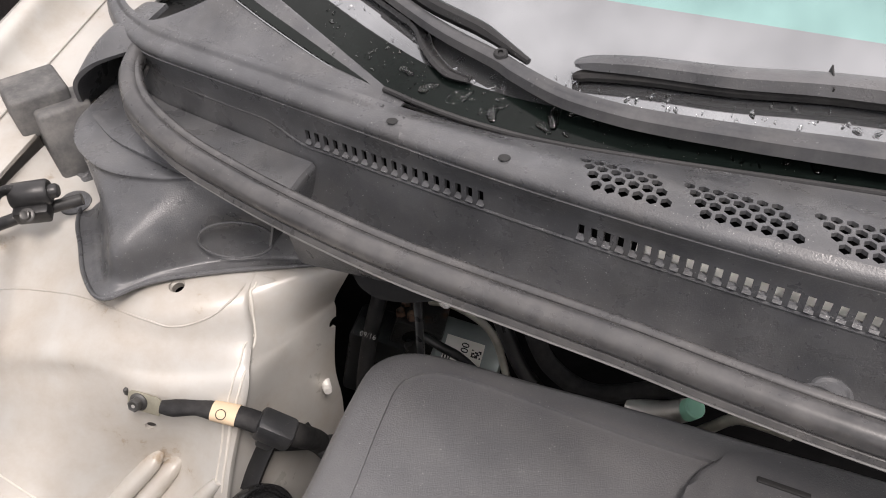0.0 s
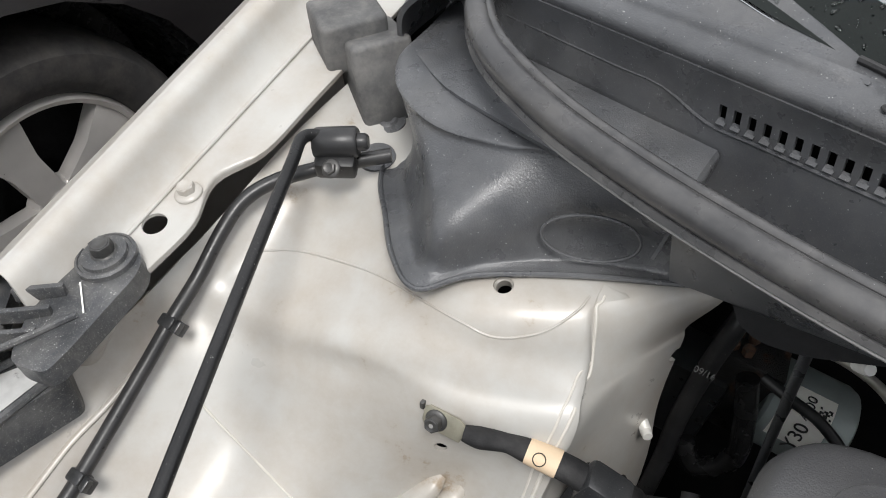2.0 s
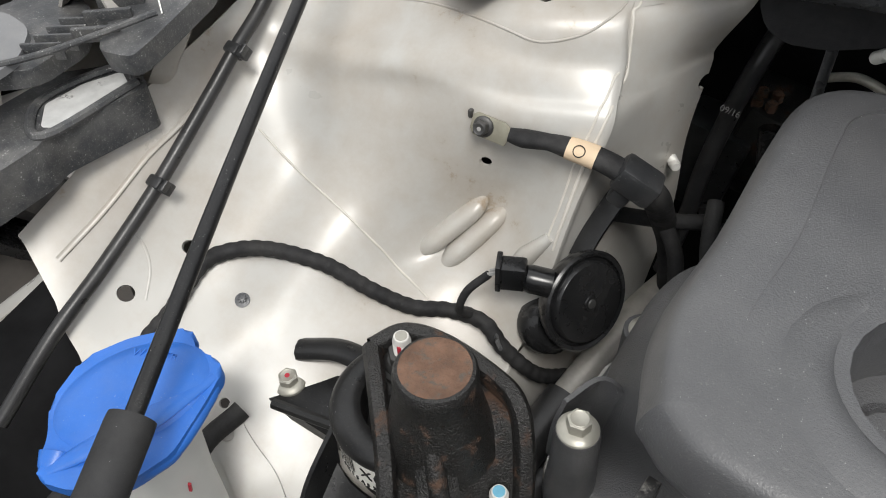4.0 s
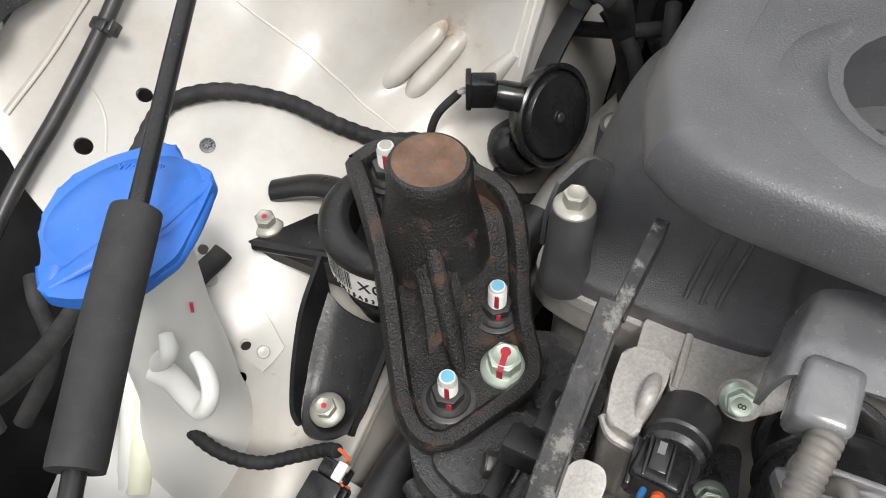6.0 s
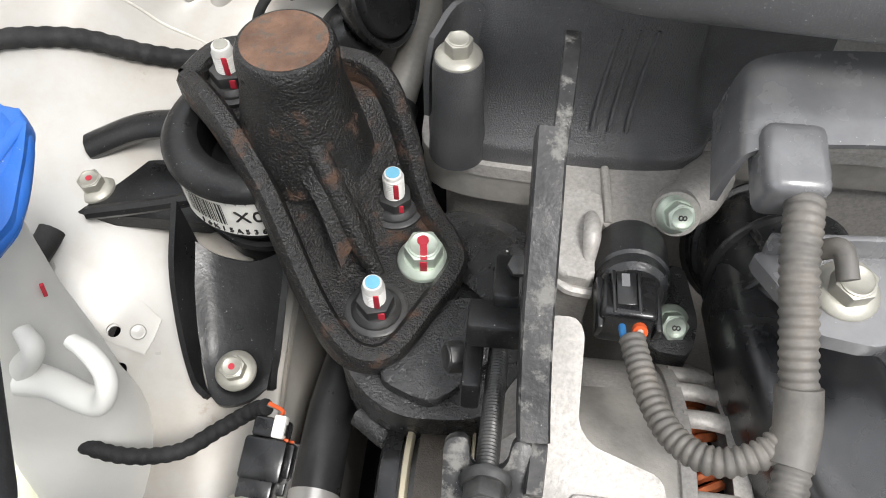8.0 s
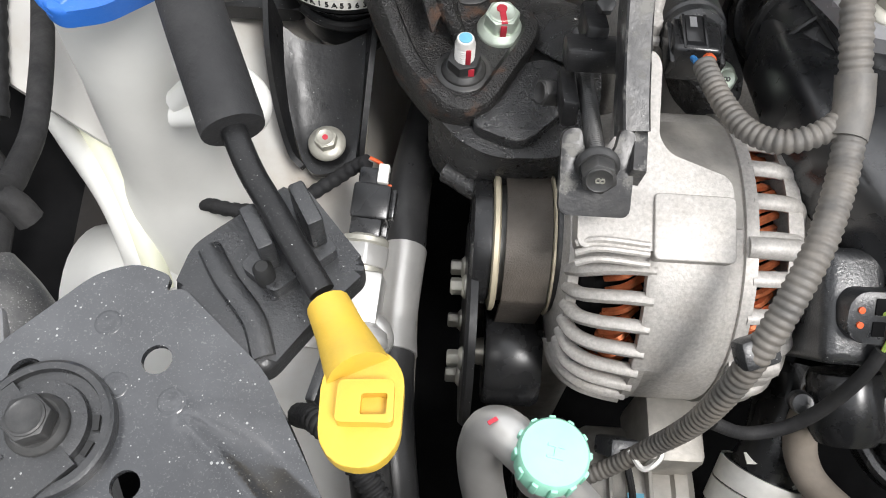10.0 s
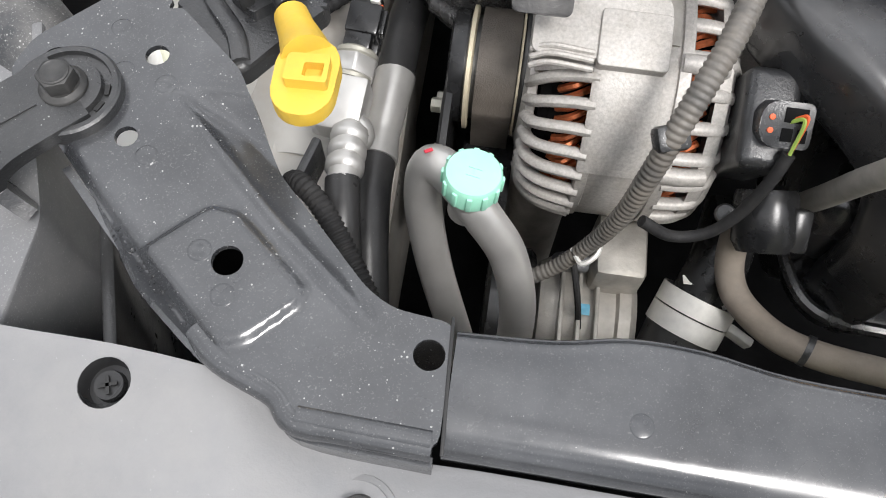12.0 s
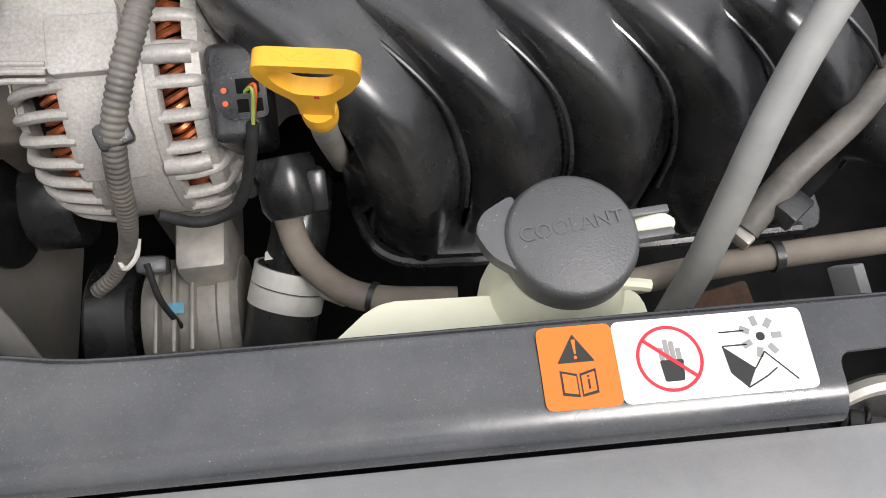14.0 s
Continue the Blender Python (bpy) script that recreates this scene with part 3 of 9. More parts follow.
def cowl_panel():
    cowl = thing("cowl_grille", (0.05, 0.36, 0.86), "black grained plastic cowl panel with slots and hexagon vents", "cowl panel")
    xs = [-0.36 + 0.03 * k for k in range(29)]
    wall = part("slotted_wall", loft([[(x, cowl_y(x) - 0.012, 0.86), (x, cowl_y(x) - 0.002, 0.885), (x, cowl_y(x) + 0.001, 0.92), (x, cowl_y(x) - 0.0, 0.945), (x, crest_y(x) + 0.003, 0.961)] for x in xs], 2, 3, 0.003), PLASTIC, cowl)
    cutters = []
    for x0, n in ((-0.082, 18), (0.1305, 26)):
        for k in range(n):
            x = x0 + 0.0084 * k
            part("louvre", box((0.0052, 0.0045, 0.0012), pose(x, cowl_y(x) - 0.002, 0.9325, 30, 0, -13)), PLASTIC, cowl)
            cutters.append(box((0.0044, 0.03, 0.0095), pose(x, cowl_y(x), 0.938, 0, 0, -13)))
    off = merge(*cutters)
    bmesh.ops.translate(off, vec=-ORIGIN[wall.name], verts=off.verts)
    cut_with(wall, off)
    part("wall_rib", sweep([(x, cowl_y(x) - 0.0012, 0.928 + 0.01 * (x < -0.1)) for x in xs[4:]], 0.0016, 8, 3), PLASTIC, cowl)
    secs = []
    for x in sorted(xs + [-0.02, -0.01, 0.0, 0.01, 0.02]):
        y = crest_y(x)
        k = min(1.0, max(0.0, (x + 0.035) / 0.05))
        back = (1 - k) * (y + 0.018) + k * (glass_edge(x) - 0.002)
        zb = (1 - k) * 0.979 + k * 0.963
        secs.append([(x, y + 0.0025, 0.9585), (x, y, 0.963), (x, y + 0.0008, 0.9675), (x, y + 0.0045, 0.9708), (x, y + 0.009, 0.9725), (x, y + 0.3 * (back - y) + 0.006, 0.9735), (x, y + 0.75 * (back - y), 0.6 * zb + 0.4 * 0.974), (x, back, zb)])
    deck = part("vent_deck", loft(secs, 2, 3, 0.0028), PLASTIC, cowl)
    holes = []
    for x0, y0, cols in ((0.124, 0.35, 6), (0.188, 0.3405, 7), (0.261, 0.332, 7)):
        for i in range(cols):
            for j in range(4):
                x, y, r = x0 + 0.0083 * i + 0.0037 * j, y0 - 0.0011 * i - 0.0093 * j, 0.0036
                holes.append(prism([(r * math.cos(math.pi * k / 3 + 0.4), 1.2 * r * math.sin(math.pi * k / 3 + 0.4)) for k in range(6)], -0.02, 0.02, pose(x, y, 0.973)))
    off = merge(*holes)
    bmesh.ops.translate(off, vec=-ORIGIN[deck.name], verts=off.verts)
    cut_with(deck, off)
    # corner trim between the rim and the glass
    side = []
    for k in range(6):
        s = k / 5
        a = V((-0.02 - 0.24 * s, crest_y(-0.02 - 0.24 * s) + 0.019, 0.976))
        b = V((-0.012 - 0.16 * s, 0.388 + 0.08 * s, 0.968 + 0.045 * s))
        side.append([a, a.lerp(b, 0.2) - V((0, 0, 0.004)), a.lerp(b, 0.6) - V((0, 0, 0.004)), b.lerp(a, 0.06), b])
    part("corner_trim", loft(side, 4, 4, 0.002), PLASTIC, cowl)
    for x, y in ((-0.008, 0.3535), (0.0755, 0.3335)):
        part("clip_mark", lathe([(0.004, 0), (0.0037, 0.0005), (0, 0.0006)], (x, y, 0.9727), (0, 0, 1), 14), INK, cowl)
    # platform and trough behind the seal
    part("platform", loft([[(x, cowl_y(x) - 0.004, 0.9165), (x, cowl_y(x) - 0.03, 0.917), (x, cowl_y(x) - 0.066, 0.912)] for x in (-0.29, -0.25, -0.2, -0.15, -0.1, -0.083, -0.08)], 3, 3, 0.003), PLASTIC, cowl)
    part("platform_end", loft([[(-0.08, cowl_y(-0.08) - 0.004, 0.9165), (-0.08, cowl_y(-0.08) - 0.03, 0.917), (-0.08, cowl_y(-0.08) - 0.07, 0.912)], [(-0.078, cowl_y(-0.08) - 0.004, 0.91), (-0.078, cowl_y(-0.08) - 0.03, 0.91), (-0.078, cowl_y(-0.08) - 0.07, 0.908)], [(-0.084, cowl_y(-0.08) - 0.004, 0.884), (-0.084, cowl_y(-0.08) - 0.03, 0.884), (-0.084, cowl_y(-0.08) - 0.07, 0.884)]], 4, 3, 0.002), PLASTIC, cowl)
    part("trough", loft([[(x, cowl_y(x) - 0.002, 0.862 + k), (x, cowl_y(x) - 0.012, 0.863 + k), (x, cowl_y(x) - 0.03 + 0.006 * (x > 0.2), 0.874 + k), (x, cowl_y(x) - 0.036, 0.88 + k), (x, cowl_y(x) - 0.052, 0.9), (x, cowl_y(x) - 0.066, 0.908)] for x, k in zip((-0.082, 0.0, 0.1, 0.2, 0.3, 0.45), (-0.03, -0.012, 0.006, 0.018, 0.02, 0.02))], 3, 3, 0.003), PLASTIC, cowl)
    part("drain_plug", lathe([(0.0115, 0.0), (0.0115, 0.0016), (0.0095, 0.0026), (0.008, 0.0012), (0.0055, 0.0012), (0.0045, 0.0028), (0, 0.003)], (0.2845, 0.268, 0.9005), (0, -0.1, 1), 24), PLASTIC, cowl)
    solo("heater_intake", loft([[(x, cowl_y(x) + 0.006, 0.93), (x, cowl_y(x) + 0.02, 0.925), (x, cowl_y(x) + 0.045, 0.915)] for x in (0.165, 0.22, 0.28, 0.36)], 3, 3, 0.002), LABEL, "white painted sheet behind the cowl slots", "body panel")


cowl_panel()

# weatherstrip along the cowl
SEAL = [(-0.262, 0.425, 0.955), (-0.247, 0.39, 0.951), (-0.215, 0.354, 0.946), (-0.165, 0.325, 0.94), (-0.12, 0.312, 0.932), (-0.057, 0.295, 0.926), (0.021, 0.277, 0.922), (0.101, 0.263, 0.921), (0.17, 0.251, 0.921), (0.231, 0.238, 0.921), (0.301, 0.226, 0.921), (0.42, 0.212, 0.921)]
seal = thing("hood_seal", (-0.05, 0.3, 0.9), "long black rubber bulb seal along the cowl", "seal")
part("bulb", sweep([(x, y - 0.002, z) for x, y, z in SEAL], 0.0086, 18, 10), SEALRUBBER, seal)
part("lip", sweep([(x, y + 0.0088, z + 0.0035) for x, y, z in SEAL], 0.0043, 10, 10), SEALRUBBER, seal)
# matte black core: colours the crease between bulb and lip as dark as shade
part("groove_shade", sweep([(x, y + 0.005, z + 0.001) for x, y, z in SEAL], 0.0052, 10, 10), TAPE, seal)
part("base_strip", sweep([(x, y - 0.002, z - 0.009) for x, y, z in SEAL], 0.0085, 10, 10, flat=0.6), SEALRUBBER, seal)
part("carrier", sweep([(x + 0.001, y - 0.0085, z - 0.012) for x, y, z in SEAL], 0.0018, 8, 10), GREYHOSE, seal)
part("paint_speck", lathe([(0, 0), (0.002, 0), (0.0015, 0.001), (0, 0.0013)], (0.1265, 0.2535, 0.9135), (0, -0.8, 0.6), 10), YELLOW, seal, "small yellow paint speck")


# side cover over the strut tower
def tower_cover():
    back = [(-0.31, 0.47, 0.918), (-0.29, 0.45, 0.918), (-0.26, 0.44, 0.916), (-0.22, 0.42, 0.914), (-0.18, 0.4, 0.912), (-0.15, 0.385, 0.91), (-0.09, 0.342, 0.893), (-0.03, 0.332, 0.888)]
    top = [(-0.305, 0.415, 0.912), (-0.302, 0.385, 0.91), (-0.278, 0.352, 0.909), (-0.236, 0.332, 0.907), (-0.19, 0.332, 0.907), (-0.157, 0.338, 0.907), (-0.09, 0.336, 0.893), (-0.03, 0.326, 0.89)]
    brow = [(-0.307, 0.413, 0.9), (-0.302, 0.377, 0.9), (-0.274, 0.343, 0.899), (-0.233, 0.322, 0.897), (-0.19, 0.322, 0.898), (-0.157, 0.331, 0.9), (-0.09, 0.334, 0.888), (-0.03, 0.325, 0.886)]
    mid = [(-0.3, 0.41, 0.865), (-0.28, 0.358, 0.867), (-0.25, 0.324, 0.87), (-0.222, 0.293, 0.872), (-0.2, 0.28, 0.872), (-0.172, 0.305, 0.868), (-0.13, 0.333, 0.865), (-0.06, 0.35, 0.862)]
    foot = [(-0.302, 0.405, 0.842), (-0.282, 0.35, 0.842), (-0.252, 0.315, 0.843), (-0.226, 0.284, 0.844), (-0.204, 0.27, 0.846), (-0.178, 0.297, 0.845), (-0.134, 0.328, 0.843), (-0.06, 0.353, 0.842)]
    seat = [(-0.307, 0.402, 0.8375), (-0.287, 0.345, 0.8375), (-0.258, 0.309, 0.838), (-0.23, 0.277, 0.8385), (-0.2055, 0.262, 0.84), (-0.182, 0.29, 0.84), (-0.134, 0.322, 0.839), (-0.06, 0.35, 0.839)]
    lip = [(-0.318, 0.398, 0.836), (-0.296, 0.339, 0.836), (-0.266, 0.303, 0.8365), (-0.235, 0.27, 0.837), (-0.2055, 0.254, 0.838), (-0.183, 0.282, 0.838), (-0.13, 0.3155, 0.838), (-0.06, 0.348, 0.838)]
    cover = thing("strut_tower_cover", (-0.2, 0.35, 0.82), "black grained plastic cover over the strut tower top", "plastic cover")
    part("shell", loft([back, top, brow, mid, foot, seat, lip], 7, 6, 0.0025), PLASTIC, cover)
    part("edge_bead", sweep([(x, y, z + 0.0008) for x, y, z in lip], 0.0018, 8, 8), PLASTIC, cover)
    return cover


tower_box = tower_cover()


# ---- windscreen ----
def windscreen():
    ws = thing("windscreen", (0.2, 0.6, 0.98), "wet windscreen glass with black edge band reflecting clouds", "windscreen")
    low, high, band = [], [], []
    for x in (-0.5, -0.3, -0.2, -0.1, -0.05, 0.0, 0.05, 0.1, 0.2, 0.35, 0.6):
        y0 = glass_edge(x)
        up = 0.502 - 0.02 * x
        wide = 0.026 + 0.02 * max(0.0, min(1.0, (0.02 - x) / 0.15))
        low.append([(x, y, glass_z(x, y)) for y in (y0 - 0.004, y0 + 0.05, max(up, y0 + 0.06))])
        high.append([(x, y, glass_z(x, y)) for y in (max(up, y0 + 0.06), max(up, y0) + 0.2, max(up, y0) + 0.6)])
        band.append([(x, y0 + s, glass_z(x, y0 + s) + 0.0012) for s in (-0.003, wide / 2, wide)])
    part("glass", loft(low, 4, 4, 0.004), GLASS, ws)
    part("shade_band", loft(high, 4, 4, 0.004), SHADEBAND, ws, "teal tinted shade band")
    part("black_band", loft(band, 4, 3), FRIT, ws)
    part("edge_moulding", sweep([(x, glass_edge(x) - 0.003, glass_z(x, glass_edge(x)) + 0.0015) for x in [-0.03 + 0.03 * k for k in range(16)]], 0.0022, 8, 4), RUBBER, ws)
    rng = random.Random(5)
    spots = [(0.0936, 0.3965, 0.009), (0.088, 0.387, 0.006), (0.0515, 0.3904, 0.006), (0.0, 0.401, 0.007), (0.262, 0.397, 0.007), (0.245, 0.395, 0.004), (0.105, 0.4, 0.004), (0.03, 0.4, 0.005), (-0.02, 0.412, 0.006)]
    spots += [(x, glass_edge(x) + 0.004 + rng.random() * 0.05, 0.0006 + 0.002 * rng.random() ** 2) for x in [rng.uniform(-0.1, 0.32) for _ in range(320)]]
    drops = []
    for x, y, r in spots:
        ang, k = rng.uniform(0, 3), rng.uniform(0.35, 0.9)
        d = lathe([(r, 0), (r * 0.95, r * 0.16), (r * 0.7, r * 0.3), (r * 0.3, r * 0.36), (0, r * 0.38)], n=14)
        for v in d.verts:
            a = math.atan2(v.co.y, v.co.x)
            w = 1 + 0.25 * math.sin(2 * a + ang) + 0.18 * math.sin(3 * a + 2 * ang)
            v.co.x, v.co.y = v.co.x * w, v.co.y * w * k
        bmesh.ops.transform(d, matrix=facing((0, -0.41, 0.91), (x, y, glass_z(x, y) + 0.0014), math.degrees(ang)), verts=d.verts)
        drops.append(d)
    tagged(part("rainwater", merge(*drops), WATER, ws), "raindrops and small puddles", kind="stuff")


windscreen()
dash = thing("dashboard", (0.3, 1.0, 0.8), "dark dashboard behind the windscreen", "dashboard")
part("top", loft([[(x, 0.55, 0.9), (x, 0.8, 0.93), (x, 1.2, 0.95), (x, 1.3, 0.6)] for x in (-0.5, 0, 0.6, 1.0)], 3, 3, 0.01), PLASTIC, dash)


def wipers():
    arm = thing("windscreen_wiper", (0.15, 0.4, 0.99), "wet black wiper arm with raised rib on the windscreen", "wiper")
    sec = [(-1, -0.45), (-0.9, 0.1), (-0.45, 0.5), (0.35, 0.55), (0.85, 0.3), (1, -0.45), (0.5, -0.5), (-0.5, -0.5)]
    path = [(-0.06, 0.466), (-0.02, 0.446), (0.008, 0.4335), (0.048, 0.4195), (0.0645, 0.412), (0.099, 0.4), (0.138, 0.3945), (0.174, 0.3935), (0.209, 0.394), (0.242, 0.3948), (0.296, 0.397), (0.4, 0.4)]
    part("arm", sweep([(x, y, glass_z(x, y) + 0.0145) for x, y in path], [0.0065, 0.007, 0.0075, 0.008, 0.0085, 0.009, 0.0095, 0.01, 0.0105, 0.011, 0.012, 0.013], 10, 8, section=sec), PANEL, arm)
    part("blade_link", sweep([(x, y, glass_z(x, y) + 0.016) for x, y in ((-0.05, 0.472), (-0.0146, 0.455), (0.01, 0.4464), (0.0316, 0.4387), (0.0677, 0.4202))], [0.006, 0.006, 0.006, 0.0055, 0.0025], 8), STEEL_BLACK, arm)
    part("rivet", lathe([(0.0052, 0), (0.0052, 0.002), (0.004, 0.0034), (0.002, 0.0036), (0.0015, 0.0022), (0, 0.0022)], (0.048, 0.4195, glass_z(0.048, 0.4195) + 0.018), (0, -0.4, 0.9), 20), STEEL_BLACK, arm)
    part("blade_hook", sweep([(x, y, glass_z(x, y) + 0.005) for x, y in ((-0.08, 0.475), (-0.0457, 0.459), (-0.022, 0.446), (-0.0092, 0.4292), (0.0107, 0.4133), (0.0287, 0.4096))], [0.005, 0.006, 0.006, 0.0055, 0.0055, 0.004], 8, 6, flat=0.6), GLOSSY, arm)
    blade = thing("windscreen_wiper", (0.2, 0.48, 0.99), "black wiper blade cover lying on the windscreen", "wiper")
    line = [(0.0985, 0.4275), (0.103, 0.429), (0.1145, 0.4317), (0.148, 0.4352), (0.2026, 0.4373), (0.2545, 0.4428), (0.294, 0.4452), (0.4, 0.45)]
    part("spoiler", sweep([(x, y, glass_z(x, y) + 0.0135) for x, y in line], [0.0025, 0.0055, 0.0075, 0.009, 0.0098, 0.0105, 0.011, 0.012], 10, 8, section=sec), PLASTIC, blade)
    part("rubber", sweep([(x, y - 0.003, glass_z(x, y) + 0.005) for x, y in line], [0.002, 0.004, 0.0045, 0.005, 0.005, 0.005, 0.005, 0.005], 8), TAPE, blade)
    part("joint", box((0.0012, 0.02, 0.01), pose(0.262, 0.4435, glass_z(0.262, 0.4435) + 0.0145, 25, 0, 8), 0.0004), INK, blade)


wipers()

# ---- plain outer skin that closes the car's front ----
def outer_skin():
    secs = []
    for x, y in ((-0.56, 0.1), (-0.52, -0.35), (-0.3, -0.6), (0.1, -0.7), (0.5, -0.68), (0.85, -0.5), (1.05, -0.1), (1.08, 0.2)):
        d = V((x - 0.25, y - 0.2)).normalized() * 0.05
        secs.append([(x - d.x, y - d.y, 0.585), (x, y, 0.55), (x + d.x * 0.6, y + d.y * 0.6, 0.42), (x + d.x * 0.4, y + d.y * 0.4, 0.25), (x - d.x * 0.5, y - d.y * 0.5, 0.18)])
    solo("front_bumper", loft(secs, 5, 4, 0.004), PAINT, "cream painted front bumper", "bumper", kind="structure")
    wing = []
    for y in (0.15, 0.4, 0.7, 1.0):
        wing.append([(0.95, y, 0.86 + 0.2 * (y - 0.2)), (1.0, y, 0.88 + 0.2 * (y - 0.2)), (1.07, y, 0.8), (1.1, y, 0.5), (1.08, y, 0.2)])
    solo("far_fender", loft(wing, 4, 4, 0.003), PAINT, "cream painted fender on the far side", "fender", kind="structure")


outer_skin()

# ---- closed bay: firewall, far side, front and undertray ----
# firewall and undertray take the near-black that stands in for deep shade
solo("firewall", box((1.5, 0.02, 0.9), pose(0.3, 0.56, 0.45)), DARKVOID, "firewall behind the engine, coloured as dark as the shaded void", "firewall", kind="structure")
solo("undertray", box((1.3, 1.0, 0.01), pose(0.25, 0.05, 0.22)), DARKVOID, "undertray below the engine, coloured as dark as the shaded void", "undertray", kind="structure")
solo("far_apron", box((0.02, 1.0, 0.5), pose(0.95, 0.05, 0.5)), PAINT, "cream inner fender on the far side", "body panel", kind="structure")

# ---- engine and its covers ----
def engine_cover():
    cov = thing("engine_cover", (0.2, 0.15, 0.78), "dark grey grained plastic engine cover with round recess", "engine cover")
    edge = [((0.012, 0.046), 0), ((-0.002, 0.095), 0), ((0.001, 0.16), 0), ((0.0, 0.235), 0), ((0.005, 0.27), 0), ((0.035, 0.287), 0), ((0.11, 0.287), 0), ((0.2, 0.287), 0), ((0.34, 0.28), 0), ((0.48, 0.27), 0)]
    mid = V((0.24, 0.14))

    def ring(k, z):
        return [((V(p) + (mid - V(p)).normalized() * k).x, (V(p) + (mid - V(p)).normalized() * k).y, z + 0.012 * max(0.0, (p[1] - 0.1) / 0.18)) for p, _ in loop]

    loop = [*edge, ((0.5, 0.14), 0), ((0.5, 0.02), 0), ((0.3, 0.014), 0), ((0.18, 0.018), 0), ((0.1, 0.024), 0), ((0.038, 0.031), 0), ((0.012, 0.046), 0)]
    rows = [ring(0.007, 0.7945), ring(0.002, 0.7965), ring(0.0, 0.803), ring(0.0035, 0.8155), ring(0.0115, 0.8245), ring(0.035, 0.8265)]
    shell = part("shell", loft(rows, 4, 5, 0.003), COVER, cov)
    top = prism([(p.x, p.y) for p in smooth_path(ring(0.034, 0), 5)[:-1]], 0.8, 0.826)
    for v in top.verts:
        v.co.z += 0.012 * max(0.0, (v.co.y - 0.1) / 0.18)
    lid = part("top_panel", top, COVER, cov)
    cut(lid, [((0.111, 0.108, 0.82), (0, 0, 1), 0.038, 0.03)])
    part("recess", lathe([(0.066, 0.8255), (0.06, 0.828), (0.053, 0.8295), (0.046, 0.829), (0.041, 0.8255), (0.038, 0.817), (0.036, 0.79), (0, 0.79)], (0.111, 0.108, 0.0), (0, 0, 1), 40), COVER, cov)
    part("side_bulge", prism(rounded([(0.21, 0.16), (0.225, 0.245), (0.26, 0.268), (0.45, 0.262), (0.45, 0.14), (0.25, 0.12)], 0.02), 0.825, 0.842, None, 0.005, 3, "top"), COVER, cov)
    part("bulge_slot", box((0.03, 0.004, 0.002), pose(0.275, 0.243, 0.8425, 0, 0, -6), 0.0008), INK, cov)


engine_cover()


def valve_cover():
    vc = thing("valve_cover", (0.06, 0.1, 0.64), "black textured plastic valve cover under the engine cover", "valve cover")
    s1 = [(-0.038, 0.16, 0.668), (-0.039, 0.11, 0.668), (-0.0345, 0.0755, 0.668), (-0.012, 0.068, 0.668), (0.03, 0.065, 0.668), (0.07, 0.0645, 0.668), (0.1, 0.071, 0.668), (0.115, 0.095, 0.668), (0.16, 0.1, 0.668)]
    s2 = [(x + 0.0005, y + 0.0008, 0.679) for x, y, _ in s1]
    s3 = [(-0.033, 0.16, 0.684), (-0.033, 0.115, 0.684), (-0.027, 0.083, 0.684), (-0.008, 0.0745, 0.684), (0.031, 0.0715, 0.684), (0.069, 0.071, 0.684), (0.097, 0.078, 0.684), (0.112, 0.1, 0.684), (0.16, 0.105, 0.684)]
    s4 = [(-0.031, 0.16, 0.7), (-0.03, 0.118, 0.7), (-0.019, 0.093, 0.7), (-0.003, 0.0845, 0.7), (0.032, 0.081, 0.7), (0.067, 0.0805, 0.7), (0.092, 0.088, 0.7), (0.106, 0.104, 0.7), (0.16, 0.11, 0.7)]
    s5 = [(-0.026, 0.165, 0.735), (-0.024, 0.128, 0.735), (-0.011, 0.101, 0.735), (0.004, 0.0915, 0.735), (0.034, 0.0875, 0.735), (0.067, 0.087, 0.735), (0.09, 0.0945, 0.735), (0.104, 0.108, 0.735), (0.16, 0.115, 0.735)]
    s6 = [(-0.014, 0.175, 0.762), (-0.01, 0.142, 0.763), (0.0, 0.113, 0.764), (0.011, 0.101, 0.765), (0.036, 0.095, 0.766), (0.068, 0.094, 0.766), (0.089, 0.1, 0.766), (0.102, 0.112, 0.766), (0.16, 0.12, 0.766)]
    s7 = [(0.008, 0.19, 0.776), (0.01, 0.165, 0.78), (0.014, 0.135, 0.786), (0.02, 0.12, 0.79), (0.04, 0.11, 0.792), (0.068, 0.108, 0.792), (0.088, 0.112, 0.792), (0.1, 0.12, 0.792), (0.16, 0.13, 0.792)]
    part("body", loft([s1, s2, s3, s4, s5, s6, s7], 5, 6, 0.004), VALVE, vc)
    for dx in (0.046, 0.0545, 0.063):
        part("rib", sweep([(dx, 0.0735, 0.69), (dx + 0.001, 0.0795, 0.703), (dx + 0.004, 0.0855, 0.728), (dx + 0.006, 0.0885, 0.742)], 0.0012, 8, 4), VALVE, vc)
    part("bolt_boss", lathe([(0.015, 0.668), (0.0142, 0.683), (0.0128, 0.7), (0.0124, 0.727), (0.0115, 0.7325), (0, 0.733)], (-0.0215, 0.0735, 0), (0, 0, 1), 28), VALVE, vc)
    part("boss_web", loft([[(-0.036, 0.075, 0.69), (-0.036, 0.078, 0.715), (-0.034, 0.085, 0.732)], [(-0.03, 0.092, 0.69), (-0.027, 0.098, 0.722), (-0.022, 0.103, 0.74)], [(-0.008, 0.09, 0.69), (-0.006, 0.094, 0.715), (-0.002, 0.1, 0.735)]], 5, 5, 0.003), VALVE, vc)
    part("cover_bolt", hexhead((-0.0215, 0.0735, 0.732), (0, 0, 1), 0.0118, 0.0085, 0.0112, 0.0022, 12), ZINC, vc, "pale zinc hexagon bolt")
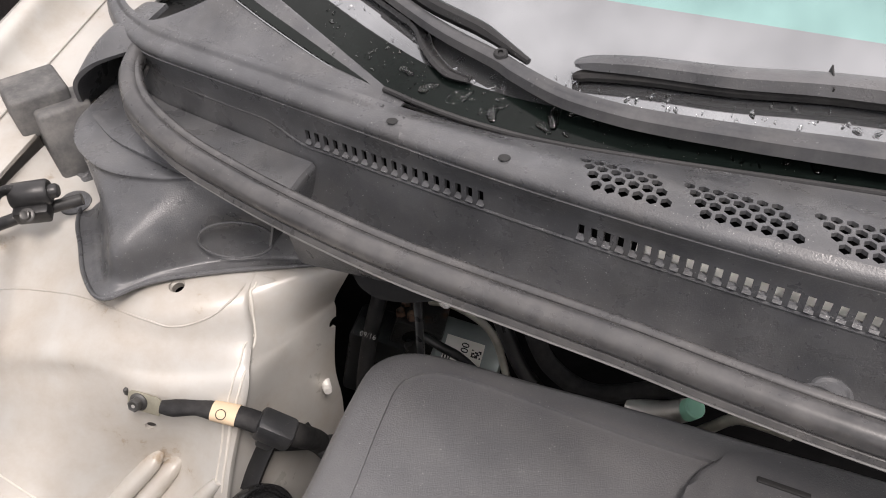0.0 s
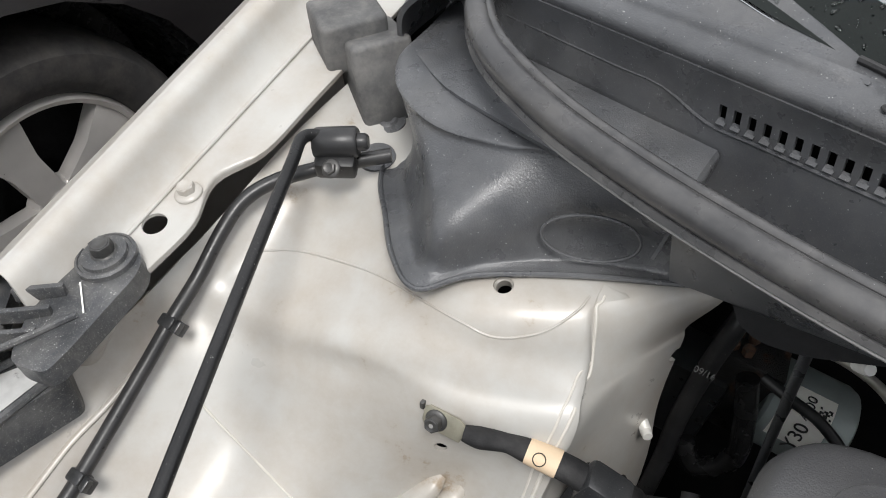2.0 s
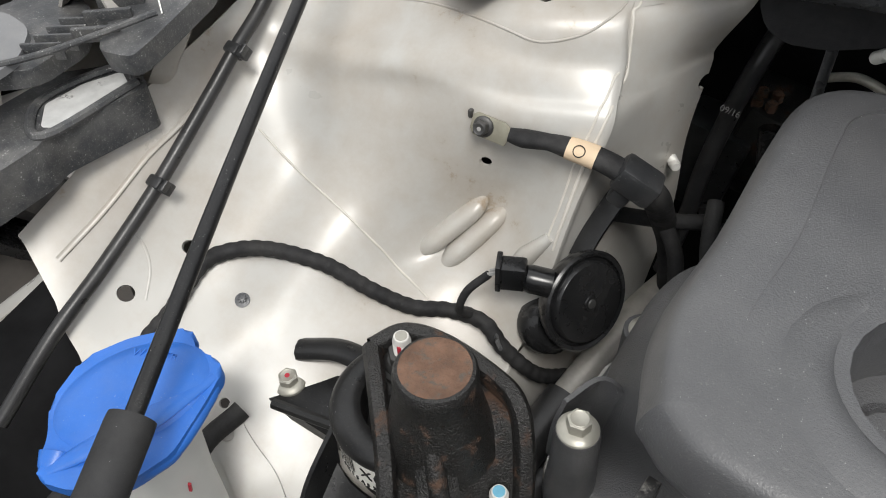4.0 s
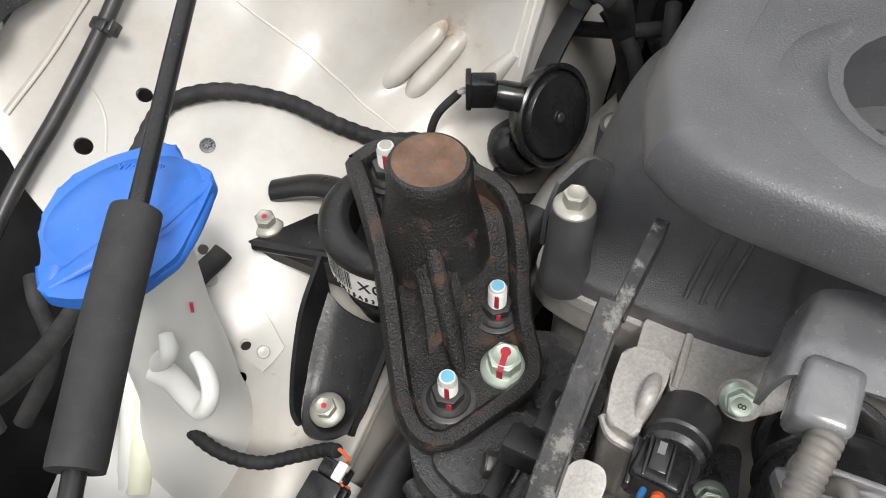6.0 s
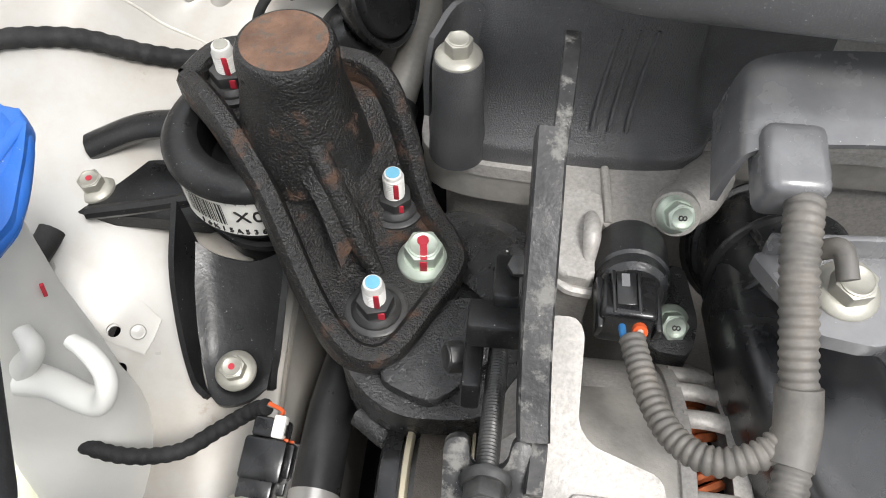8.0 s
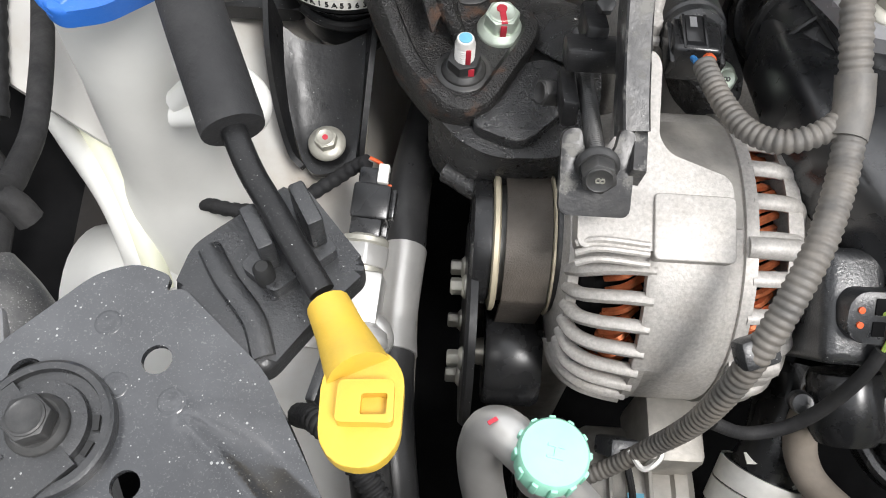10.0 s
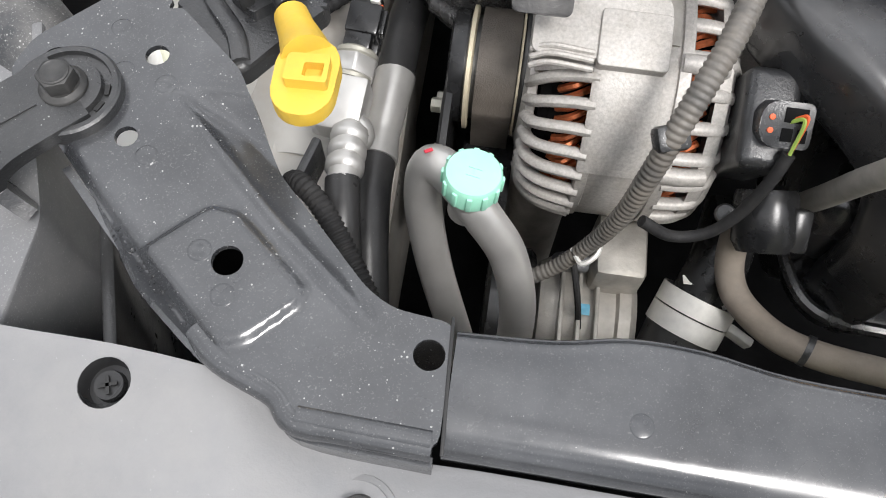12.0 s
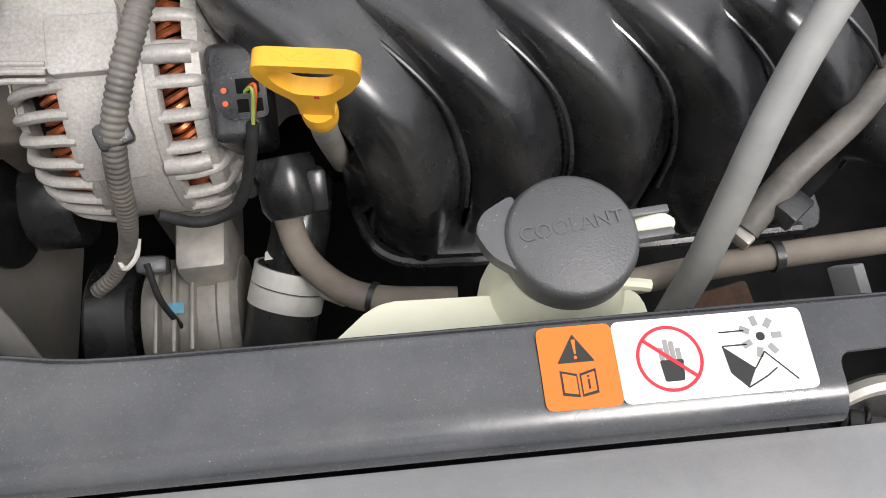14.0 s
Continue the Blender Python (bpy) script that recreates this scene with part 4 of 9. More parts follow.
    part("rear_boss", lathe([(0.0145, 0.65), (0.0135, 0.7), (0, 0.701)], (-0.026, 0.177, 0), (0, 0, 1), 20), VALVE, vc)
    part("rear_bolt", hexhead((-0.026, 0.177, 0.7), (0, 0, 1), 0.0115, 0.0085, 0.0105, 0.002, 25), ZINC, vc)
    part("top_bolt", hexhead((0.006, 0.212, 0.74), (0, 0, 1), 0.0115, 0.0085, 0.0105, 0.002, 5), ZINC, vc)
    head = thing("cylinder_head", (0.1, 0.1, 0.3), "stained cast aluminium cylinder head", "cylinder head")
    out = rounded([(-0.0415, 0.073), (-0.0425, 0.17), (-0.01, 0.2), (0.32, 0.21), (0.32, 0.09), (0.118, 0.092), (0.1, 0.0665), (0.07, 0.0605), (0.03, 0.061), (-0.014, 0.0645)], 0.012, 5)
    part("rim", prism(out, 0.659, 0.668, None, 0.0018, 2), ALU, head, "bright machined rim")
    part("flange", prism([(x * 0.99, y + 0.0012) for x, y in out], 0.638, 0.6585, None, 0.0065, 4), ALU_DARK, head)
    part("block", prism([(x + (0.012 if x < 0 else 0), y + (0.012 if y < 0.1 else -0.008)) for x, y in out], 0.25, 0.64), ALU, head)
    part("ledge", prism(rounded([(0.03, 0.066), (0.1, 0.07), (0.088, 0.046), (0.078, 0.028), (0.072, 0.026), (0.0545, 0.0265), (0.0515, 0.0415), (0.032, 0.039)], 0.004), 0.652, 0.672, None, 0.0035, 3), ALU, head)
    part("ledge_rib", sweep([(0.055, 0.064, 0.6725), (0.056, 0.045, 0.6735), (0.0565, 0.03, 0.6715)], 0.0022, 8, 5), ALU, head)
    part("chain_boss", prism(rounded([(0.026, 0.036), (0.05, 0.042), (0.0525, 0.024), (0.05, 0.008), (0.0475, -0.002), (0.0485, -0.012), (0.031, -0.0095), (0.0265, 0.014)], 0.005, 4), 0.59, 0.684, None, 0.005, 4, "top"), ALU, head)
    part("boss_bar", sweep([(0.0465, 0.024, 0.684), (0.0463, 0.017, 0.688), (0.046, 0.008, 0.689), (0.0455, 0.0, 0.682)], [0.003, 0.004, 0.0042, 0.003], 12, 5), ALU, head)
    part("boss_lip", sweep([(0.029, -0.003, 0.676), (0.036, -0.011, 0.675), (0.0475, -0.0125, 0.674)], 0.003, 8, 5), ALU, head)
    for at, ax, sp in (((0.0875, 0.0335, 0.679), (0.1, -0.75, 0.65), 10), ((0.0915, -0.004, 0.639), (0.1, -0.7, 0.75), 30)):
        b = part("head_bolt", hexhead(at, ax, 0.0125, 0.008, 0.0098, 0.0024, sp), GREENZINC, head, "pale zinc hexagon bolt")
        part("stamp", words("8", 0.006, facing(ax, V(at) + V(ax).normalized() * 0.0107, 0, up=(1, 0, 0)) @ pose(0, 0, 0, 0, 0, -90)), DARKBOLT, b)
    part("bolt_tube", sweep([(0.11, 0.072, 0.664), (0.1, 0.05, 0.672), (0.09, 0.04, 0.675), (0.0877, 0.033, 0.679)], [0.014, 0.0125, 0.0118, 0.0115], 24, 5), ALU, head)
    part("dark_bracket", prism(rounded([(0.066, 0.02), (0.1, 0.03), (0.105, -0.004), (0.1, -0.024), (0.082, -0.022), (0.07, -0.004)], 0.006), 0.62, 0.642, None, 0.004, 3), CAST_BLACK, head)
    front = thing("timing_cover", (0.0, -0.02, 0.3), "oily black cast timing cover and engine bracket", "engine bracket")
    cast = rounded([(-0.074, -0.03), (-0.055, -0.055), (-0.035, -0.066), (0.0, -0.064), (0.02, -0.05), (0.026, -0.012), (0.024, 0.045), (-0.02, 0.06), (-0.06, 0.03)], 0.014, 5)
    part("casting", prism(cast, 0.585, 0.637, None, 0.01, 4, "all"), CAST_BLACK, front)
    part("web", prism(rounded([(-0.05, -0.05), (-0.02, -0.062), (0.01, -0.03), (0.0, 0.0), (-0.03, -0.01)], 0.01), 0.63, 0.645, None, 0.006, 3), CAST_BLACK, front)
    part("gusset", loft([[(-0.022, 0.02, 0.637), (-0.005, 0.0, 0.645), (0.008, -0.016, 0.655)], [(-0.02, 0.036, 0.637), (0.0, 0.02, 0.65), (0.012, 0.004, 0.66)], [(-0.016, 0.05, 0.637), (0.004, 0.04, 0.645), (0.016, 0.025, 0.65)]], 5, 5, 0.003), CAST_BLACK, front)
    part("lower_rib", sweep([(-0.06, -0.052, 0.6), (-0.035, -0.067, 0.602), (0.0, -0.066, 0.604), (0.02, -0.054, 0.605)], 0.006, 10, 6), CAST_BLACK, front)
    part("chain_cover", box((0.05, 0.3, 0.4), pose(0.035, 0.06, 0.38), 0.02, 3), ALU_DARK, front)


valve_cover()


# ---- engine mount ----
def mount():
    cx, cy = -0.125, 0.063
    em = thing("engine_mount", (-0.11, 0.05, 0.58), "black hydraulic engine mount with rusty cast bracket and mass damper", "engine mount")

    def on_ring(a, r, z):
        return V((cx + r * math.cos(radians(a)), cy + r * math.sin(radians(a)), z))

    part("ring", lathe([(0.027, 0.675), (0.0285, 0.688), (0.031, 0.69), (0.04, 0.6905), (0.0445, 0.689), (0.0475, 0.685), (0.0475, 0.682), (0.0455, 0.6795), (0.0452, 0.655), (0.044, 0.649), (0.04, 0.646), (0.036, 0.642), (0.033, 0.61), (0.027, 0.61), (0.027, 0.675)], (cx, cy, 0), (0, 0, 1), 56), STEEL_BLACK, em)
    part("core", lathe([(0, 0.675), (0.0268, 0.665), (0.0268, 0.62), (0, 0.62)], (cx, cy, 0), (0, 0, 1), 32), RUBBER, em)
    part("lower_can", lathe([(0.0, 0.595), (0.026, 0.595), (0.031, 0.612), (0.034, 0.635), (0.042, 0.646), (0, 0.646)], (cx, cy, 0), (0, 0, 1), 32), GLOSSY, em)

    def floor_z(x, y):
        s = (x + 0.136) * 0.68 - (y - 0.076) * 0.73
        t = min(1, max(0, (s - 0.042) / 0.048))
        return 0.7005 - 0.054 * t * t * (3 - 2 * t)

    RIM = [(-0.155, 0.07), (-0.132, 0.046), (-0.108, 0.019), (-0.086, -0.012), (-0.069, -0.034), (-0.056, -0.041), (-0.042, -0.037), (-0.028, -0.012), (-0.017, 0.012), (-0.021, 0.028), (-0.037, 0.051), (-0.05, 0.072), (-0.063, 0.084), (-0.085, 0.092), (-0.12, 0.096), (-0.145, 0.09)]
    outline = [(p.x, p.y) for p in smooth_path([(x, y, 0) for x, y in (*RIM, RIM[0])], 5)[:-1]]
    bm = bmesh.new()
    centre = V((-0.083, 0.03))
    rings = []
    for k in (1.0, 0.97, 0.85, 0.7, 0.5, 0.3, 0.1):
        rings.append([bm.verts.new((centre.x + (x - centre.x) * k, centre.y + (y - centre.y) * k, floor_z(centre.x + (x - centre.x) * k, centre.y + (y - centre.y) * k))) for x, y in outline])
    low = [bm.verts.new((centre.x + (x - centre.x) * 0.93, centre.y + (y - centre.y) * 0.93, max(0.6, floor_z(x, y) - 0.03))) for x, y in outline]
    for a, b in zip([low, *rings], rings):
        for j in range(len(a)):
            k = (j + 1) % len(a)
            bm.faces.new((a[j], a[k], b[k], b[j]))
    bm.faces.new(rings[-1])
    bm.faces.new(low[::-1])
    part("bracket", bm, CAST_RUST, em, "black cast arm with brown rust")
    wall = [(x, y, floor_z(x, y) + (0.0095 if i in (0, 1, 2, 3, 14, 15, 13, 12, 11) else 0.005 if i in (4, 10) else 0.0005)) for i, (x, y) in enumerate(RIM)]
    sec = [(-1, -1.9), (-1, 0.3), (-0.6, 0.85), (0, 1), (0.6, 0.85), (1, 0.3), (1, -1.9)]
    part("rim", sweep([*wall, wall[0]], 0.0058, 8, 6, section=sec, cap=False), CAST_RUST, em, "worn rim of the cast arm")
    part("web", sweep([(-0.088, 0.037, 0.716), (-0.079, 0.027, 0.698), (-0.066, 0.014, 0.669), (-0.055, 0.003, 0.649)], [0.0045, 0.0058, 0.0062, 0.004], 12, 6), CAST_RUST, em)
    part("web_foot", loft([[(-0.098, 0.03, 0.701), (-0.083, 0.015, 0.688), (-0.071, -0.002, 0.66)], [(-0.09, 0.036, 0.712), (-0.078, 0.024, 0.697), (-0.065, 0.01, 0.666)], [(-0.072, 0.036, 0.695), (-0.064, 0.028, 0.68), (-0.056, 0.016, 0.655)]], 5, 5, 0.002), CAST_RUST, em)
    part("damper", lathe([(0.034, 0.682), (0.0295, 0.691), (0.0258, 0.699), (0.0243, 0.71), (0.0233, 0.745), (0.0227, 0.7492), (0.0214, 0.7515), (0.0195, 0.7522)], (-0.096, 0.0545, 0), (0, 0, 1), 44), CAST_RUST, em, "rust-stained mass damper cylinder")
    part("damper_face", lathe([(0.0196, 0.752), (0.0196, 0.7524), (0.012, 0.7526), (0.008, 0.7522), (0, 0.7524)], (-0.096, 0.0545, 0), (0, 0, 1), 40), CAST_RED, em, "brown rusted flat top")
    for (x, y, z), tip, sp in (((-0.136, 0.076, 0.7015), 0.026, 15), ((-0.052, 0.048, 0.6475), 0.028, 40), ((-0.053, -0.015, 0.6455), 0.026, 15)):
        part("washer", lathe([(0, 0), (0.0155, 0), (0.0155, 0.0016), (0.0145, 0.0022), (0, 0.0022)], (x, y, z - 0.0005), (0, 0, 1), 28), DARKBOLT, em)
        part("nut", hexhead((x, y, z + 0.0012), (0, 0, 1), 0.0165, 0.008, 0.0125, 0.0025, sp, dish=False), DARKBOLT, em)
        st = part("stud", thread((x, y, z), (0, 0, 1), 0.0056, tip), WHITEPLATE, em, "pale plated threaded stud")
        part("paint_mark", prism([(a * 1.0, b) for a, b in circle(0.0036, 14)], tip + 0.0001, tip + 0.0006, Matrix.Translation((x, y, z))), BLUEMARK if y < 0.06 else ZINC, st, "blue paint dab")
        part("red_mark", box((0.0035, 0.0012, 0.009), facing((0.0, 0.0, 1), (x + 0.004, y - 0.0074, z + 0.006)) , 0.0005), REDMARK, em, "red paint stripe")
        part("red_mark", box((0.0028, 0.0008, 0.011), pose(x + 0.002, y - 0.0053, z + tip - 0.009), 0.0003), REDMARK, em, "red paint stripe")
    fb = part("flange_bolt", hexhead((-0.033, 0.016, 0.6465), (0, 0, 1), 0.0175, 0.0105, 0.0138, 0.003, 8), GREENZINC, em, "pale green zinc flange bolt")
    part("red_mark", box((0.0035, 0.011, 0.0005), pose(-0.0325, 0.0125, 0.6605, 0, 0, 8), 0.0002), REDMARK, fb, "red paint stripe")
    part("red_mark", box((0.0035, 0.0008, 0.009), pose(-0.032, 0.0066, 0.6545, 0, 0, 5), 0.0002), REDMARK, fb, "red paint stripe")
    part("red_mark", lathe([(0.0, 0.6604), (0.003, 0.6604), (0.003, 0.661), (0, 0.6612)], (-0.0335, 0.0185, 0), (0, 0, 1), 12), REDMARK, fb, "red paint dab")
    # legs to the body
    # channel-shaped front leg: floor and two curved side plates
    part("front_leg", loft([[(-0.163, 0.03, 0.625), (-0.15, 0.026, 0.618), (-0.13, 0.025, 0.617), (-0.112, 0.03, 0.624)], [(-0.16, 0.0, 0.605), (-0.148, -0.003, 0.597), (-0.128, -0.003, 0.596), (-0.112, 0.0, 0.604)], [(-0.154, -0.022, 0.59), (-0.145, -0.024, 0.586), (-0.125, -0.023, 0.585), (-0.114, -0.018, 0.589)], [(-0.146, -0.042, 0.583), (-0.138, -0.047, 0.582), (-0.125, -0.043, 0.582), (-0.115, -0.034, 0.583)]], 6, 5, 0.004), STEEL_BLACK, em)
    for top, low in (([(-0.17, 0.04, 0.648), (-0.1665, 0.008, 0.632), (-0.162, -0.014, 0.612), (-0.1535, -0.036, 0.593), (-0.1455, -0.043, 0.586)], [(-0.163, 0.032, 0.622), (-0.159, 0.0, 0.602), (-0.1545, -0.022, 0.59), (-0.149, -0.037, 0.584), (-0.1445, -0.042, 0.5825)]), ([(-0.106, 0.028, 0.646), (-0.1085, 0.008, 0.628), (-0.1105, -0.01, 0.611), (-0.1125, -0.028, 0.594), (-0.1125, -0.037, 0.586)], [(-0.113, 0.03, 0.622), (-0.1135, 0.0, 0.602), (-0.1145, -0.018, 0.588), (-0.1155, -0.031, 0.584), (-0.1155, -0.036, 0.5825)])):
        part("leg_flange", loft([top, [tuple((V(p) + V(q)) / 2) for p, q in zip(top, low)], low], 5, 6, 0.0035), STEEL_BLACK, em)
    part("can_collar", lathe([(0.034, 0.638), (0.0375, 0.64), (0.038, 0.645), (0.036, 0.648), (0.034, 0.648)], (cx, cy, 0), (0, 0, 1), 48), STEEL_BLACK, em)
    part("weld_lump", sweep([on_ring(a, 0.036, 0.634 - 0.003 * math.sin(radians((a - 225) * 2))) for a in range(225, 316, 15)], 0.0035, 8, 4), STEEL_BLACK, em)
    part("side_leg", prism(rounded([(-0.24, 0.04), (-0.236, 0.07), (-0.2, 0.083), (-0.15, 0.08), (-0.15, 0.04), (-0.18, 0.04)], 0.008), 0.619, 0.629, None, 0.003), STEEL_BLACK, em)
    part("leg_gusset", sweep([(-0.234, 0.078, 0.642), (-0.2, 0.088, 0.652), (-0.155, 0.085, 0.66)], 0.009, 10, 6, flat=0.8), STEEL_BLACK, em)
    part("leg_gusset", sweep([(-0.225, 0.038, 0.632), (-0.19, 0.042, 0.638), (-0.16, 0.045, 0.645)], 0.004, 8, 6), STEEL_BLACK, em)
    part("rear_leg", loft([[(-0.115, 0.1, 0.65), (-0.085, 0.105, 0.65), (-0.06, 0.09, 0.648)], [(-0.108, 0.125, 0.643), (-0.09, 0.13, 0.645), (-0.075, 0.118, 0.637)], [(-0.105, 0.14, 0.61), (-0.088, 0.142, 0.612), (-0.075, 0.13, 0.6)]], 5, 5, 0.004), STEEL_BLACK, em)
    for p, ax in (((-0.229, 0.058, 0.629), (0, -0.05, 1)), ((-0.133, -0.029, 0.589), (0, -0.2, 1))):
        b = part("leg_bolt", hexhead(p, ax, 0.0125, 0.007, 0.0115, 0.0025, 20), ZINC, em)
        part("red_mark", lathe([(0, 0.0098), (0.0018, 0.0098), (0.0018, 0.0101), (0, 0.0102)], p, ax, 10), REDMARK, b, "red paint dab")

    def on_can(a, z, r=0.0459):
        return V((cx + r * math.cos(radians(a)), cy + r * math.sin(radians(a)), z))

    def strip(a0, a1, z0, z1, r):
        bm = bmesh.new()
        n = max(1, int((a1 - a0) / 4))
        lo, hi = ([bm.verts.new(on_can(a0 + (a1 - a0) * k / n, z, r)) for k in range(n + 1)] for z in (z0, z1))
        for k in range(n):
            bm.faces.new((lo[k], lo[k + 1], hi[k + 1], hi[k]))
        return bm

    lab = part("label", strip(224, 318, 0.6535, 0.6795, 0.0455), LABEL, em, "white printed barcode label")
    bars, a = [], 231.0
    rnd = random.Random(4)
    while a < 260:
        w = rnd.choice((0.5, 0.9, 1.4))
        bars.append(strip(a, a + w, 0.661, 0.6775, 0.0458))
        a += w + rnd.choice((0.5, 0.9))
    part("barcode", merge(*bars), INK, lab)
    for txt, a, z, size in (("X", 272, 0.669, 0.0115), ("0", 282, 0.669, 0.0115), ("0", 292, 0.669, 0.0115)):
        part("print", words(txt, size, facing((math.cos(radians(a)), math.sin(radians(a)), 0), on_can(a, z, 0.0458), -90)), INK, lab)
    for k, ch in enumerate("16K15A53631"):
        a = 240 + 5.4 * k
        part("print", words(ch, 0.0052, facing((math.cos(radians(a)), math.sin(radians(a)), 0), on_can(a, 0.6568, 0.0458), -90)), INK, lab)


mount()


# ---- alternator ----
AY, AZ = -0.089, 0.581


def alternator():
    al = thing("alternator", (0.06, AY, 0.5), "cast aluminium alternator with copper windings behind vent slots", "alternator")
    c = (0.0, AY, AZ)

    def at(x, r, a):
        """a: degrees about the shaft, 0 towards the front of the car, 90 up."""
        return V((x, AY - r * math.cos(radians(a)), AZ + r * math.sin(radians(a))))

    def shell(xs, rs, a0, a1, thick=0.004):
        n = max(3, int(abs(a1 - a0) / 6))
        return loft([[at(x, r, a0 + (a1 - a0) * k / n) for x, r in zip(xs, rs)] for k in range(n + 1)], 1, 3, thick)

    part("stator_band", lathe([(0.07, 0.046), (0.0805, 0.0462), (0.0815, 0.048), (0.0815, 0.084), (0.0805, 0.0858), (0.07, 0.086)], c, (1, 0, 0), 72), ALU, al, "smooth aluminium stator band")
    part("rotor", lathe([(0, 0.012), (0.05, 0.014), (0.055, 0.02), (0.055, 0.107), (0.05, 0.113), (0, 0.114)], c, (1, 0, 0), 40), DARKVOID, al)
    for x0 in (0.021, 0.0865):
        coil = [sweep([at(x0 + 0.003, 0.063 + 0.004 * (k % 2), 5 * k), at(x0 + 0.011, 0.0705, 5 * k + 3), at(x0 + 0.02, 0.064 + 0.004 * (k % 2), 5 * k + 7)], 0.0023, 6, 4) for k in range(72)]
        tagged(part("winding", merge(*coil), COPPER, al), "copper wire windings", kind="stuff")
    # front housing: closed cast quarter above, ribs and slots below
    part("front_plate", lathe([(0.02, 0.0), (0.03, 0.0), (0.045, 0.004), (0.056, 0.006), (0.059, 0.011), (0.05, 0.012), (0.02, 0.012)], c, (1, 0, 0), 56), ALU, al)
    part("front_rim", lathe([(0.0805, 0.04), (0.083, 0.041), (0.083, 0.047), (0.0805, 0.048), (0.076, 0.048), (0.076, 0.04), (0.0805, 0.04)], c, (1, 0, 0), 72), ALU, al)
    part("front_shell", shell((0.008, 0.013, 0.02, 0.03, 0.042), (0.058, 0.069, 0.0755, 0.0795, 0.082), 58, 165), ALU, al)
    for k in range(24):
        a = 172 + 10.6 * k
        if a % 360 > 58 and a % 360 < 166:
            continue
        part("front_rib", sweep([at(0.007, 0.054, a - 4), at(0.011, 0.067, a - 2), at(0.02, 0.0755, a), at(0.032, 0.0795, a + 1), at(0.044, 0.0815, a + 1)], 0.0041, 10, 5, flat=0.85), ALU, al)
    part("rear_rim", lathe([(0.08, 0.0855), (0.0825, 0.086), (0.0825, 0.092), (0.08, 0.093), (0.074, 0.093), (0.074, 0.0855), (0.08, 0.0855)], c, (1, 0, 0), 72), ALU, al)
    part("rear_plate", lathe([(0.02, 0.128), (0.05, 0.127), (0.062, 0.123), (0.066, 0.117), (0.06, 0.113), (0.02, 0.113)], c, (1, 0, 0), 56), ALU, al)
    for k in range(26):
        a = 13.85 * k
        part("rear_rib", sweep([at(0.09, 0.0795, a), at(0.104, 0.0785, a), at(0.115, 0.074, a), at(0.122, 0.06, a)], 0.0044, 10, 5, flat=0.75), ALU, al)
    for a in (20, 66):
        part("through_bolt_lug", sweep([at(0.087, 0.081, a), at(0.1, 0.0815, a), at(0.112, 0.079, a)], 0.0055, 10, 4), ALU, al)
    # cast arm that rises to the mounting ear, stepped down to the stator, and the raised pad
    tilt = Matrix.Translation((0, -0.1, 0.6714)) @ Matrix.Rotation(math.atan2(0.028, 0.078), 4, "X")
    k = math.hypot(0.078, 0.028) / 0.078
    arm = [(0.004, -0.03), (0.004, 0.008), (0.021, 0.02), (0.0235, 0.058), (0.028, 0.063), (0.039, 0.063), (0.0425, 0.057), (0.0415, 0.022), (0.047, 0.0145), (0.0755, 0.005), (0.0775, -0.0015), (0.0775, -0.03)]
    part("mount_ear", prism(rounded([(x, y * k) for x, y in arm], 0.005, 4), -0.016, 0.0, tilt, 0.0022, 3), ALU, al)
    part("raised_pad", prism(rounded([(0.0395, -0.004), (0.0395, -0.036), (0.078, -0.036), (0.078, -0.0045)], 0.003, 3), -0.014, 0.0022, tilt, 0.0022, 3), ALU, al)
    part("pad_drop", shell((0.0395, 0.045, 0.07, 0.0778), (0.0835, 0.0848, 0.0848, 0.0835), 18, 66, 0.003), ALU, al)
    for dy in (-0.0275, -0.032, -0.037):
        part("arm_rib", sweep([tilt @ V((0.004, dy - 0.002, -0.003)), tilt @ V((0.015, dy, 0.0004)), tilt @ V((0.038, dy - 0.0015, -0.0002))], 0.0017, 8, 5), ALU, al)
    # same casting as the arm; the recess's shade is put in by darker metal
    part("recess", shell((0.04, 0.06, 0.084), (0.0835, 0.084, 0.083), 72, 118, 0.003), ALU_DARK, al)
    part("rear_band", lathe([(0.0785, 0.108), (0.0765, 0.116), (0.071, 0.119), (0.07, 0.116), (0.0745, 0.109), (0.0785, 0.108)], c, (1, 0, 0), 64), ALU, al)
    part("foot", box((0.05, 0.03, 0.03), pose(0.05, AY - 0.02, AZ - 0.085), 0.006), ALU_DARK, al)
    # pulley
    pc = (0.0, AY, AZ + 0.006)
    part("pulley", lathe([(0, -0.036), (0.03, -0.036), (0.0335, -0.034), (0.0335, 0.0), (0.0385, 0.001), (0.0395, 0.0025), (0.0395, 0.0045), (0.03, 0.006), (0, 0.006)], pc, (1, 0, 0), 56), DARKBOLT, al)
    part("pulley_ring", lathe([(0.0365, -0.0325), (0.0396, -0.0318), (0.0396, -0.0295), (0.038, -0.0285), (0.03, -0.0285), (0.03, -0.0325), (0.0365, -0.0325)], pc, (1, 0, 0), 56), GASKET, al, "cream plated pulley flange")
    part("pulley_ring", lathe([(0.0375, -0.0008), (0.0405, -0.0004), (0.0405, 0.0008), (0.0375, 0.001)], pc, (1, 0, 0), 56), GASKET, al, "cream plated pulley flange")
    part("clutch_cap", lathe([(0, -0.044), (0.031, -0.044), (0.0355, -0.0425), (0.0362, -0.04), (0.0362, -0.0338), (0, -0.0338)], pc, (1, 0, 0), 40), GLOSSY, al)
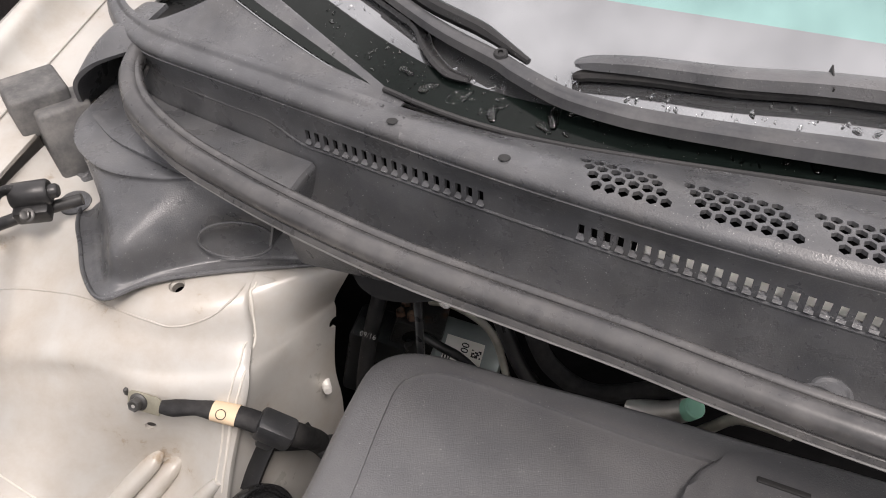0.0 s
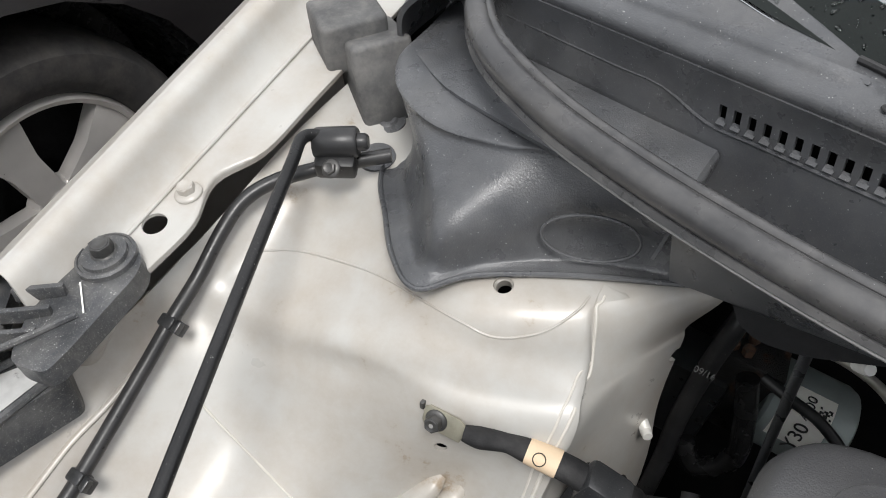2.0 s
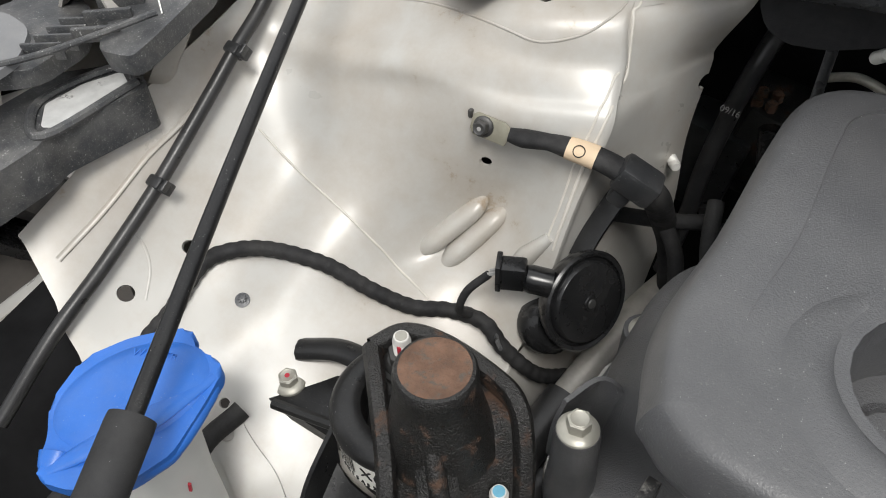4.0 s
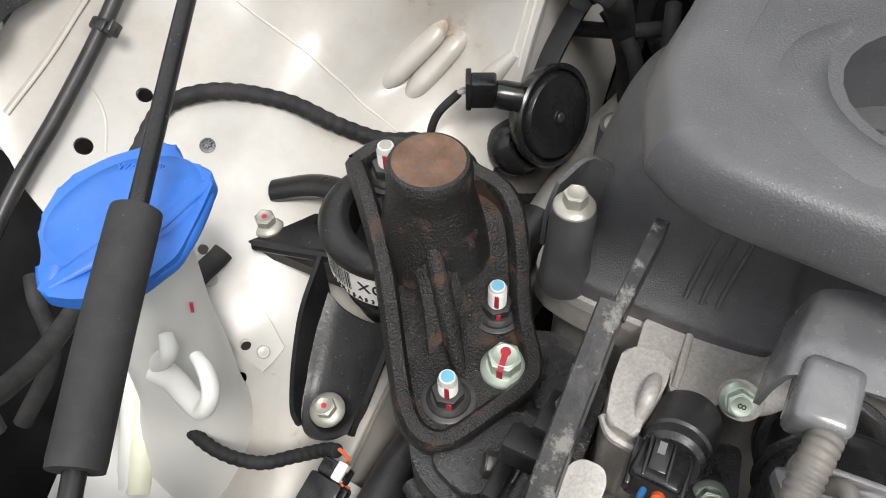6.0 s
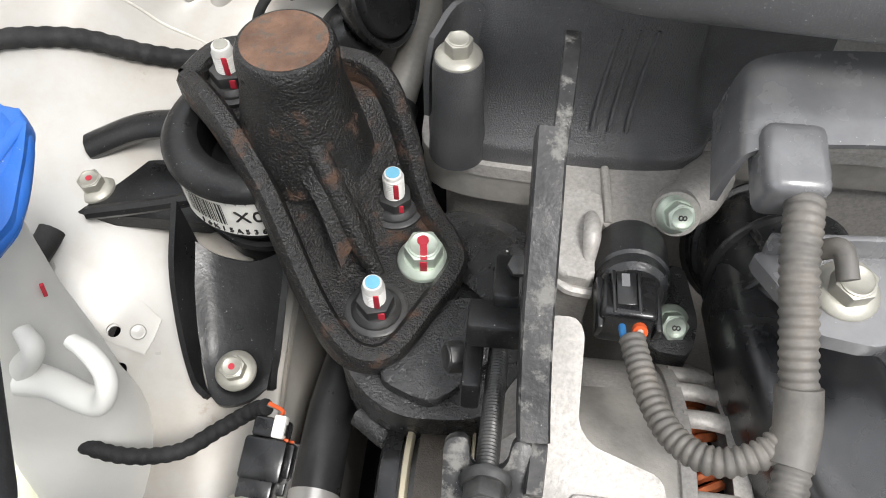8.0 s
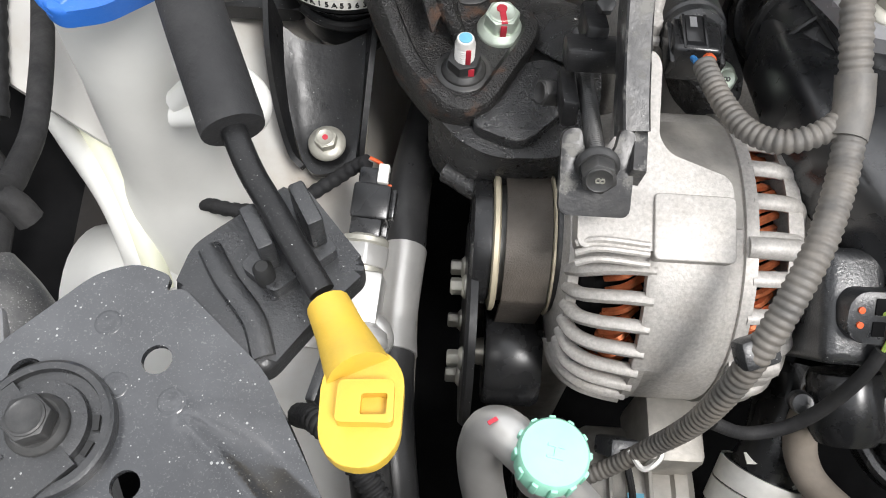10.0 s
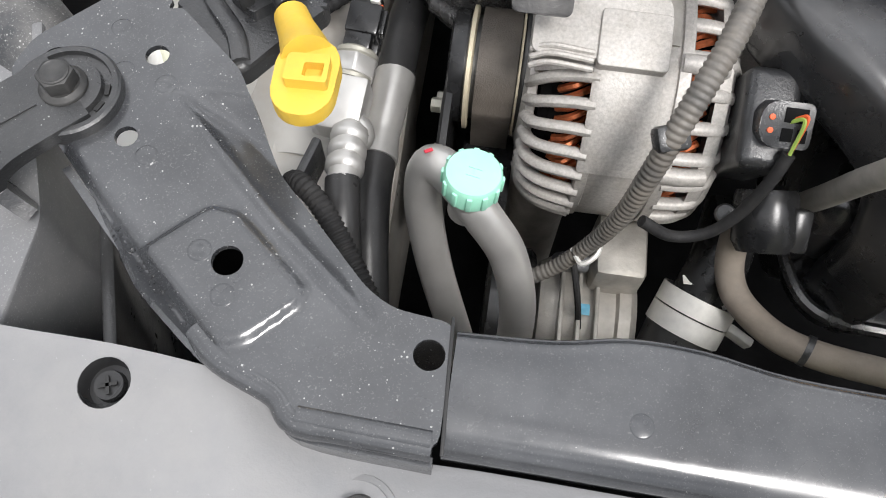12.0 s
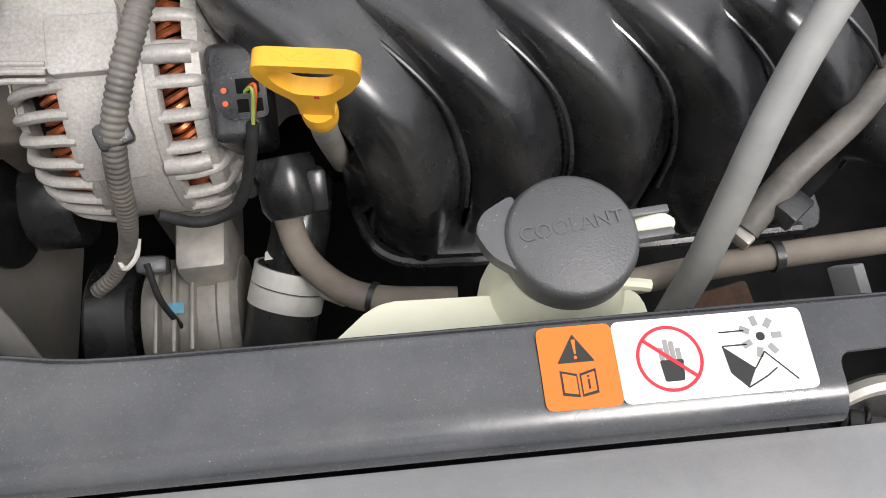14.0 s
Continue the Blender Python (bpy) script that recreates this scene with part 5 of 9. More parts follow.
    # rear plug
    part("regulator", box((0.03, 0.055, 0.07), pose(0.135, AY - 0.045, AZ + 0.04, 25, 0, 0), 0.006, 3), CLIPBLACK, al)
    sock = part("socket", prism(rounded([(-0.014, -0.014), (-0.014, 0.012), (-0.007, 0.018), (0.007, 0.018), (0.014, 0.012), (0.014, -0.014)], 0.004), -0.012, 0.006, facing((0.05, -0.6, 0.8), (0.141, -0.154, 0.655), up=(1, 0, 0), spin=90) @ Matrix.Scale(0.86, 4), 0.002), CLIPBLACK, al, "black plug socket")
    fm = facing((0.05, -0.6, 0.8), (0.141, -0.154, 0.655), up=(1, 0, 0), spin=90) @ Matrix.Scale(0.86, 4)
    for dx, dy, w, h in ((-0.006, 0.001, 0.008, 0.007), (-0.006, -0.008, 0.008, 0.006), (0.006, -0.003, 0.009, 0.014)):
        # raised black boxes: the shade inside the sockets is only their colour
        part("cavity_shade", box((w, h, 0.001), fm @ pose(dx, dy, 0.0063), 0.0004), DARKVOID, sock)
    for dx in (-0.004, 0.004):
        part("seal_dot", lathe([(0, 0), (0.0016, 0), (0.0016, 0.0012), (0, 0.0014)], fm @ V((dx, 0.0115, 0.006)), (0.05, -0.6, 0.8), 10), WIREORANGE, sock, "orange wire seal")
    part("wire", sweep([fm @ V((0.002, 0.0, 0.005)), fm @ V((0.003, -0.006, 0.012)), (0.144, -0.17, 0.649)], 0.0011, 6), WIREGREEN, sock, "green and yellow wire")
    part("wire", sweep([fm @ V((0.003, -0.001, 0.005)), fm @ V((0.005, -0.008, 0.011)), (0.1435, -0.171, 0.6475)], 0.0011, 6), WIREORANGE, sock, "orange wire")


alternator()
pig = thing("alternator_lead", (0.12, -0.18, 0.56), "black taped lead hanging from the alternator plug", "cable")
part("lead", sweep([(0.144, -0.169, 0.65), (0.14, -0.177, 0.635), (0.132, -0.185, 0.61), (0.12, -0.19, 0.592), (0.1, -0.193, 0.588), (0.08, -0.192, 0.6)], 0.0036, 10), TAPE, pig)


def drive_belt():
    b = thing("drive_belt", (-0.013, -0.1, 0.3), "brown-black ribbed drive belt with woven back round the pulleys", "belt")
    r, cy, cz = 0.0378, AY, AZ + 0.006
    pts = [(-0.0135, cy + 0.075, 0.3), (-0.0135, cy + 0.045, 0.5)] + [(-0.0135, cy + r * math.cos(radians(a)), cz + r * math.sin(radians(a))) for a in (-12, 15, 45, 75, 105, 135, 165, 185)] + [(-0.0135, cy - 0.027, 0.53), (-0.0135, cy - 0.005, 0.48), (-0.0135, cy + 0.02, 0.42)]
    part("belt", sweep(pts, 0.0122, 4, 6, up=(1, 0, 0), section=[(-0.1, -1), (0.1, -1), (0.1, 1), (-0.1, 1)]), BELT, b)
    idl = thing("idler_pulley", (0.0, -0.13, 0.42), "black idler pulley below the alternator", "pulley")
    part("wheel", lathe([(0, -0.028), (0.02, -0.03), (0.031, -0.03), (0.033, -0.027), (0.033, 0.001), (0.031, 0.004), (0, 0.004)], (0.0, -0.128, 0.512), (1, 0, 0), 44), GLOSSY, idl)
    part("hub", lathe([(0, -0.036), (0.008, -0.036), (0.009, -0.03), (0, -0.03)], (0.0, -0.128, 0.512), (1, 0, 0), 16), ZINC, idl)
    cr = thing("water_pump_pulley", (-0.03, -0.09, 0.45), "dark steel pulley plate with bolts beside the belt", "pulley")
    part("plate", lathe([(0, -0.006), (0.06, -0.006), (0.062, -0.004), (0.062, 0.0), (0, 0.0)], (-0.0385, -0.12, 0.54), (1, 0, 0), 56), STEEL_BLACK, cr)
    for k in range(5):
        p = (-0.0445, -0.12 - 0.035 * math.cos(radians(72 * k + 30)), 0.54 + 0.035 * math.sin(radians(72 * k + 30)))
        part("pulley_bolt", hexhead(p, (-1, 0, 0), 0.009, 0.007, 0.007, 0.0015, 9 * k), ZINC, cr)
    comp = thing("compressor", (0.06, -0.2, 0.4), "dusty aluminium air conditioning compressor with black clutch pulley", "compressor")
    part("clutch_pulley", lathe([(0, -0.03), (0.05, -0.03), (0.054, -0.027), (0.054, 0.0), (0.05, 0.004), (0, 0.004)], (0.028, -0.205, 0.445), (1, 0, 0), 48), GLOSSY, comp)
    part("body", lathe([(0.02, 0.004), (0.045, 0.008), (0.05, 0.016), (0.05, 0.06), (0.053, 0.062), (0.053, 0.07), (0.048, 0.075), (0, 0.08)], (0.028, -0.205, 0.445), (1, 0, 0), 40), ALU_DARK, comp)
    part("head", box((0.035, 0.05, 0.07), pose(0.085, -0.17, 0.49), 0.006), ALU_DARK, comp)
    for dx in (0.05, 0.062, 0.074):
        part("rib", box((0.003, 0.06, 0.012), pose(dx, -0.213, 0.4965), 0.001), ALU_DARK, comp)
    part("sticker", box((0.01, 0.008, 0.0006), pose(0.064, -0.213, 0.5035), 0.0002), BLUEMARK, comp, "pale blue sticker")
    part("plug", box((0.02, 0.012, 0.03), pose(0.052, -0.185, 0.515, 20, 10, 0), 0.003), PLASTIC, comp)
    part("clutch_wire", sweep([(0.052, -0.19, 0.53), (0.058, -0.212, 0.52), (0.064, -0.222, 0.49)], 0.0022, 8), TAPE, comp)


drive_belt()


# ---- tension bracket ----
def tensioner():
    tb = thing("tension_bracket", (0.01, -0.05, 0.66), "worn black steel alternator adjusting bracket with long bolt", "bracket")
    sec = [(-1, -1), (-1, 0.85), (-0.85, 1), (0.85, 1), (1, 0.85), (1, -1)]
    part("strap", sweep([(0.0195, 0.0, 0.766), (0.0195, -0.03, 0.7505), (0.0195, -0.06, 0.7315), (0.0205, -0.084, 0.716), (0.0215, -0.098, 0.708)], 0.0058, 6, 6, section=[(u, v * (2.4 if v < 0 else 1)) for u, v in sec]), WORN, tb, "steel strap with grey worn edge")
    part("tongue", sweep([(0.0258, 0.044, 0.7725), (0.0255, 0.034, 0.774), (0.0238, 0.01, 0.77), (0.0228, -0.004, 0.764)], 0.0032, 6, 6, section=[(u, v * (3 if v < 0 else 1)) for u, v in sec]), WORN, tb)
    part("side_arm", sweep([(0.0235, -0.085, 0.704), (0.0235, -0.1, 0.703), (0.0225, -0.116, 0.7)], 0.0032, 6, 5, section=[(u, v * 2.6) for u, v in sec]), WORN, tb)
    tilt = facing((0, -0.62, 0.78), (0.006, -0.115, 0.6985), up=(0, 0.78, 0.62))
    plate = rounded([(-0.0175, -0.0155), (-0.0175, 0.0155), (0.019, 0.0165), (0.021, 0.008), (0.009, 0.0065), (0.009, -0.0065), (0.021, -0.0085), (0.0195, -0.0155)], 0.004)
    part("end_plate", prism(plate, -0.003, 0.003, tilt, 0.0012), WORN, tb, "notched steel end plate")
    axis = V((-0.03, -0.93, 0.36)).normalized()
    b = part("adjusting_bolt", hexhead((0.0055, -0.1135, 0.7045), axis, 0.014, 0.0088, 0.0096, 0.0024, 15), DARKBOLT, tb)
    part("stamp", words("8", 0.006, facing(axis, V((0.0055, -0.1135, 0.7045)) + axis * 0.0118, 0, up=(1, 0, 0)) @ pose(0, 0, 0, 0, 0, -90)), ZINC, b)
    start = V((0.0055, -0.112, 0.704)) - axis * 0.125
    part("bolt_shank", thread(start, axis, 0.0044, 0.125, 0.0017), DARKBOLT, tb, "long threaded adjusting screw")
    part("slide_block", box((0.026, 0.018, 0.012), pose(0.0065, -0.047, 0.7, -20, 0, 0), 0.002), STEEL_BLACK, tb)
    part("slide_leg", box((0.008, 0.034, 0.014), pose(-0.003, -0.06, 0.684, -20, 0, 0), 0.002), STEEL_BLACK, tb)
    part("slide_post", box((0.011, 0.03, 0.016), pose(0.0085, -0.028, 0.697, -20, 0, 0), 0.002), STEEL_BLACK, tb)
    part("side_nut", hexhead((-0.0075, -0.05, 0.674), (-0.9, -0.3, 0.3), 0.0125, 0.008, 0.0, 0.0, 10), DARKBOLT, tb)
    part("post_nut", hexhead((0.0125, -0.022, 0.705), (0.05, -0.3, 0.95), 0.0085, 0.005, 0.0, 0.0, 5, dish=False), DARKBOLT, tb)
    part("stay", box((0.008, 0.045, 0.02), pose(0.013, -0.012, 0.672, -18, 0, 0), 0.0025), CAST_BLACK, tb)
    part("pale_bolt", hexhead((0.012, 0.022, 0.644), (-0.9, -0.35, 0.25), 0.014, 0.006, 0.0, 0.0, 0), WHITEPLATE, tb, "pale plated bolt end")


tensioner()


# ---- intake manifold ----
def manifold():
    im = thing("intake_manifold", (0.28, -0.1, 0.45), "glossy black moulded intake manifold with four curved runners", "intake manifold")
    # flat-topped channels with rounded shoulders
    shape = [(math.copysign(abs(math.cos(a)) ** 0.42, math.cos(a)), math.copysign(abs(math.sin(a)) ** 0.42, math.sin(a)) * 0.85) for a in (2 * math.pi * (j + 0.5) / 28 for j in range(28))]
    for k in range(5):
        x = 0.2 + 0.0625 * k
        way = [(x - 0.06, 0.015, 0.645), (x - 0.06, -0.045, 0.664), (x - 0.05, -0.088, 0.668), (x - 0.014, -0.126, 0.666), (x + 0.02, -0.155, 0.644), (x + 0.034, -0.17, 0.605), (x + 0.036, -0.175, 0.56), (x + 0.034, -0.174, 0.505)]
        part("runner", sweep(way, [0.03, 0.031, 0.031, 0.031, 0.0305, 0.03, 0.029, 0.0285], 28, 8, section=shape), MANIFOLD, im)
        for s in (-1, 1):
            part("runner_seam", sweep([V(p) + V((s * 0.0255, -0.004 - 0.012 * s, 0.019 - 0.012 * q / 6)) for q, p in enumerate(way[1:7])], 0.0017, 8, 8), MANIFOLD, im)
    part("web", sweep([(0.15, -0.06, 0.64), (0.3, -0.065, 0.64), (0.46, -0.07, 0.64)], 0.022, 14, 6), MANIFOLD, im)
    part("plenum", box((0.34, 0.1, 0.12), pose(0.355, -0.12, 0.54), 0.02, 3), MANIFOLD, im)
    part("lower_rim", sweep([(0.19, -0.12, 0.524), (0.194, -0.17, 0.523), (0.212, -0.2, 0.522), (0.26, -0.207, 0.52), (0.36, -0.21, 0.52), (0.5, -0.21, 0.52)], 0.0045, 8, 6), MANIFOLD, im)
    part("lower_shelf", prism(rounded([(0.19, -0.1), (0.196, -0.178), (0.215, -0.205), (0.52, -0.212), (0.52, -0.1)], 0.015), 0.505, 0.518, None, 0.004), MANIFOLD, im)
    # ribbed elbow at the end of the manifold
    part("elbow", sweep([(0.142, 0.07, 0.6), (0.14, 0.045, 0.64), (0.145, 0.01, 0.655), (0.155, -0.025, 0.655), (0.165, -0.06, 0.645)], [0.03, 0.033, 0.034, 0.036, 0.037], 26, 8), GLOSSY, im)
    for p, d, r in (((0.14, 0.043, 0.642), (0.05, -0.6, 0.6), 0.036), ((0.1425, 0.022, 0.652), (0.15, -0.9, 0.3), 0.0375), ((0.147, 0.002, 0.6555), (0.25, -0.95, 0.05), 0.0385), ((0.1535, -0.02, 0.655), (0.28, -0.95, -0.05), 0.04)):
        part("elbow_rib", lathe([(r - 0.006, -0.0014), (r - 0.0006, -0.0014), (r, 0.0), (r - 0.0006, 0.0014), (r - 0.006, 0.0014)], p, d, 40), GLOSSY, im)
    part("elbow_spine", sweep([(0.124, 0.05, 0.664), (0.124, 0.02, 0.682), (0.13, -0.01, 0.687), (0.139, -0.035, 0.685)], 0.002, 8, 6), GLOSSY, im)
    part("hose_clip", lathe([(0.031, -0.006), (0.0345, -0.006), (0.0345, 0.006), (0.031, 0.006)], (0.141, 0.058, 0.62), (0.02, -0.5, 0.8), 40), RUBBER, im)


manifold()

# ---- radiator support ----
Z_BAR = 0.751


def soft_step(t):
    t = min(1.0, max(0.0, t))
    return t * t * (3 - 2 * t)


def gap_to(line, x, y, ring=False):
    """Distance to a polyline and the side of it; for a ring the distance, negative inside."""
    best, side, inside = 9.0, 1, False
    ends = list(zip(line, [*line[1:], line[0]] if ring else line[1:]))
    for (ax, ay), (bx, by) in ends:
        ux, uy = bx - ax, by - ay
        k = min(1.0, max(0.0, ((x - ax) * ux + (y - ay) * uy) / (ux * ux + uy * uy)))
        d = math.hypot(x - ax - k * ux, y - ay - k * uy)
        if d < best:
            best, side = d, ux * (y - ay) - uy * (x - ax)
        if (ay > y) != (by > y) and x < ax + (y - ay) * ux / uy:
            inside = not inside
    if ring:
        return -best if inside else best
    return best, side


def pressed(poly, z, thick, step, height):
    """A sheet cut to an outline and pressed to a height over each spot."""
    bm = bmesh.new()
    bm.faces.new([bm.verts.new((x, y, z)) for x, y in poly])
    bmesh.ops.triangulate(bm, faces=bm.faces[:])
    for axis in (0, 1):
        lo, hi = min(p[axis] for p in poly), max(p[axis] for p in poly)
        for k in range(1, int((hi - lo) / step)):
            spot, way = [0, 0, 0], [0, 0, 0]
            spot[axis], way[axis] = lo + k * step, 1
            bmesh.ops.bisect_plane(bm, geom=[*bm.verts, *bm.edges, *bm.faces], dist=1e-6, plane_co=spot, plane_no=way)
    for v in bm.verts:
        v.co.z += height(v.co.x, v.co.y)
    bmesh.ops.recalc_face_normals(bm, faces=bm.faces)
    if sum(f.normal.z for f in bm.faces) < 0:
        bmesh.ops.reverse_faces(bm, faces=bm.faces)
    bmesh.ops.solidify(bm, geom=bm.faces[:], thickness=thick)
    return bm


def radiator_support():
    bar = thing("radiator_support", (0.15, -0.34, 0.6), "black plastic radiator support bar, dusty and scratched", "radiator support", kind="structure")
    secs = []
    for x in (-0.0125, 0.02, 0.045, 0.07, 0.1, 0.15, 0.2, 0.26, 0.32, 0.37, 0.45, 0.55):
        b = -0.3225 - 0.03 * max(0, x - 0.08) + 0.0065 * math.exp(-(((x - 0.055) / 0.03) ** 2))
        f = -0.3605 - 0.03 * max(0, x)
        secs.append([(x, b + 0.003, 0.69), (x, b + 0.001, 0.742), (x, b - 0.0015, Z_BAR - 0.001), (x, b - 0.006, Z_BAR), (x, (b + f) / 2, Z_BAR + 0.0005), (x, f + 0.008, Z_BAR), (x, f + 0.001, Z_BAR - 0.003), (x, f - 0.0025, Z_BAR - 0.008), (x, f - 0.002, 0.735), (x, f + 0.003, 0.7)])
    body = part("bar", loft(secs, 4, 5, 0.003), BARBLACK, bar)
    knife = prism(rounded([(0.358, -0.352), (0.358, -0.42), (0.47, -0.42), (0.47, -0.352)], 0.006), 0.66, 0.8)
    bmesh.ops.translate(knife, vec=-ORIGIN[body.name], verts=knife.verts)
    cut_with(body, knife)
    cor = thing("corner_bracket", (-0.1, -0.28, 0.6), "black painted steel corner bracket with holes, dusty", "bracket", kind="structure")
    out = rounded([(-0.199, -0.243), (-0.195, -0.226), (-0.1704, -0.1993), (-0.158, -0.1945), (-0.1455, -0.1985), (-0.1468, -0.2045), (-0.141, -0.2025), (-0.1105, -0.229), (-0.0975, -0.251), (-0.086, -0.27), (-0.0615, -0.2945), (-0.045, -0.312), (-0.0355, -0.318), (-0.0135, -0.3205), (-0.0135, -0.3625), (-0.06, -0.3605), (-0.067, -0.353), (-0.078, -0.346), (-0.094, -0.3435), (-0.1235, -0.3215), (-0.136, -0.305), (-0.1665, -0.2746)], 0.005, 3)
    tray = rounded([(-0.1255, -0.31), (-0.1143, -0.2986), (-0.1058, -0.2899), (-0.0949, -0.291), (-0.0796, -0.3038), (-0.0656, -0.316), (-0.0667, -0.3212), (-0.0822, -0.337), (-0.0908, -0.3388), (-0.1085, -0.3239)], 0.003, 3)
    ridge = [(-0.131, -0.2465), (-0.1272, -0.2496), (-0.1143, -0.2613), (-0.0794, -0.2934), (-0.0422, -0.324)]
    near = [(-0.1682, -0.2736), (-0.127, -0.3118), (-0.0907, -0.3454)]

    def press(x, y):
        """Height of the pressed steel over its deck."""
        d, side = gap_to(ridge, x, y)
        fade = soft_step((-0.238 - y) / 0.02) * soft_step((-0.036 - x) / 0.02)
        h = 0.0016 * math.exp(-((d / 0.0023) ** 2)) * fade
        if side > 0:
            h -= min(0.006, 0.5 * max(0.0, d - 0.001)) * fade
        t = gap_to(tray, x, y, True)
        h += 0.0026 * soft_step(0.5 - t / 0.0042)
        h -= 0.0062 * max(0.0, 1 - gap_to(near, x, y)[0] / 0.0068) ** 2
        return h

    plate = part("plate", pressed(out, Z_BAR, 0.0026, 0.0015, press), STEEL_DUSTY, cor, angle=60)
    cut(plate, [((x, y, Z_BAR), (0, 0, 1), r, 0.02) for x, y, r in ((-0.1442, -0.2272, 0.0047), (-0.1449, -0.2652, 0.0044), (-0.0941, -0.3099, 0.0056), (-0.0207, -0.3325, 0.0054), (-0.1825, -0.2345, 0.0055))])
    part("front_skirt", sweep([(-0.167, -0.2775, 0.726), (-0.13, -0.312, 0.726), (-0.094, -0.343, 0.726), (-0.067, -0.354, 0.726), (-0.059, -0.363, 0.726), (-0.015, -0.3655, 0.726)], 0.0016, 6, 5, section=[(-1, -14), (-1, 11), (1, 11), (1, -14)]), STEEL_DUSTY, cor)
    part("inner_skirt", sweep([(-0.14, -0.208, 0.72), (-0.112, -0.235, 0.72), (-0.088, -0.273, 0.72), (-0.063, -0.298, 0.72), (-0.047, -0.317, 0.72), (-0.016, -0.323, 0.72)], 0.0016, 6, 5, section=[(-1, -14), (-1, 14), (1, 14), (1, -14)]), STEEL_DUSTY, cor)
    part("rolled_edge", sweep([(-0.1, -0.333, Z_BAR - 0.0062), (-0.089, -0.342, Z_BAR - 0.0056), (-0.0685, -0.3505, Z_BAR - 0.0054), (-0.0605, -0.3582, Z_BAR - 0.0053), (-0.045, -0.3592, Z_BAR - 0.0053), (-0.0155, -0.3605, Z_BAR - 0.0053)], 0.0056, 14, 6), STEEL_DUSTY, cor)
    part("pressed_bead", sweep([(-0.06, -0.3575, Z_BAR - 0.0006), (-0.04, -0.3585, Z_BAR - 0.0004), (-0.016, -0.3595, Z_BAR - 0.0004)], 0.003, 10, 6, flat=0.5), STEEL_DUSTY, cor)
    for x, y in ((-0.155, -0.236), (-0.137, -0.24), (-0.135, -0.272), (-0.162, -0.216), (-0.1045, -0.3075), (-0.0925, -0.3225)):
        part("pressed_dimple", lathe([(0.0045, 0.0), (0.004, 0.0003), (0.003, 0.00035), (0.0022, 0.0002), (0, 0.0001)], (x, y, Z_BAR + (0.0025 if y < -0.3 else -0.0001)), (0, 0, 1), 18), STEEL_DUSTY, cor)
    part("seam", box((0.0012, 0.046, 0.0012), pose(-0.0133, -0.3415, Z_BAR + 0.0004, 0, 0, 3), 0.0003), INK, bar)
    part("blind_plug", lathe([(0, 0.0006), (0.0036, 0.0006), (0.0044, 0.0002), (0.0048, -0.0006)], (0.0496, -0.346, Z_BAR + 0.0001), (0, 0, 1), 24), BARBLACK, bar, "round black blind plug")
    latch = thing("hood_latch", (0.4, -0.38, 0.66), "greasy steel hood latch in the bar's notch", "latch")
    part("plate", box((0.09, 0.035, 0.004), pose(0.405, -0.372, 0.695, 8, 0, 5), 0.001), DARKBOLT, latch)
    part("catch", sweep([(0.365, -0.365, 0.715), (0.385, -0.36, 0.722), (0.41, -0.362, 0.72), (0.43, -0.37, 0.712)], 0.004, 8), ALU_DARK, latch)
    part("spring", sweep([(0.366 + 0.0025 * k, -0.37 + 0.004 * math.sin(k * 1.6), 0.708 + 0.004 * math.cos(k * 1.6)) for k in range(14)], 0.0011, 6, 4), DARKBOLT, latch)
    part("lever", box((0.035, 0.008, 0.012), pose(0.395, -0.375, 0.705, 0, 0, -20), 0.002), DARKBOLT, latch)


radiator_support()


def grille_cover():
    gp = thing("grille_cover", (0.1, -0.45, 0.6), "grey weathered plastic cover in front of the radiator support", "plastic cover", kind="structure")
    secs = []
    for x, yb, z in ((-0.42, -0.32, 0.73), (-0.3, -0.334, 0.74), (-0.209, -0.3375, 0.742), (-0.168, -0.3405, 0.742), (-0.129, -0.3415, 0.742), (-0.098, -0.344, 0.741), (-0.082, -0.347, 0.739), (-0.066, -0.358, 0.734), (-0.045, -0.3645, 0.729), (0.0, -0.3635, 0.7265), (0.1, -0.3662, 0.726), (0.2, -0.3692, 0.725), (0.33, -0.3731, 0.724), (0.5, -0.378, 0.718), (0.7, -0.39, 0.705)):
        secs.append([(x, yb + 0.001, z - 0.03), (x, yb + 0.0005, z - 0.002), (x, yb - 0.005, z + 0.001), (x, yb - 0.04, z + 0.001), (x, yb - 0.1, z - 0.006), (x, yb - 0.2, z - 0.04), (x, yb - 0.3, z - 0.13)])
    panel = part("panel", loft(secs, 4, 5, 0.003), GRILLE, gp)
    cut(panel, [((-0.127, -0.355, 0.742), (0, -0.05, 1), 0.0088, 0.02)])
    screw = part("screw_clip", lathe([(0.0088, 0.0005), (0.008, -0.002), (0.0075, -0.006), (0.0055, -0.006), (0.005, -0.003), (0, -0.0032)], (-0.127, -0.355, 0.7425), (0, -0.05, 1), 24), GLOSSY, gp, "black recessed screw clip")
    for a in (20, 110):
        part("screw_slot", box((0.0065, 0.0012, 0.001), pose(-0.127, -0.355, 0.7402, 0, 0, a)), INK, screw)
    part("bolt_dish", lathe([(0.0145, 0.0005), (0.0135, 0.0025), (0.0115, 0.003), (0.0105, 0.0012), (0, 0.0008)], (-0.0373, -0.3836, 0.7268), (0, 0, 1), 28), GRILLE, gp)
    part("bolt", hexhead((-0.0373, -0.3836, 0.7278), (0, 0, 1), 0.011, 0.005, 0.008, 0.0015, 12), DARKBOLT, gp, "grey hexagon bolt")


grille_cover()


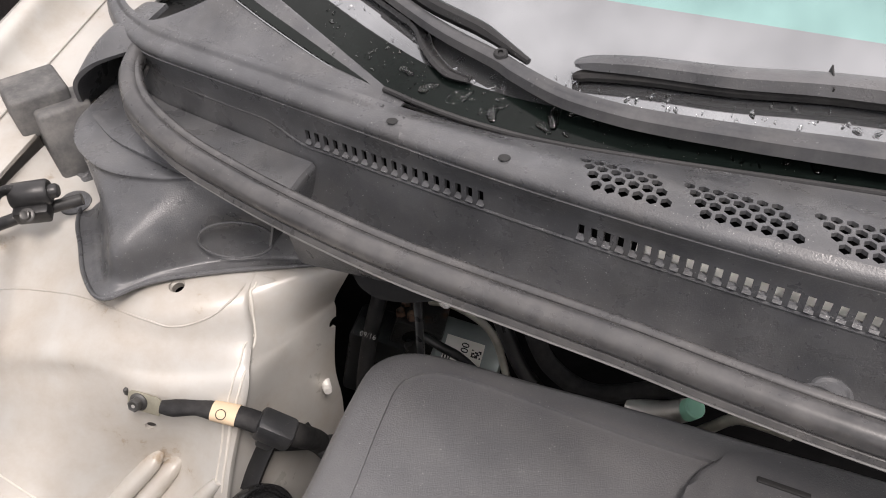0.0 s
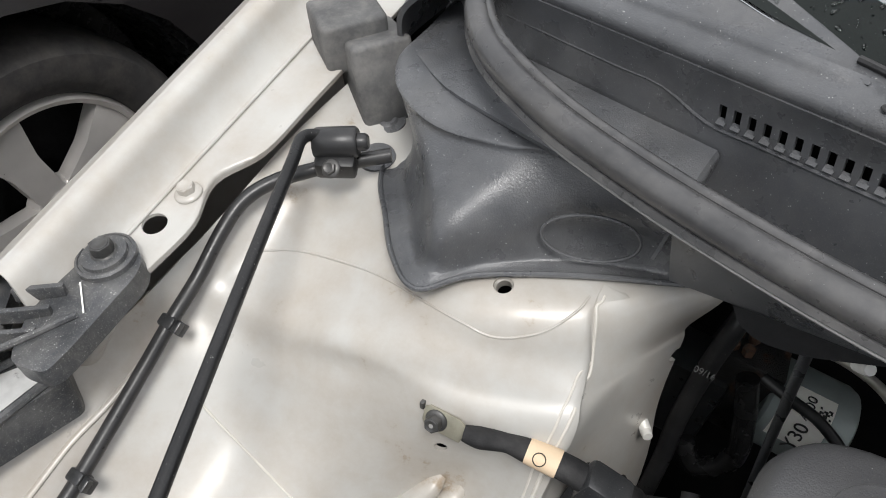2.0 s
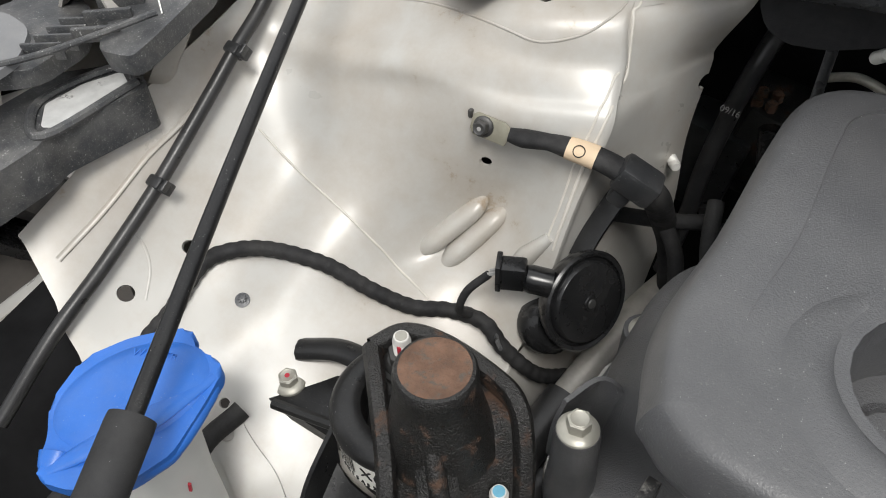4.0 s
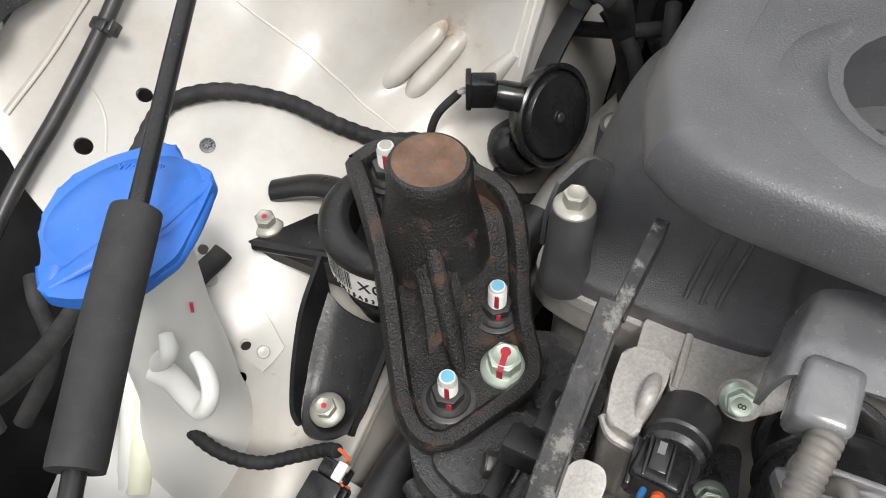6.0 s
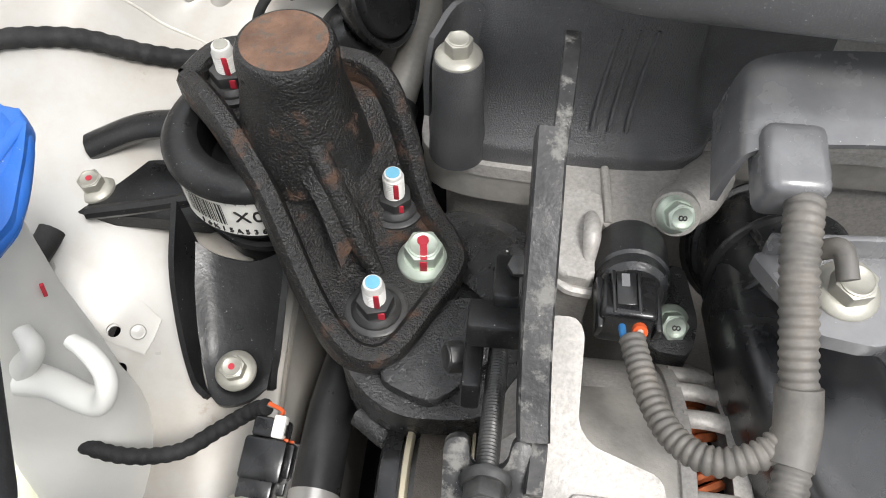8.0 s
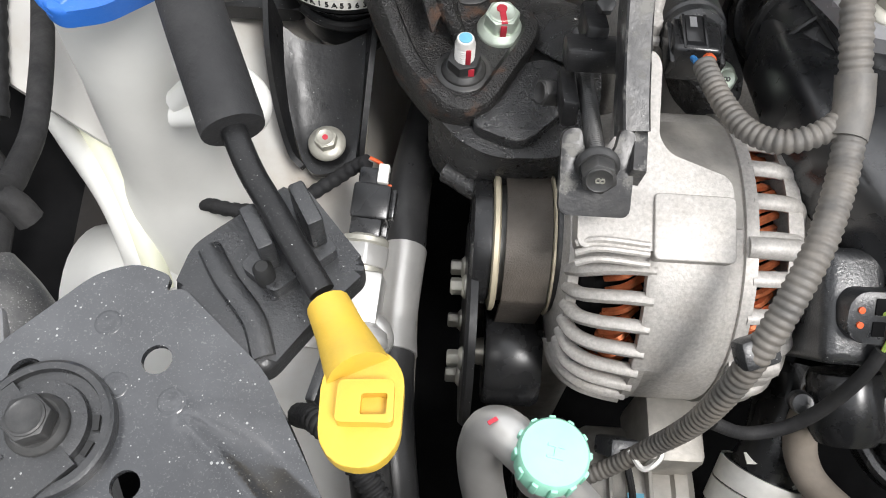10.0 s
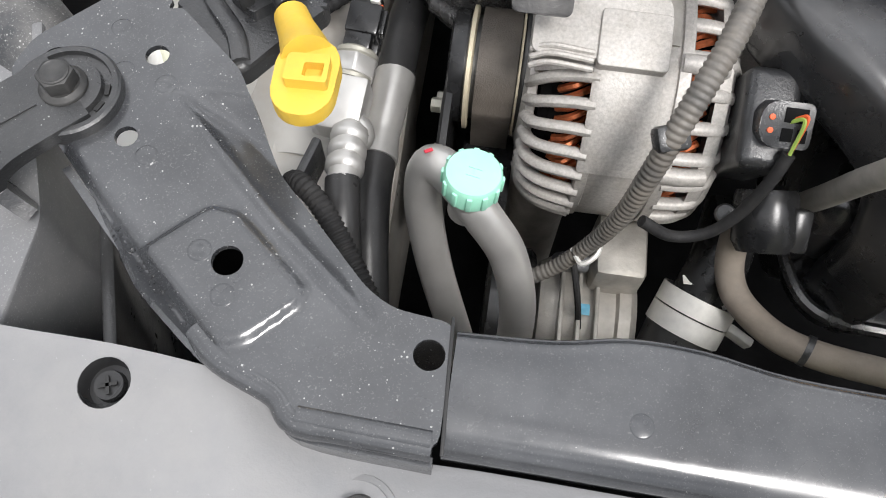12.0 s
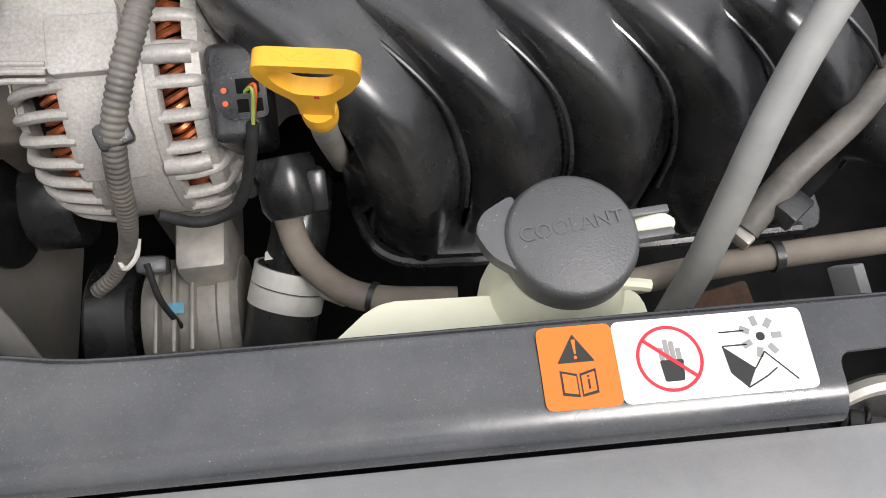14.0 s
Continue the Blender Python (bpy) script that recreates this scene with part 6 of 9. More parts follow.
# ---- headlamp arm and housing ----
def headlamp():
    hl = thing("headlamp", (-0.3, -0.25, 0.55), "black plastic headlamp housing, dusty on top", "headlamp")
    main = [(-0.345, -0.235), (-0.258, -0.24), (-0.2515, -0.2205), (-0.24, -0.2185), (-0.214, -0.2215), (-0.198, -0.25), (-0.1795, -0.292), (-0.178, -0.36), (-0.4, -0.36)]
    bm = prism(rounded(main, 0.004, 3), 0.6, 0.727, None, 0.004, 3, "top")
    part("housing", bm, HOUSING, hl)
    part("top_ridge", sweep([(-0.231, -0.222, 0.7268), (-0.228, -0.262, 0.7272), (-0.229, -0.32, 0.7268), (-0.231, -0.358, 0.7265)], 0.0028, 10, 6, flat=0.5), HOUSING, hl)
    part("adjuster_tube", sweep([(-0.208, -0.216, 0.712), (-0.219, -0.204, 0.719), (-0.2285, -0.195, 0.7235)], [0.0205, 0.0205, 0.0195], 28, 5), LAMPBLACK, hl)
    part("tab", box((0.005, 0.014, 0.018), pose(-0.205, -0.214, 0.728, 0, 0, 20), 0.0015), HOUSING, hl)
    cor = thing("headlamp_bumper", (-0.245, -0.292, 0.727), "round rubber stop with concentric grooves on the headlamp", "bumper stop")
    part("block", prism(rounded([(-0.27, -0.275), (-0.241, -0.276), (-0.2295, -0.285), (-0.2335, -0.3), (-0.247, -0.309), (-0.27, -0.309)], 0.004), 0.7265, 0.739, None, 0.0025, 3, "top"), CLIPBLACK, cor)
    for k in range(7):
        r = 0.0035 + 0.0026 * k
        part("groove_ring", lathe([(r - 0.0008, 0.0), (r - 0.0006, 0.0009), (r + 0.0006, 0.0009), (r + 0.0008, 0.0)], (-0.2545, -0.2935, 0.739), (0, 0, 1), 36), CLIPBLACK, cor)
    arm = thing("headlamp_clip", (-0.19, -0.265, 0.7), "grey-black plastic headlamp arm bolted to the bracket", "bracket")
    flat = [(-0.0165, -1), (-0.0165, 1), (0.0165, 1), (0.0165, -1)]
    part("strap", sweep([(-0.172, -0.247, 0.7505), (-0.185, -0.261, 0.7505), (-0.1945, -0.2715, 0.7495), (-0.2, -0.2775, 0.744), (-0.2, -0.28, 0.735), (-0.194, -0.2825, 0.726), (-0.188, -0.2845, 0.72)], 1.0, 4, 6, up=(0, 0, 1), section=[(u, v * 0.003) for u, v in flat]), CLIPBLACK, arm)
    part("boss", lathe([(0.0205, 0), (0.0205, 0.006), (0.0195, 0.0068), (0.0175, 0.0068), (0.017, 0.005), (0.014, 0.005), (0.0135, 0.0075), (0.0115, 0.008), (0, 0.008)], (-0.173, -0.248, 0.7455), (0, 0, 1), 40), CLIPBLACK, arm)
    for k in range(7):
        a = radians(200 + 28 * k)
        part("boss_slot", box((0.0045, 0.0018, 0.001), pose(-0.173 + 0.0155 * math.cos(a), -0.248 + 0.0155 * math.sin(a), 0.7512, 0, 0, math.degrees(a) + 90)), INK, arm)
    part("rib", box((0.001, 0.033, 0.0012), pose(-0.192, -0.269, 0.7535, 0, 0, -45)), CLIPBLACK, arm)
    part("arm_bolt", hexhead((-0.173, -0.248, 0.7535), (0, 0, 1), 0.0125, 0.007, 0.0092, 0.0018, 22), DARKBOLT, arm, "dark hexagon bolt")
    arm.location += V((0.002, -0.003, 0.004))
    plug = thing("headlamp_plug", (-0.28, -0.21, 0.7), "black headlamp connector with red and yellow wires", "connector")
    part("body", box((0.034, 0.03, 0.035), pose(-0.287, -0.217, 0.722, 0, 0, 12), 0.003), CLIPBLACK, plug)
    part("latch", box((0.012, 0.016, 0.005), pose(-0.29, -0.205, 0.742, 10, 0, 12), 0.001), CLIPBLACK, plug)
    for k, (mt, dx) in enumerate(((REDMARK, 0.0), (YELLOW, 0.004), (WIREWHITE, 0.0075), (REDMARK, -0.003))):
        part("wire", sweep([(-0.291 + dx, -0.199, 0.736), (-0.2895 + dx * 0.9, -0.191, 0.742), (-0.285 + dx * 0.5, -0.182, 0.742)], 0.0014, 8), mt, plug)
    loom = thing("headlamp_loom", (-0.26, -0.15, 0.6), "black cloth-taped wiring loom to the headlamp", "cable")
    part("loom", sweep([(-0.286, -0.183, 0.742), (-0.275, -0.168, 0.733), (-0.258, -0.153, 0.722), (-0.247, -0.145, 0.712), (-0.243, -0.138, 0.7), (-0.247, -0.12, 0.69), (-0.25, -0.095, 0.685), (-0.262, -0.05, 0.68), (-0.28, 0.0, 0.672)], 0.0058, 12), TAPE, loom)
    part("stub", sweep([(-0.246, -0.143, 0.706), (-0.238, -0.145, 0.698), (-0.234, -0.148, 0.69)], 0.0062, 10), TAPE, loom)
    lower = thing("corner_loom", (-0.3, -0.1, 0.5), "black taped wiring behind the headlamp", "cable")
    part("loom", sweep([(-0.335, -0.05, 0.64), (-0.325, -0.06, 0.635), (-0.305, -0.08, 0.61), (-0.31, -0.12, 0.58)], 0.006, 10), TAPE, lower)
    part("loom", sweep([(-0.235, 0.02, 0.64), (-0.24, -0.02, 0.63), (-0.215, -0.07, 0.59), (-0.2, -0.11, 0.54)], 0.007, 10), TAPE, lower)
    side = thing("radiator_side_shield", (-0.15, -0.33, 0.5), "black plastic shield beside the radiator", "plastic cover")
    part("panel", box((0.006, 0.09, 0.2), pose(-0.165, -0.32, 0.6, 0, 6, 20), 0.002), CLIPBLACK, side)
    part("edge", box((0.018, 0.006, 0.2), pose(-0.15, -0.29, 0.6, 0, 0, 20), 0.002), TAPE, side)
    part("backing", box((0.1, 0.005, 0.22), pose(-0.33, -0.18, 0.58, 0, 0, 15), 0.002), CLIPBLACK, side)


headlamp()


# ---- prop rod and its clip ----
def prop_rod():
    rod = thing("hood_prop_rod", (-0.2, 0.0, 0.75), "black hood prop rod with foam grip and yellow plastic end", "prop rod")
    part("rod", sweep([(-0.094, -0.208, 0.7655), (-0.111, -0.184, 0.7705), (-0.1285, -0.1555, 0.7765), (-0.168, -0.066, 0.7985), (-0.22, 0.05, 0.825), (-0.285, 0.2, 0.858), (-0.316, 0.274, 0.874), (-0.325, 0.296, 0.879), (-0.322, 0.308, 0.876), (-0.312, 0.312, 0.872)], 0.0043, 14, 8), STEEL_BLACK, rod)
    part("foam_grip", sweep([(-0.1285, -0.1555, 0.7765), (-0.129, -0.1543, 0.7768), (-0.1485, -0.112, 0.7872), (-0.1675, -0.0672, 0.7982), (-0.168, -0.066, 0.7985)], [0.0095, 0.0108, 0.0108, 0.0108, 0.0098], 22, 4), FOAM, rod, "black foam grip sleeve")
    hd = part("handle", sweep([(-0.0915, -0.212, 0.765), (-0.087, -0.2205, 0.767), (-0.0825, -0.229, 0.7695), (-0.079, -0.236, 0.772)], [0.0068, 0.0074, 0.0088, 0.0098], 16, 6), YELLOW, rod, "yellow plastic end")
    pad = rounded([(-0.0895, -0.236), (-0.083, -0.2285), (-0.072, -0.2285), (-0.0665, -0.235), (-0.0665, -0.2545), (-0.0725, -0.2615), (-0.0825, -0.2615), (-0.0885, -0.2555)], 0.005, 4)
    part("paddle", prism(pad, 0.767, 0.7745, None, 0.0025, 3), YELLOW, hd)
    boss = part("paddle_boss", prism(rounded([(-0.084, -0.2395), (-0.069, -0.2385), (-0.0685, -0.2505), (-0.084, -0.251)], 0.0015), 0.7745, 0.7795, None, 0.001), YELLOW, hd)
    slot = prism(rounded([(-0.0775, -0.243), (-0.0705, -0.2425), (-0.0705, -0.2483), (-0.0775, -0.2488)], 0.0008), 0.7755, 0.79)
    bmesh.ops.translate(slot, vec=-ORIGIN[boss.name], verts=slot.verts)
    cut_with(boss, slot)
    clip = thing("prop_rod_clip", (-0.115, -0.195, 0.73), "black moulded plastic clip bracket for the prop rod", "bracket")
    out = rounded([(-0.1455, -0.203), (-0.142, -0.186), (-0.135, -0.179), (-0.113, -0.159), (-0.107, -0.161), (-0.084, -0.188), (-0.084, -0.193), (-0.098, -0.21), (-0.11, -0.228), (-0.118, -0.2295), (-0.131, -0.217)], 0.004, 4)
    base = prism(out, 0.739, 0.749, None, 0.003, 3, "top")
    pl = part("base", base, CLIPBLACK, clip)
    cut(pl, [((-0.133, -0.2125, 0.745), (0, 0, 1), 0.0025, 0.03)])
    part("ridge", sweep([(-0.136, -0.187, 0.7495), (-0.128, -0.199, 0.751), (-0.117, -0.212, 0.7505), (-0.112, -0.224, 0.749)], 0.004, 10, 6, flat=0.7), CLIPBLACK, clip)
    part("platform", prism(rounded([(-0.1235, -0.195), (-0.107, -0.17), (-0.0925, -0.187), (-0.111, -0.204)], 0.002), 0.748, 0.7545, None, 0.001), CLIPBLACK, clip)
    for (x, y), a in (((-0.1165, -0.1885), -59), ((-0.1025, -0.179), -59)):
        part("jaw", box((0.017, 0.0055, 0.016), pose(x, y, 0.762, 0, 0, a), 0.0012), CLIPBLACK, clip)
    part("peg", lathe([(0, 0), (0.0033, 0), (0.0033, 0.008), (0.002, 0.01), (0, 0.01)], (-0.1145, -0.1985, 0.752), (0, 0, 1), 14), INK, clip)


prop_rod()


# ---- washer filler ----
def washer():
    wf = thing("washer_filler", (-0.215, -0.055, 0.4), "milky plastic washer filler neck with blue lid", "washer tank")
    part("neck", sweep([(-0.218, -0.1, 0.45), (-0.216, -0.075, 0.53), (-0.2145, -0.058, 0.6), (-0.2135, -0.052, 0.68), (-0.209, -0.051, 0.74), (-0.2055, -0.051, 0.757)], [0.06, 0.046, 0.031, 0.0275, 0.0285, 0.033], 32, 8), WASHER, wf)
    part("tank_shoulder", loft([[(-0.3, -0.02, 0.46), (-0.29, -0.07, 0.535), (-0.285, -0.12, 0.555), (-0.28, -0.19, 0.52)], [(-0.25, -0.02, 0.46), (-0.25, -0.07, 0.545), (-0.25, -0.12, 0.57), (-0.25, -0.19, 0.53)], [(-0.2, -0.03, 0.45), (-0.2, -0.07, 0.53), (-0.2, -0.12, 0.55), (-0.2, -0.19, 0.51)], [(-0.15, -0.04, 0.4), (-0.155, -0.08, 0.46), (-0.155, -0.12, 0.48), (-0.15, -0.19, 0.45)]], 5, 5, 0.003), WASHER, wf)
    part("level_mark", box((0.0016, 0.0012, 0.008), pose(-0.1820, -0.0524, 0.7050, 0, 10, 30)), REDMARK, wf, "small red mark")
    lid = [(-0.2045, -0.005), (-0.198, -0.006), (-0.1965, -0.0135), (-0.1905, -0.0125), (-0.1795, -0.0093), (-0.172, -0.014), (-0.167, -0.031), (-0.161, -0.0585), (-0.1675, -0.08), (-0.1865, -0.0965), (-0.202, -0.1015), (-0.209, -0.0975), (-0.215, -0.086), (-0.23, -0.073), (-0.2365, -0.0475), (-0.226, -0.0265), (-0.212, -0.0105)]
    m = Matrix.Translation((-0.2035, -0.05, 0.7665)) @ Matrix.Rotation(radians(4), 4, "X") @ Matrix.Rotation(radians(4), 4, "Y") @ Matrix.Translation((0.2, 0.05, 0))
    cap = part("lid", prism(rounded(lid, 0.005, 3), -0.007, 0.002, m, 0.0035, 4, "top"), BLUE, wf, "blue plastic flip lid")
    part("lid_rim", sweep([m @ V((x, y, -0.004)) for x, y in ((-0.202, -0.095), (-0.213, -0.083), (-0.227, -0.069), (-0.232, -0.047), (-0.214, -0.018), (-0.2, -0.016), (-0.178, -0.018), (-0.17, -0.034), (-0.166, -0.058), (-0.173, -0.077), (-0.19, -0.091), (-0.202, -0.095))], 0.005, 10, 5), BLUE, cap)
    dome = lathe([(0.031, 0.0012), (0.028, 0.004), (0.02, 0.0066), (0.01, 0.0078), (0, 0.008)], n=40)
    bmesh.ops.transform(dome, matrix=m @ pose(-0.2, -0.047, 0, 0, 0, 62) @ Matrix.Diagonal((1.25, 0.88, 1, 1)), verts=dome.verts)
    part("lid_crown", dome, BLUE, cap)
    part("lid_ridge", sweep([m @ V(p) for p in ((-0.203, -0.096, 0.001), (-0.19, -0.07, 0.0042), (-0.18, -0.048, 0.005), (-0.174, -0.018, 0.001))], [0.003, 0.007, 0.007, 0.003], 12, 6, flat=0.45), BLUE, cap)
    part("finger_tab", sweep([m @ V((-0.208, -0.088, 0.0)), m @ V((-0.205, -0.094, -0.001)), m @ V((-0.203, -0.0985, -0.003))], [0.008, 0.006, 0.003], 12, 4, flat=0.6), BLUE, cap)
    for t, p in (("WASHER", (-0.2, -0.033)), ("ONLY", (-0.2, -0.043))):
        part("embossing", words(t, 0.0058, m @ pose(p[0] - 0.004, p[1] + 0.006, 0.0066, 0, 0, 25)), BLUE, cap)

    hp = thing("washer_pipe", (-0.28, -0.04, 0.55), "two cream plastic pipes beside the washer neck", "pipe")
    for dx in (0.0, 0.019):
        part("pipe", sweep([(-0.345 + dx, 0.03, 0.602), (-0.318 + dx, 0.0, 0.6), (-0.284 + dx * 0.9, -0.04, 0.597), (-0.252 + dx * 0.5, -0.078, 0.585), (-0.23 + dx * 0.4, -0.12, 0.56)], 0.0078, 14), COOLPLAST if dx else WASHER, hp)
    hook = [[(-0.187, -0.083, 0.684), (-0.172, -0.086, 0.688), (-0.158, -0.091, 0.69), (-0.147, -0.094, 0.694), (-0.142, -0.092, 0.702), (-0.143, -0.087, 0.708), (-0.15, -0.081, 0.711), (-0.158, -0.077, 0.711)], [(-0.186, -0.08, 0.69), (-0.178, -0.08, 0.7), (-0.176, -0.078, 0.706), (-0.181, -0.073, 0.709)]]
    part("hook", sweep(hook[0], [0.008, 0.0066, 0.0062, 0.006, 0.0055, 0.0052, 0.005, 0.0042], 14, 6, flat=0.75), WASHER, wf, "milky plastic hose hook")
    part("hook", sweep(hook[1], [0.007, 0.006, 0.0055, 0.0045], 14, 6, flat=0.75), WASHER, wf, "milky plastic hose hook")


washer()


# ---- coolant tank ----
def coolant():
    ct = thing("coolant_tank", (0.25, -0.28, 0.5), "yellowed plastic coolant tank with dark round cap", "coolant tank")
    part("tank", prism(rounded([(0.16, -0.318), (0.2, -0.286), (0.254, -0.289), (0.322, -0.293), (0.325, -0.32), (0.2, -0.328)], 0.008), 0.5, 0.672, None, 0.006, 3), COOLPLAST, ct)
    part("filler", sweep([(0.284, -0.289, 0.655), (0.284, -0.285, 0.68), (0.284, -0.281, 0.7)], [0.036, 0.03, 0.025], 28, 4), COOLPLAST, ct)
    cap = part("cap", lathe([(0.025, 0.692), (0.0275, 0.693), (0.0293, 0.699), (0.0293, 0.709), (0.028, 0.7125), (0.026, 0.714), (0, 0.7145)], (0.2855, -0.28, 0), (0, 0, 1), 48), COVER, ct, "dark grey round cap")
    part("cap_lobe", prism(rounded([(0.2445, -0.273), (0.249, -0.265), (0.264, -0.257), (0.264, -0.296), (0.25, -0.285)], 0.004), 0.702, 0.7105, None, 0.003, 3), COVER, cap)
    part("lettering", words("COOLANT", 0.0095, pose(0.2855, -0.277, 0.7144, 0, 0, 6)), COVER, cap, "raised lettering")
    for dy in (-0.0055, 0.0055):
        part("hinge_arm", box((0.02, 0.004, 0.006), pose(0.3215, -0.276 + dy, 0.705, 0, 0, 3), 0.001), COVER, cap)
    part("hinge_clip", sweep([(0.316, -0.276, 0.703), (0.327, -0.2755, 0.705), (0.331, -0.2755, 0.702)], 0.004, 10, 4), COOLPLAST, ct)
    part("spout", sweep([(0.305, -0.295, 0.688), (0.316, -0.297, 0.688), (0.322, -0.298, 0.687)], 0.003, 8, 4), COOLPLAST, ct)


coolant()


# ---- dipstick ----
def dipstick():
    dp = thing("oil_dipstick", (0.18, -0.2, 0.6), "orange-yellow oil dipstick handle on a metal tube", "dipstick")
    m = Matrix.Translation((0.183, -0.194, 0.6895)) @ Matrix.Rotation(radians(-9), 4, "Z") @ Matrix.Rotation(radians(10), 4, "X") @ Matrix.Diagonal((1, 0.8, 0.86, 1)) @ Matrix(((1, 0, 0, 0), (0, 0, -1, 0), (0, 1, 0, 0), (0, 0, 0, 1)))
    out = rounded([(-0.0235, 0.058), (-0.0215, 0.0685), (0.0215, 0.0685), (0.0235, 0.058), (0.018, 0.042), (0.0085, 0.028), (0.0075, 0.0), (-0.0075, 0.0), (-0.0085, 0.028), (-0.018, 0.042)], 0.006, 4)
    h = part("handle", prism(out, -0.0055, 0.0055, m, 0.0022, 3), OILYELLOW, dp)
    hole = prism(rounded([(-0.0165, 0.062), (0.0165, 0.062), (0.0155, 0.05), (0.0075, 0.037), (-0.0075, 0.037), (-0.0155, 0.05)], 0.005), -0.02, 0.02, m)
    bmesh.ops.translate(hole, vec=-ORIGIN[h.name], verts=hole.verts)
    cut_with(h, hole)
    part("lettering", words("ENG OIL", 0.0078, m @ pose(0, 0.0684, 0, -90, 0, 0)), OILYELLOW, h, "raised lettering")
    part("red_mark", box((0.0022, 0.003, 0.0006), m @ pose(0.002, 0.035, 0.0056), 0.0002), REDMARK, h, "red printed mark")
    part("collar", sweep([m @ V((0, 0.012, 0)), m @ V((0, 0.004, 0)), m @ V((0, -0.002, 0))], [0.0085, 0.009, 0.0085], 16, 4), OILYELLOW, dp)
    part("tube", sweep([(0.183, -0.193, 0.694), (0.1825, -0.186, 0.67), (0.1825, -0.178, 0.648), (0.1845, -0.163, 0.606), (0.1863, -0.147, 0.564)], 0.0072, 16), ALU_DARK, dp)
    # same tube carried on in void black, so its colour fades it into shade
    part("shaded_end", sweep([(0.1862, -0.148, 0.567), (0.187, -0.14, 0.545), (0.18, -0.12, 0.5)], 0.0066, 14), DARKVOID, dp, "lower end of the tube, coloured black for the shade")


dipstick()


# ---- warning sticker ----
def sticker():
    z = Z_BAR + 0.0012
    m = Matrix.Translation((0.301, -0.3475, z)) @ Matrix.Rotation(radians(-1.8), 4, "Z")
    st = thing("warning_sticker", (0.304, -0.3475, z), "white and orange fan warning sticker on the bar", "sticker")
    w, h = 0.0475, 0.0145
    part("white_field", prism(rounded([(-0.021, -h), (w, -h), (w, h), (-0.021, h)], 0.003), 0, 0.0003, m), LABEL, st)
    part("orange_field", prism(rounded([(-w, -h), (-0.0209, -h), (-0.0209, h), (-w, h)], 0.003), 0, 0.0003, m), ORANGE, st)
    tri = prism(rounded([(-0.0415, 0.0015), (-0.0285, 0.0015), (-0.035, 0.0115)], 0.0005), 0.0003, 0.0005, m)
    part("triangle", tri, INK, st)
    part("exclamation", merge(prism([(-0.0357, 0.0095), (-0.0343, 0.0095), (-0.0347, 0.0045), (-0.0353, 0.0045)], 0.0005, 0.0007, m), prism(circle(0.0006, 10, -0.035, 0.0032), 0.0005, 0.0007, m)), ORANGE, st)
    for s in (-1, 1):
        part("book_page", prism([(-0.035 + s * 0.0004, -0.0105), (-0.035 + s * 0.0062, -0.0095), (-0.035 + s * 0.0062, -0.001), (-0.035 + s * 0.0004, -0.0025)], 0.0003, 0.0005, m), INK, st)
        part("book_paper", prism([(-0.035 + s * 0.0009, -0.0095), (-0.035 + s * 0.0055, -0.0086), (-0.035 + s * 0.0055, -0.002), (-0.035 + s * 0.0009, -0.0033)], 0.0005, 0.0006, m), ORANGE, st)
    part("letter", words("i", 0.0075, m @ pose(-0.0318, -0.0057, 0.0007), 0.0001), INK, st)
    ring = [lathe([(0.0105, 0.0003), (0.0105, 0.0005), (0.0117, 0.0005), (0.0117, 0.0003)], m @ V((-0.0025, 0, 0)), (0, 0, 1), 40)]
    part("forbidden_ring", ring[0], REDPRINT, st)
    part("forbidden_bar", box((0.022, 0.0013, 0.0002), m @ pose(-0.0025, 0, 0.0006, 0, 0, -40)), REDPRINT, st)
    part("dark_symbol", merge(prism(rounded([(-0.0055, -0.008), (0.0012, -0.008), (0.0022, -0.0005), (-0.0062, -0.0005)], 0.0008), 0.0003, 0.0005, m)), INK, st)
    part("grey_symbol", merge(*[prism(rounded([(x, -0.0005), (x + 0.0017, -0.0005), (x + 0.0017, t), (x, t)], 0.0005), 0.0003, 0.0005, m) for x, t in ((-0.006, 0.004), (-0.004, 0.0068), (-0.002, 0.006), (0.0, 0.0035))]), GREYHOSE, st)
    hub = m @ V((0.031, 0.005, 0))
    part("fan_hub", lathe([(0, 0.0003), (0.0016, 0.0003), (0.0016, 0.0005), (0, 0.0005)], hub, (0, 0, 1), 14), INK, st)
    for k in range(7):
        a = radians(51 * k)
        part("fan_blade", box((0.0036, 0.0022, 0.0002), m @ pose(0.031 + 0.0058 * math.cos(a), 0.005 + 0.0058 * math.sin(a), 0.0004, 0, 0, 51 * k)), GREYHOSE, st)
    part("dark_wedge", prism([(0.0165, 0.0025), (0.0265, -0.006), (0.0225, -0.0125), (0.0175, -0.007)], 0.0003, 0.0005, m), INK, st)
    for p, q in (((0.0165, 0.0075), (0.0255, 0.0075)), ((0.0165, 0.0025), (0.0255, 0.0025)), ((0.0265, -0.006), (0.031, -0.0005)), ((0.031, -0.0005), (0.0405, -0.011)), ((0.0225, -0.0125), (0.03, -0.009)), ((0.03, -0.009), (0.034, -0.0065))):
        d = V(q) - V(p)
        c = (V(p) + V(q)) / 2
        part("print_line", box((d.length, 0.0005, 0.0002), m @ pose(c.x, c.y, 0.0004, 0, 0, math.degrees(math.atan2(d.y, d.x)))), INK, st)


sticker()


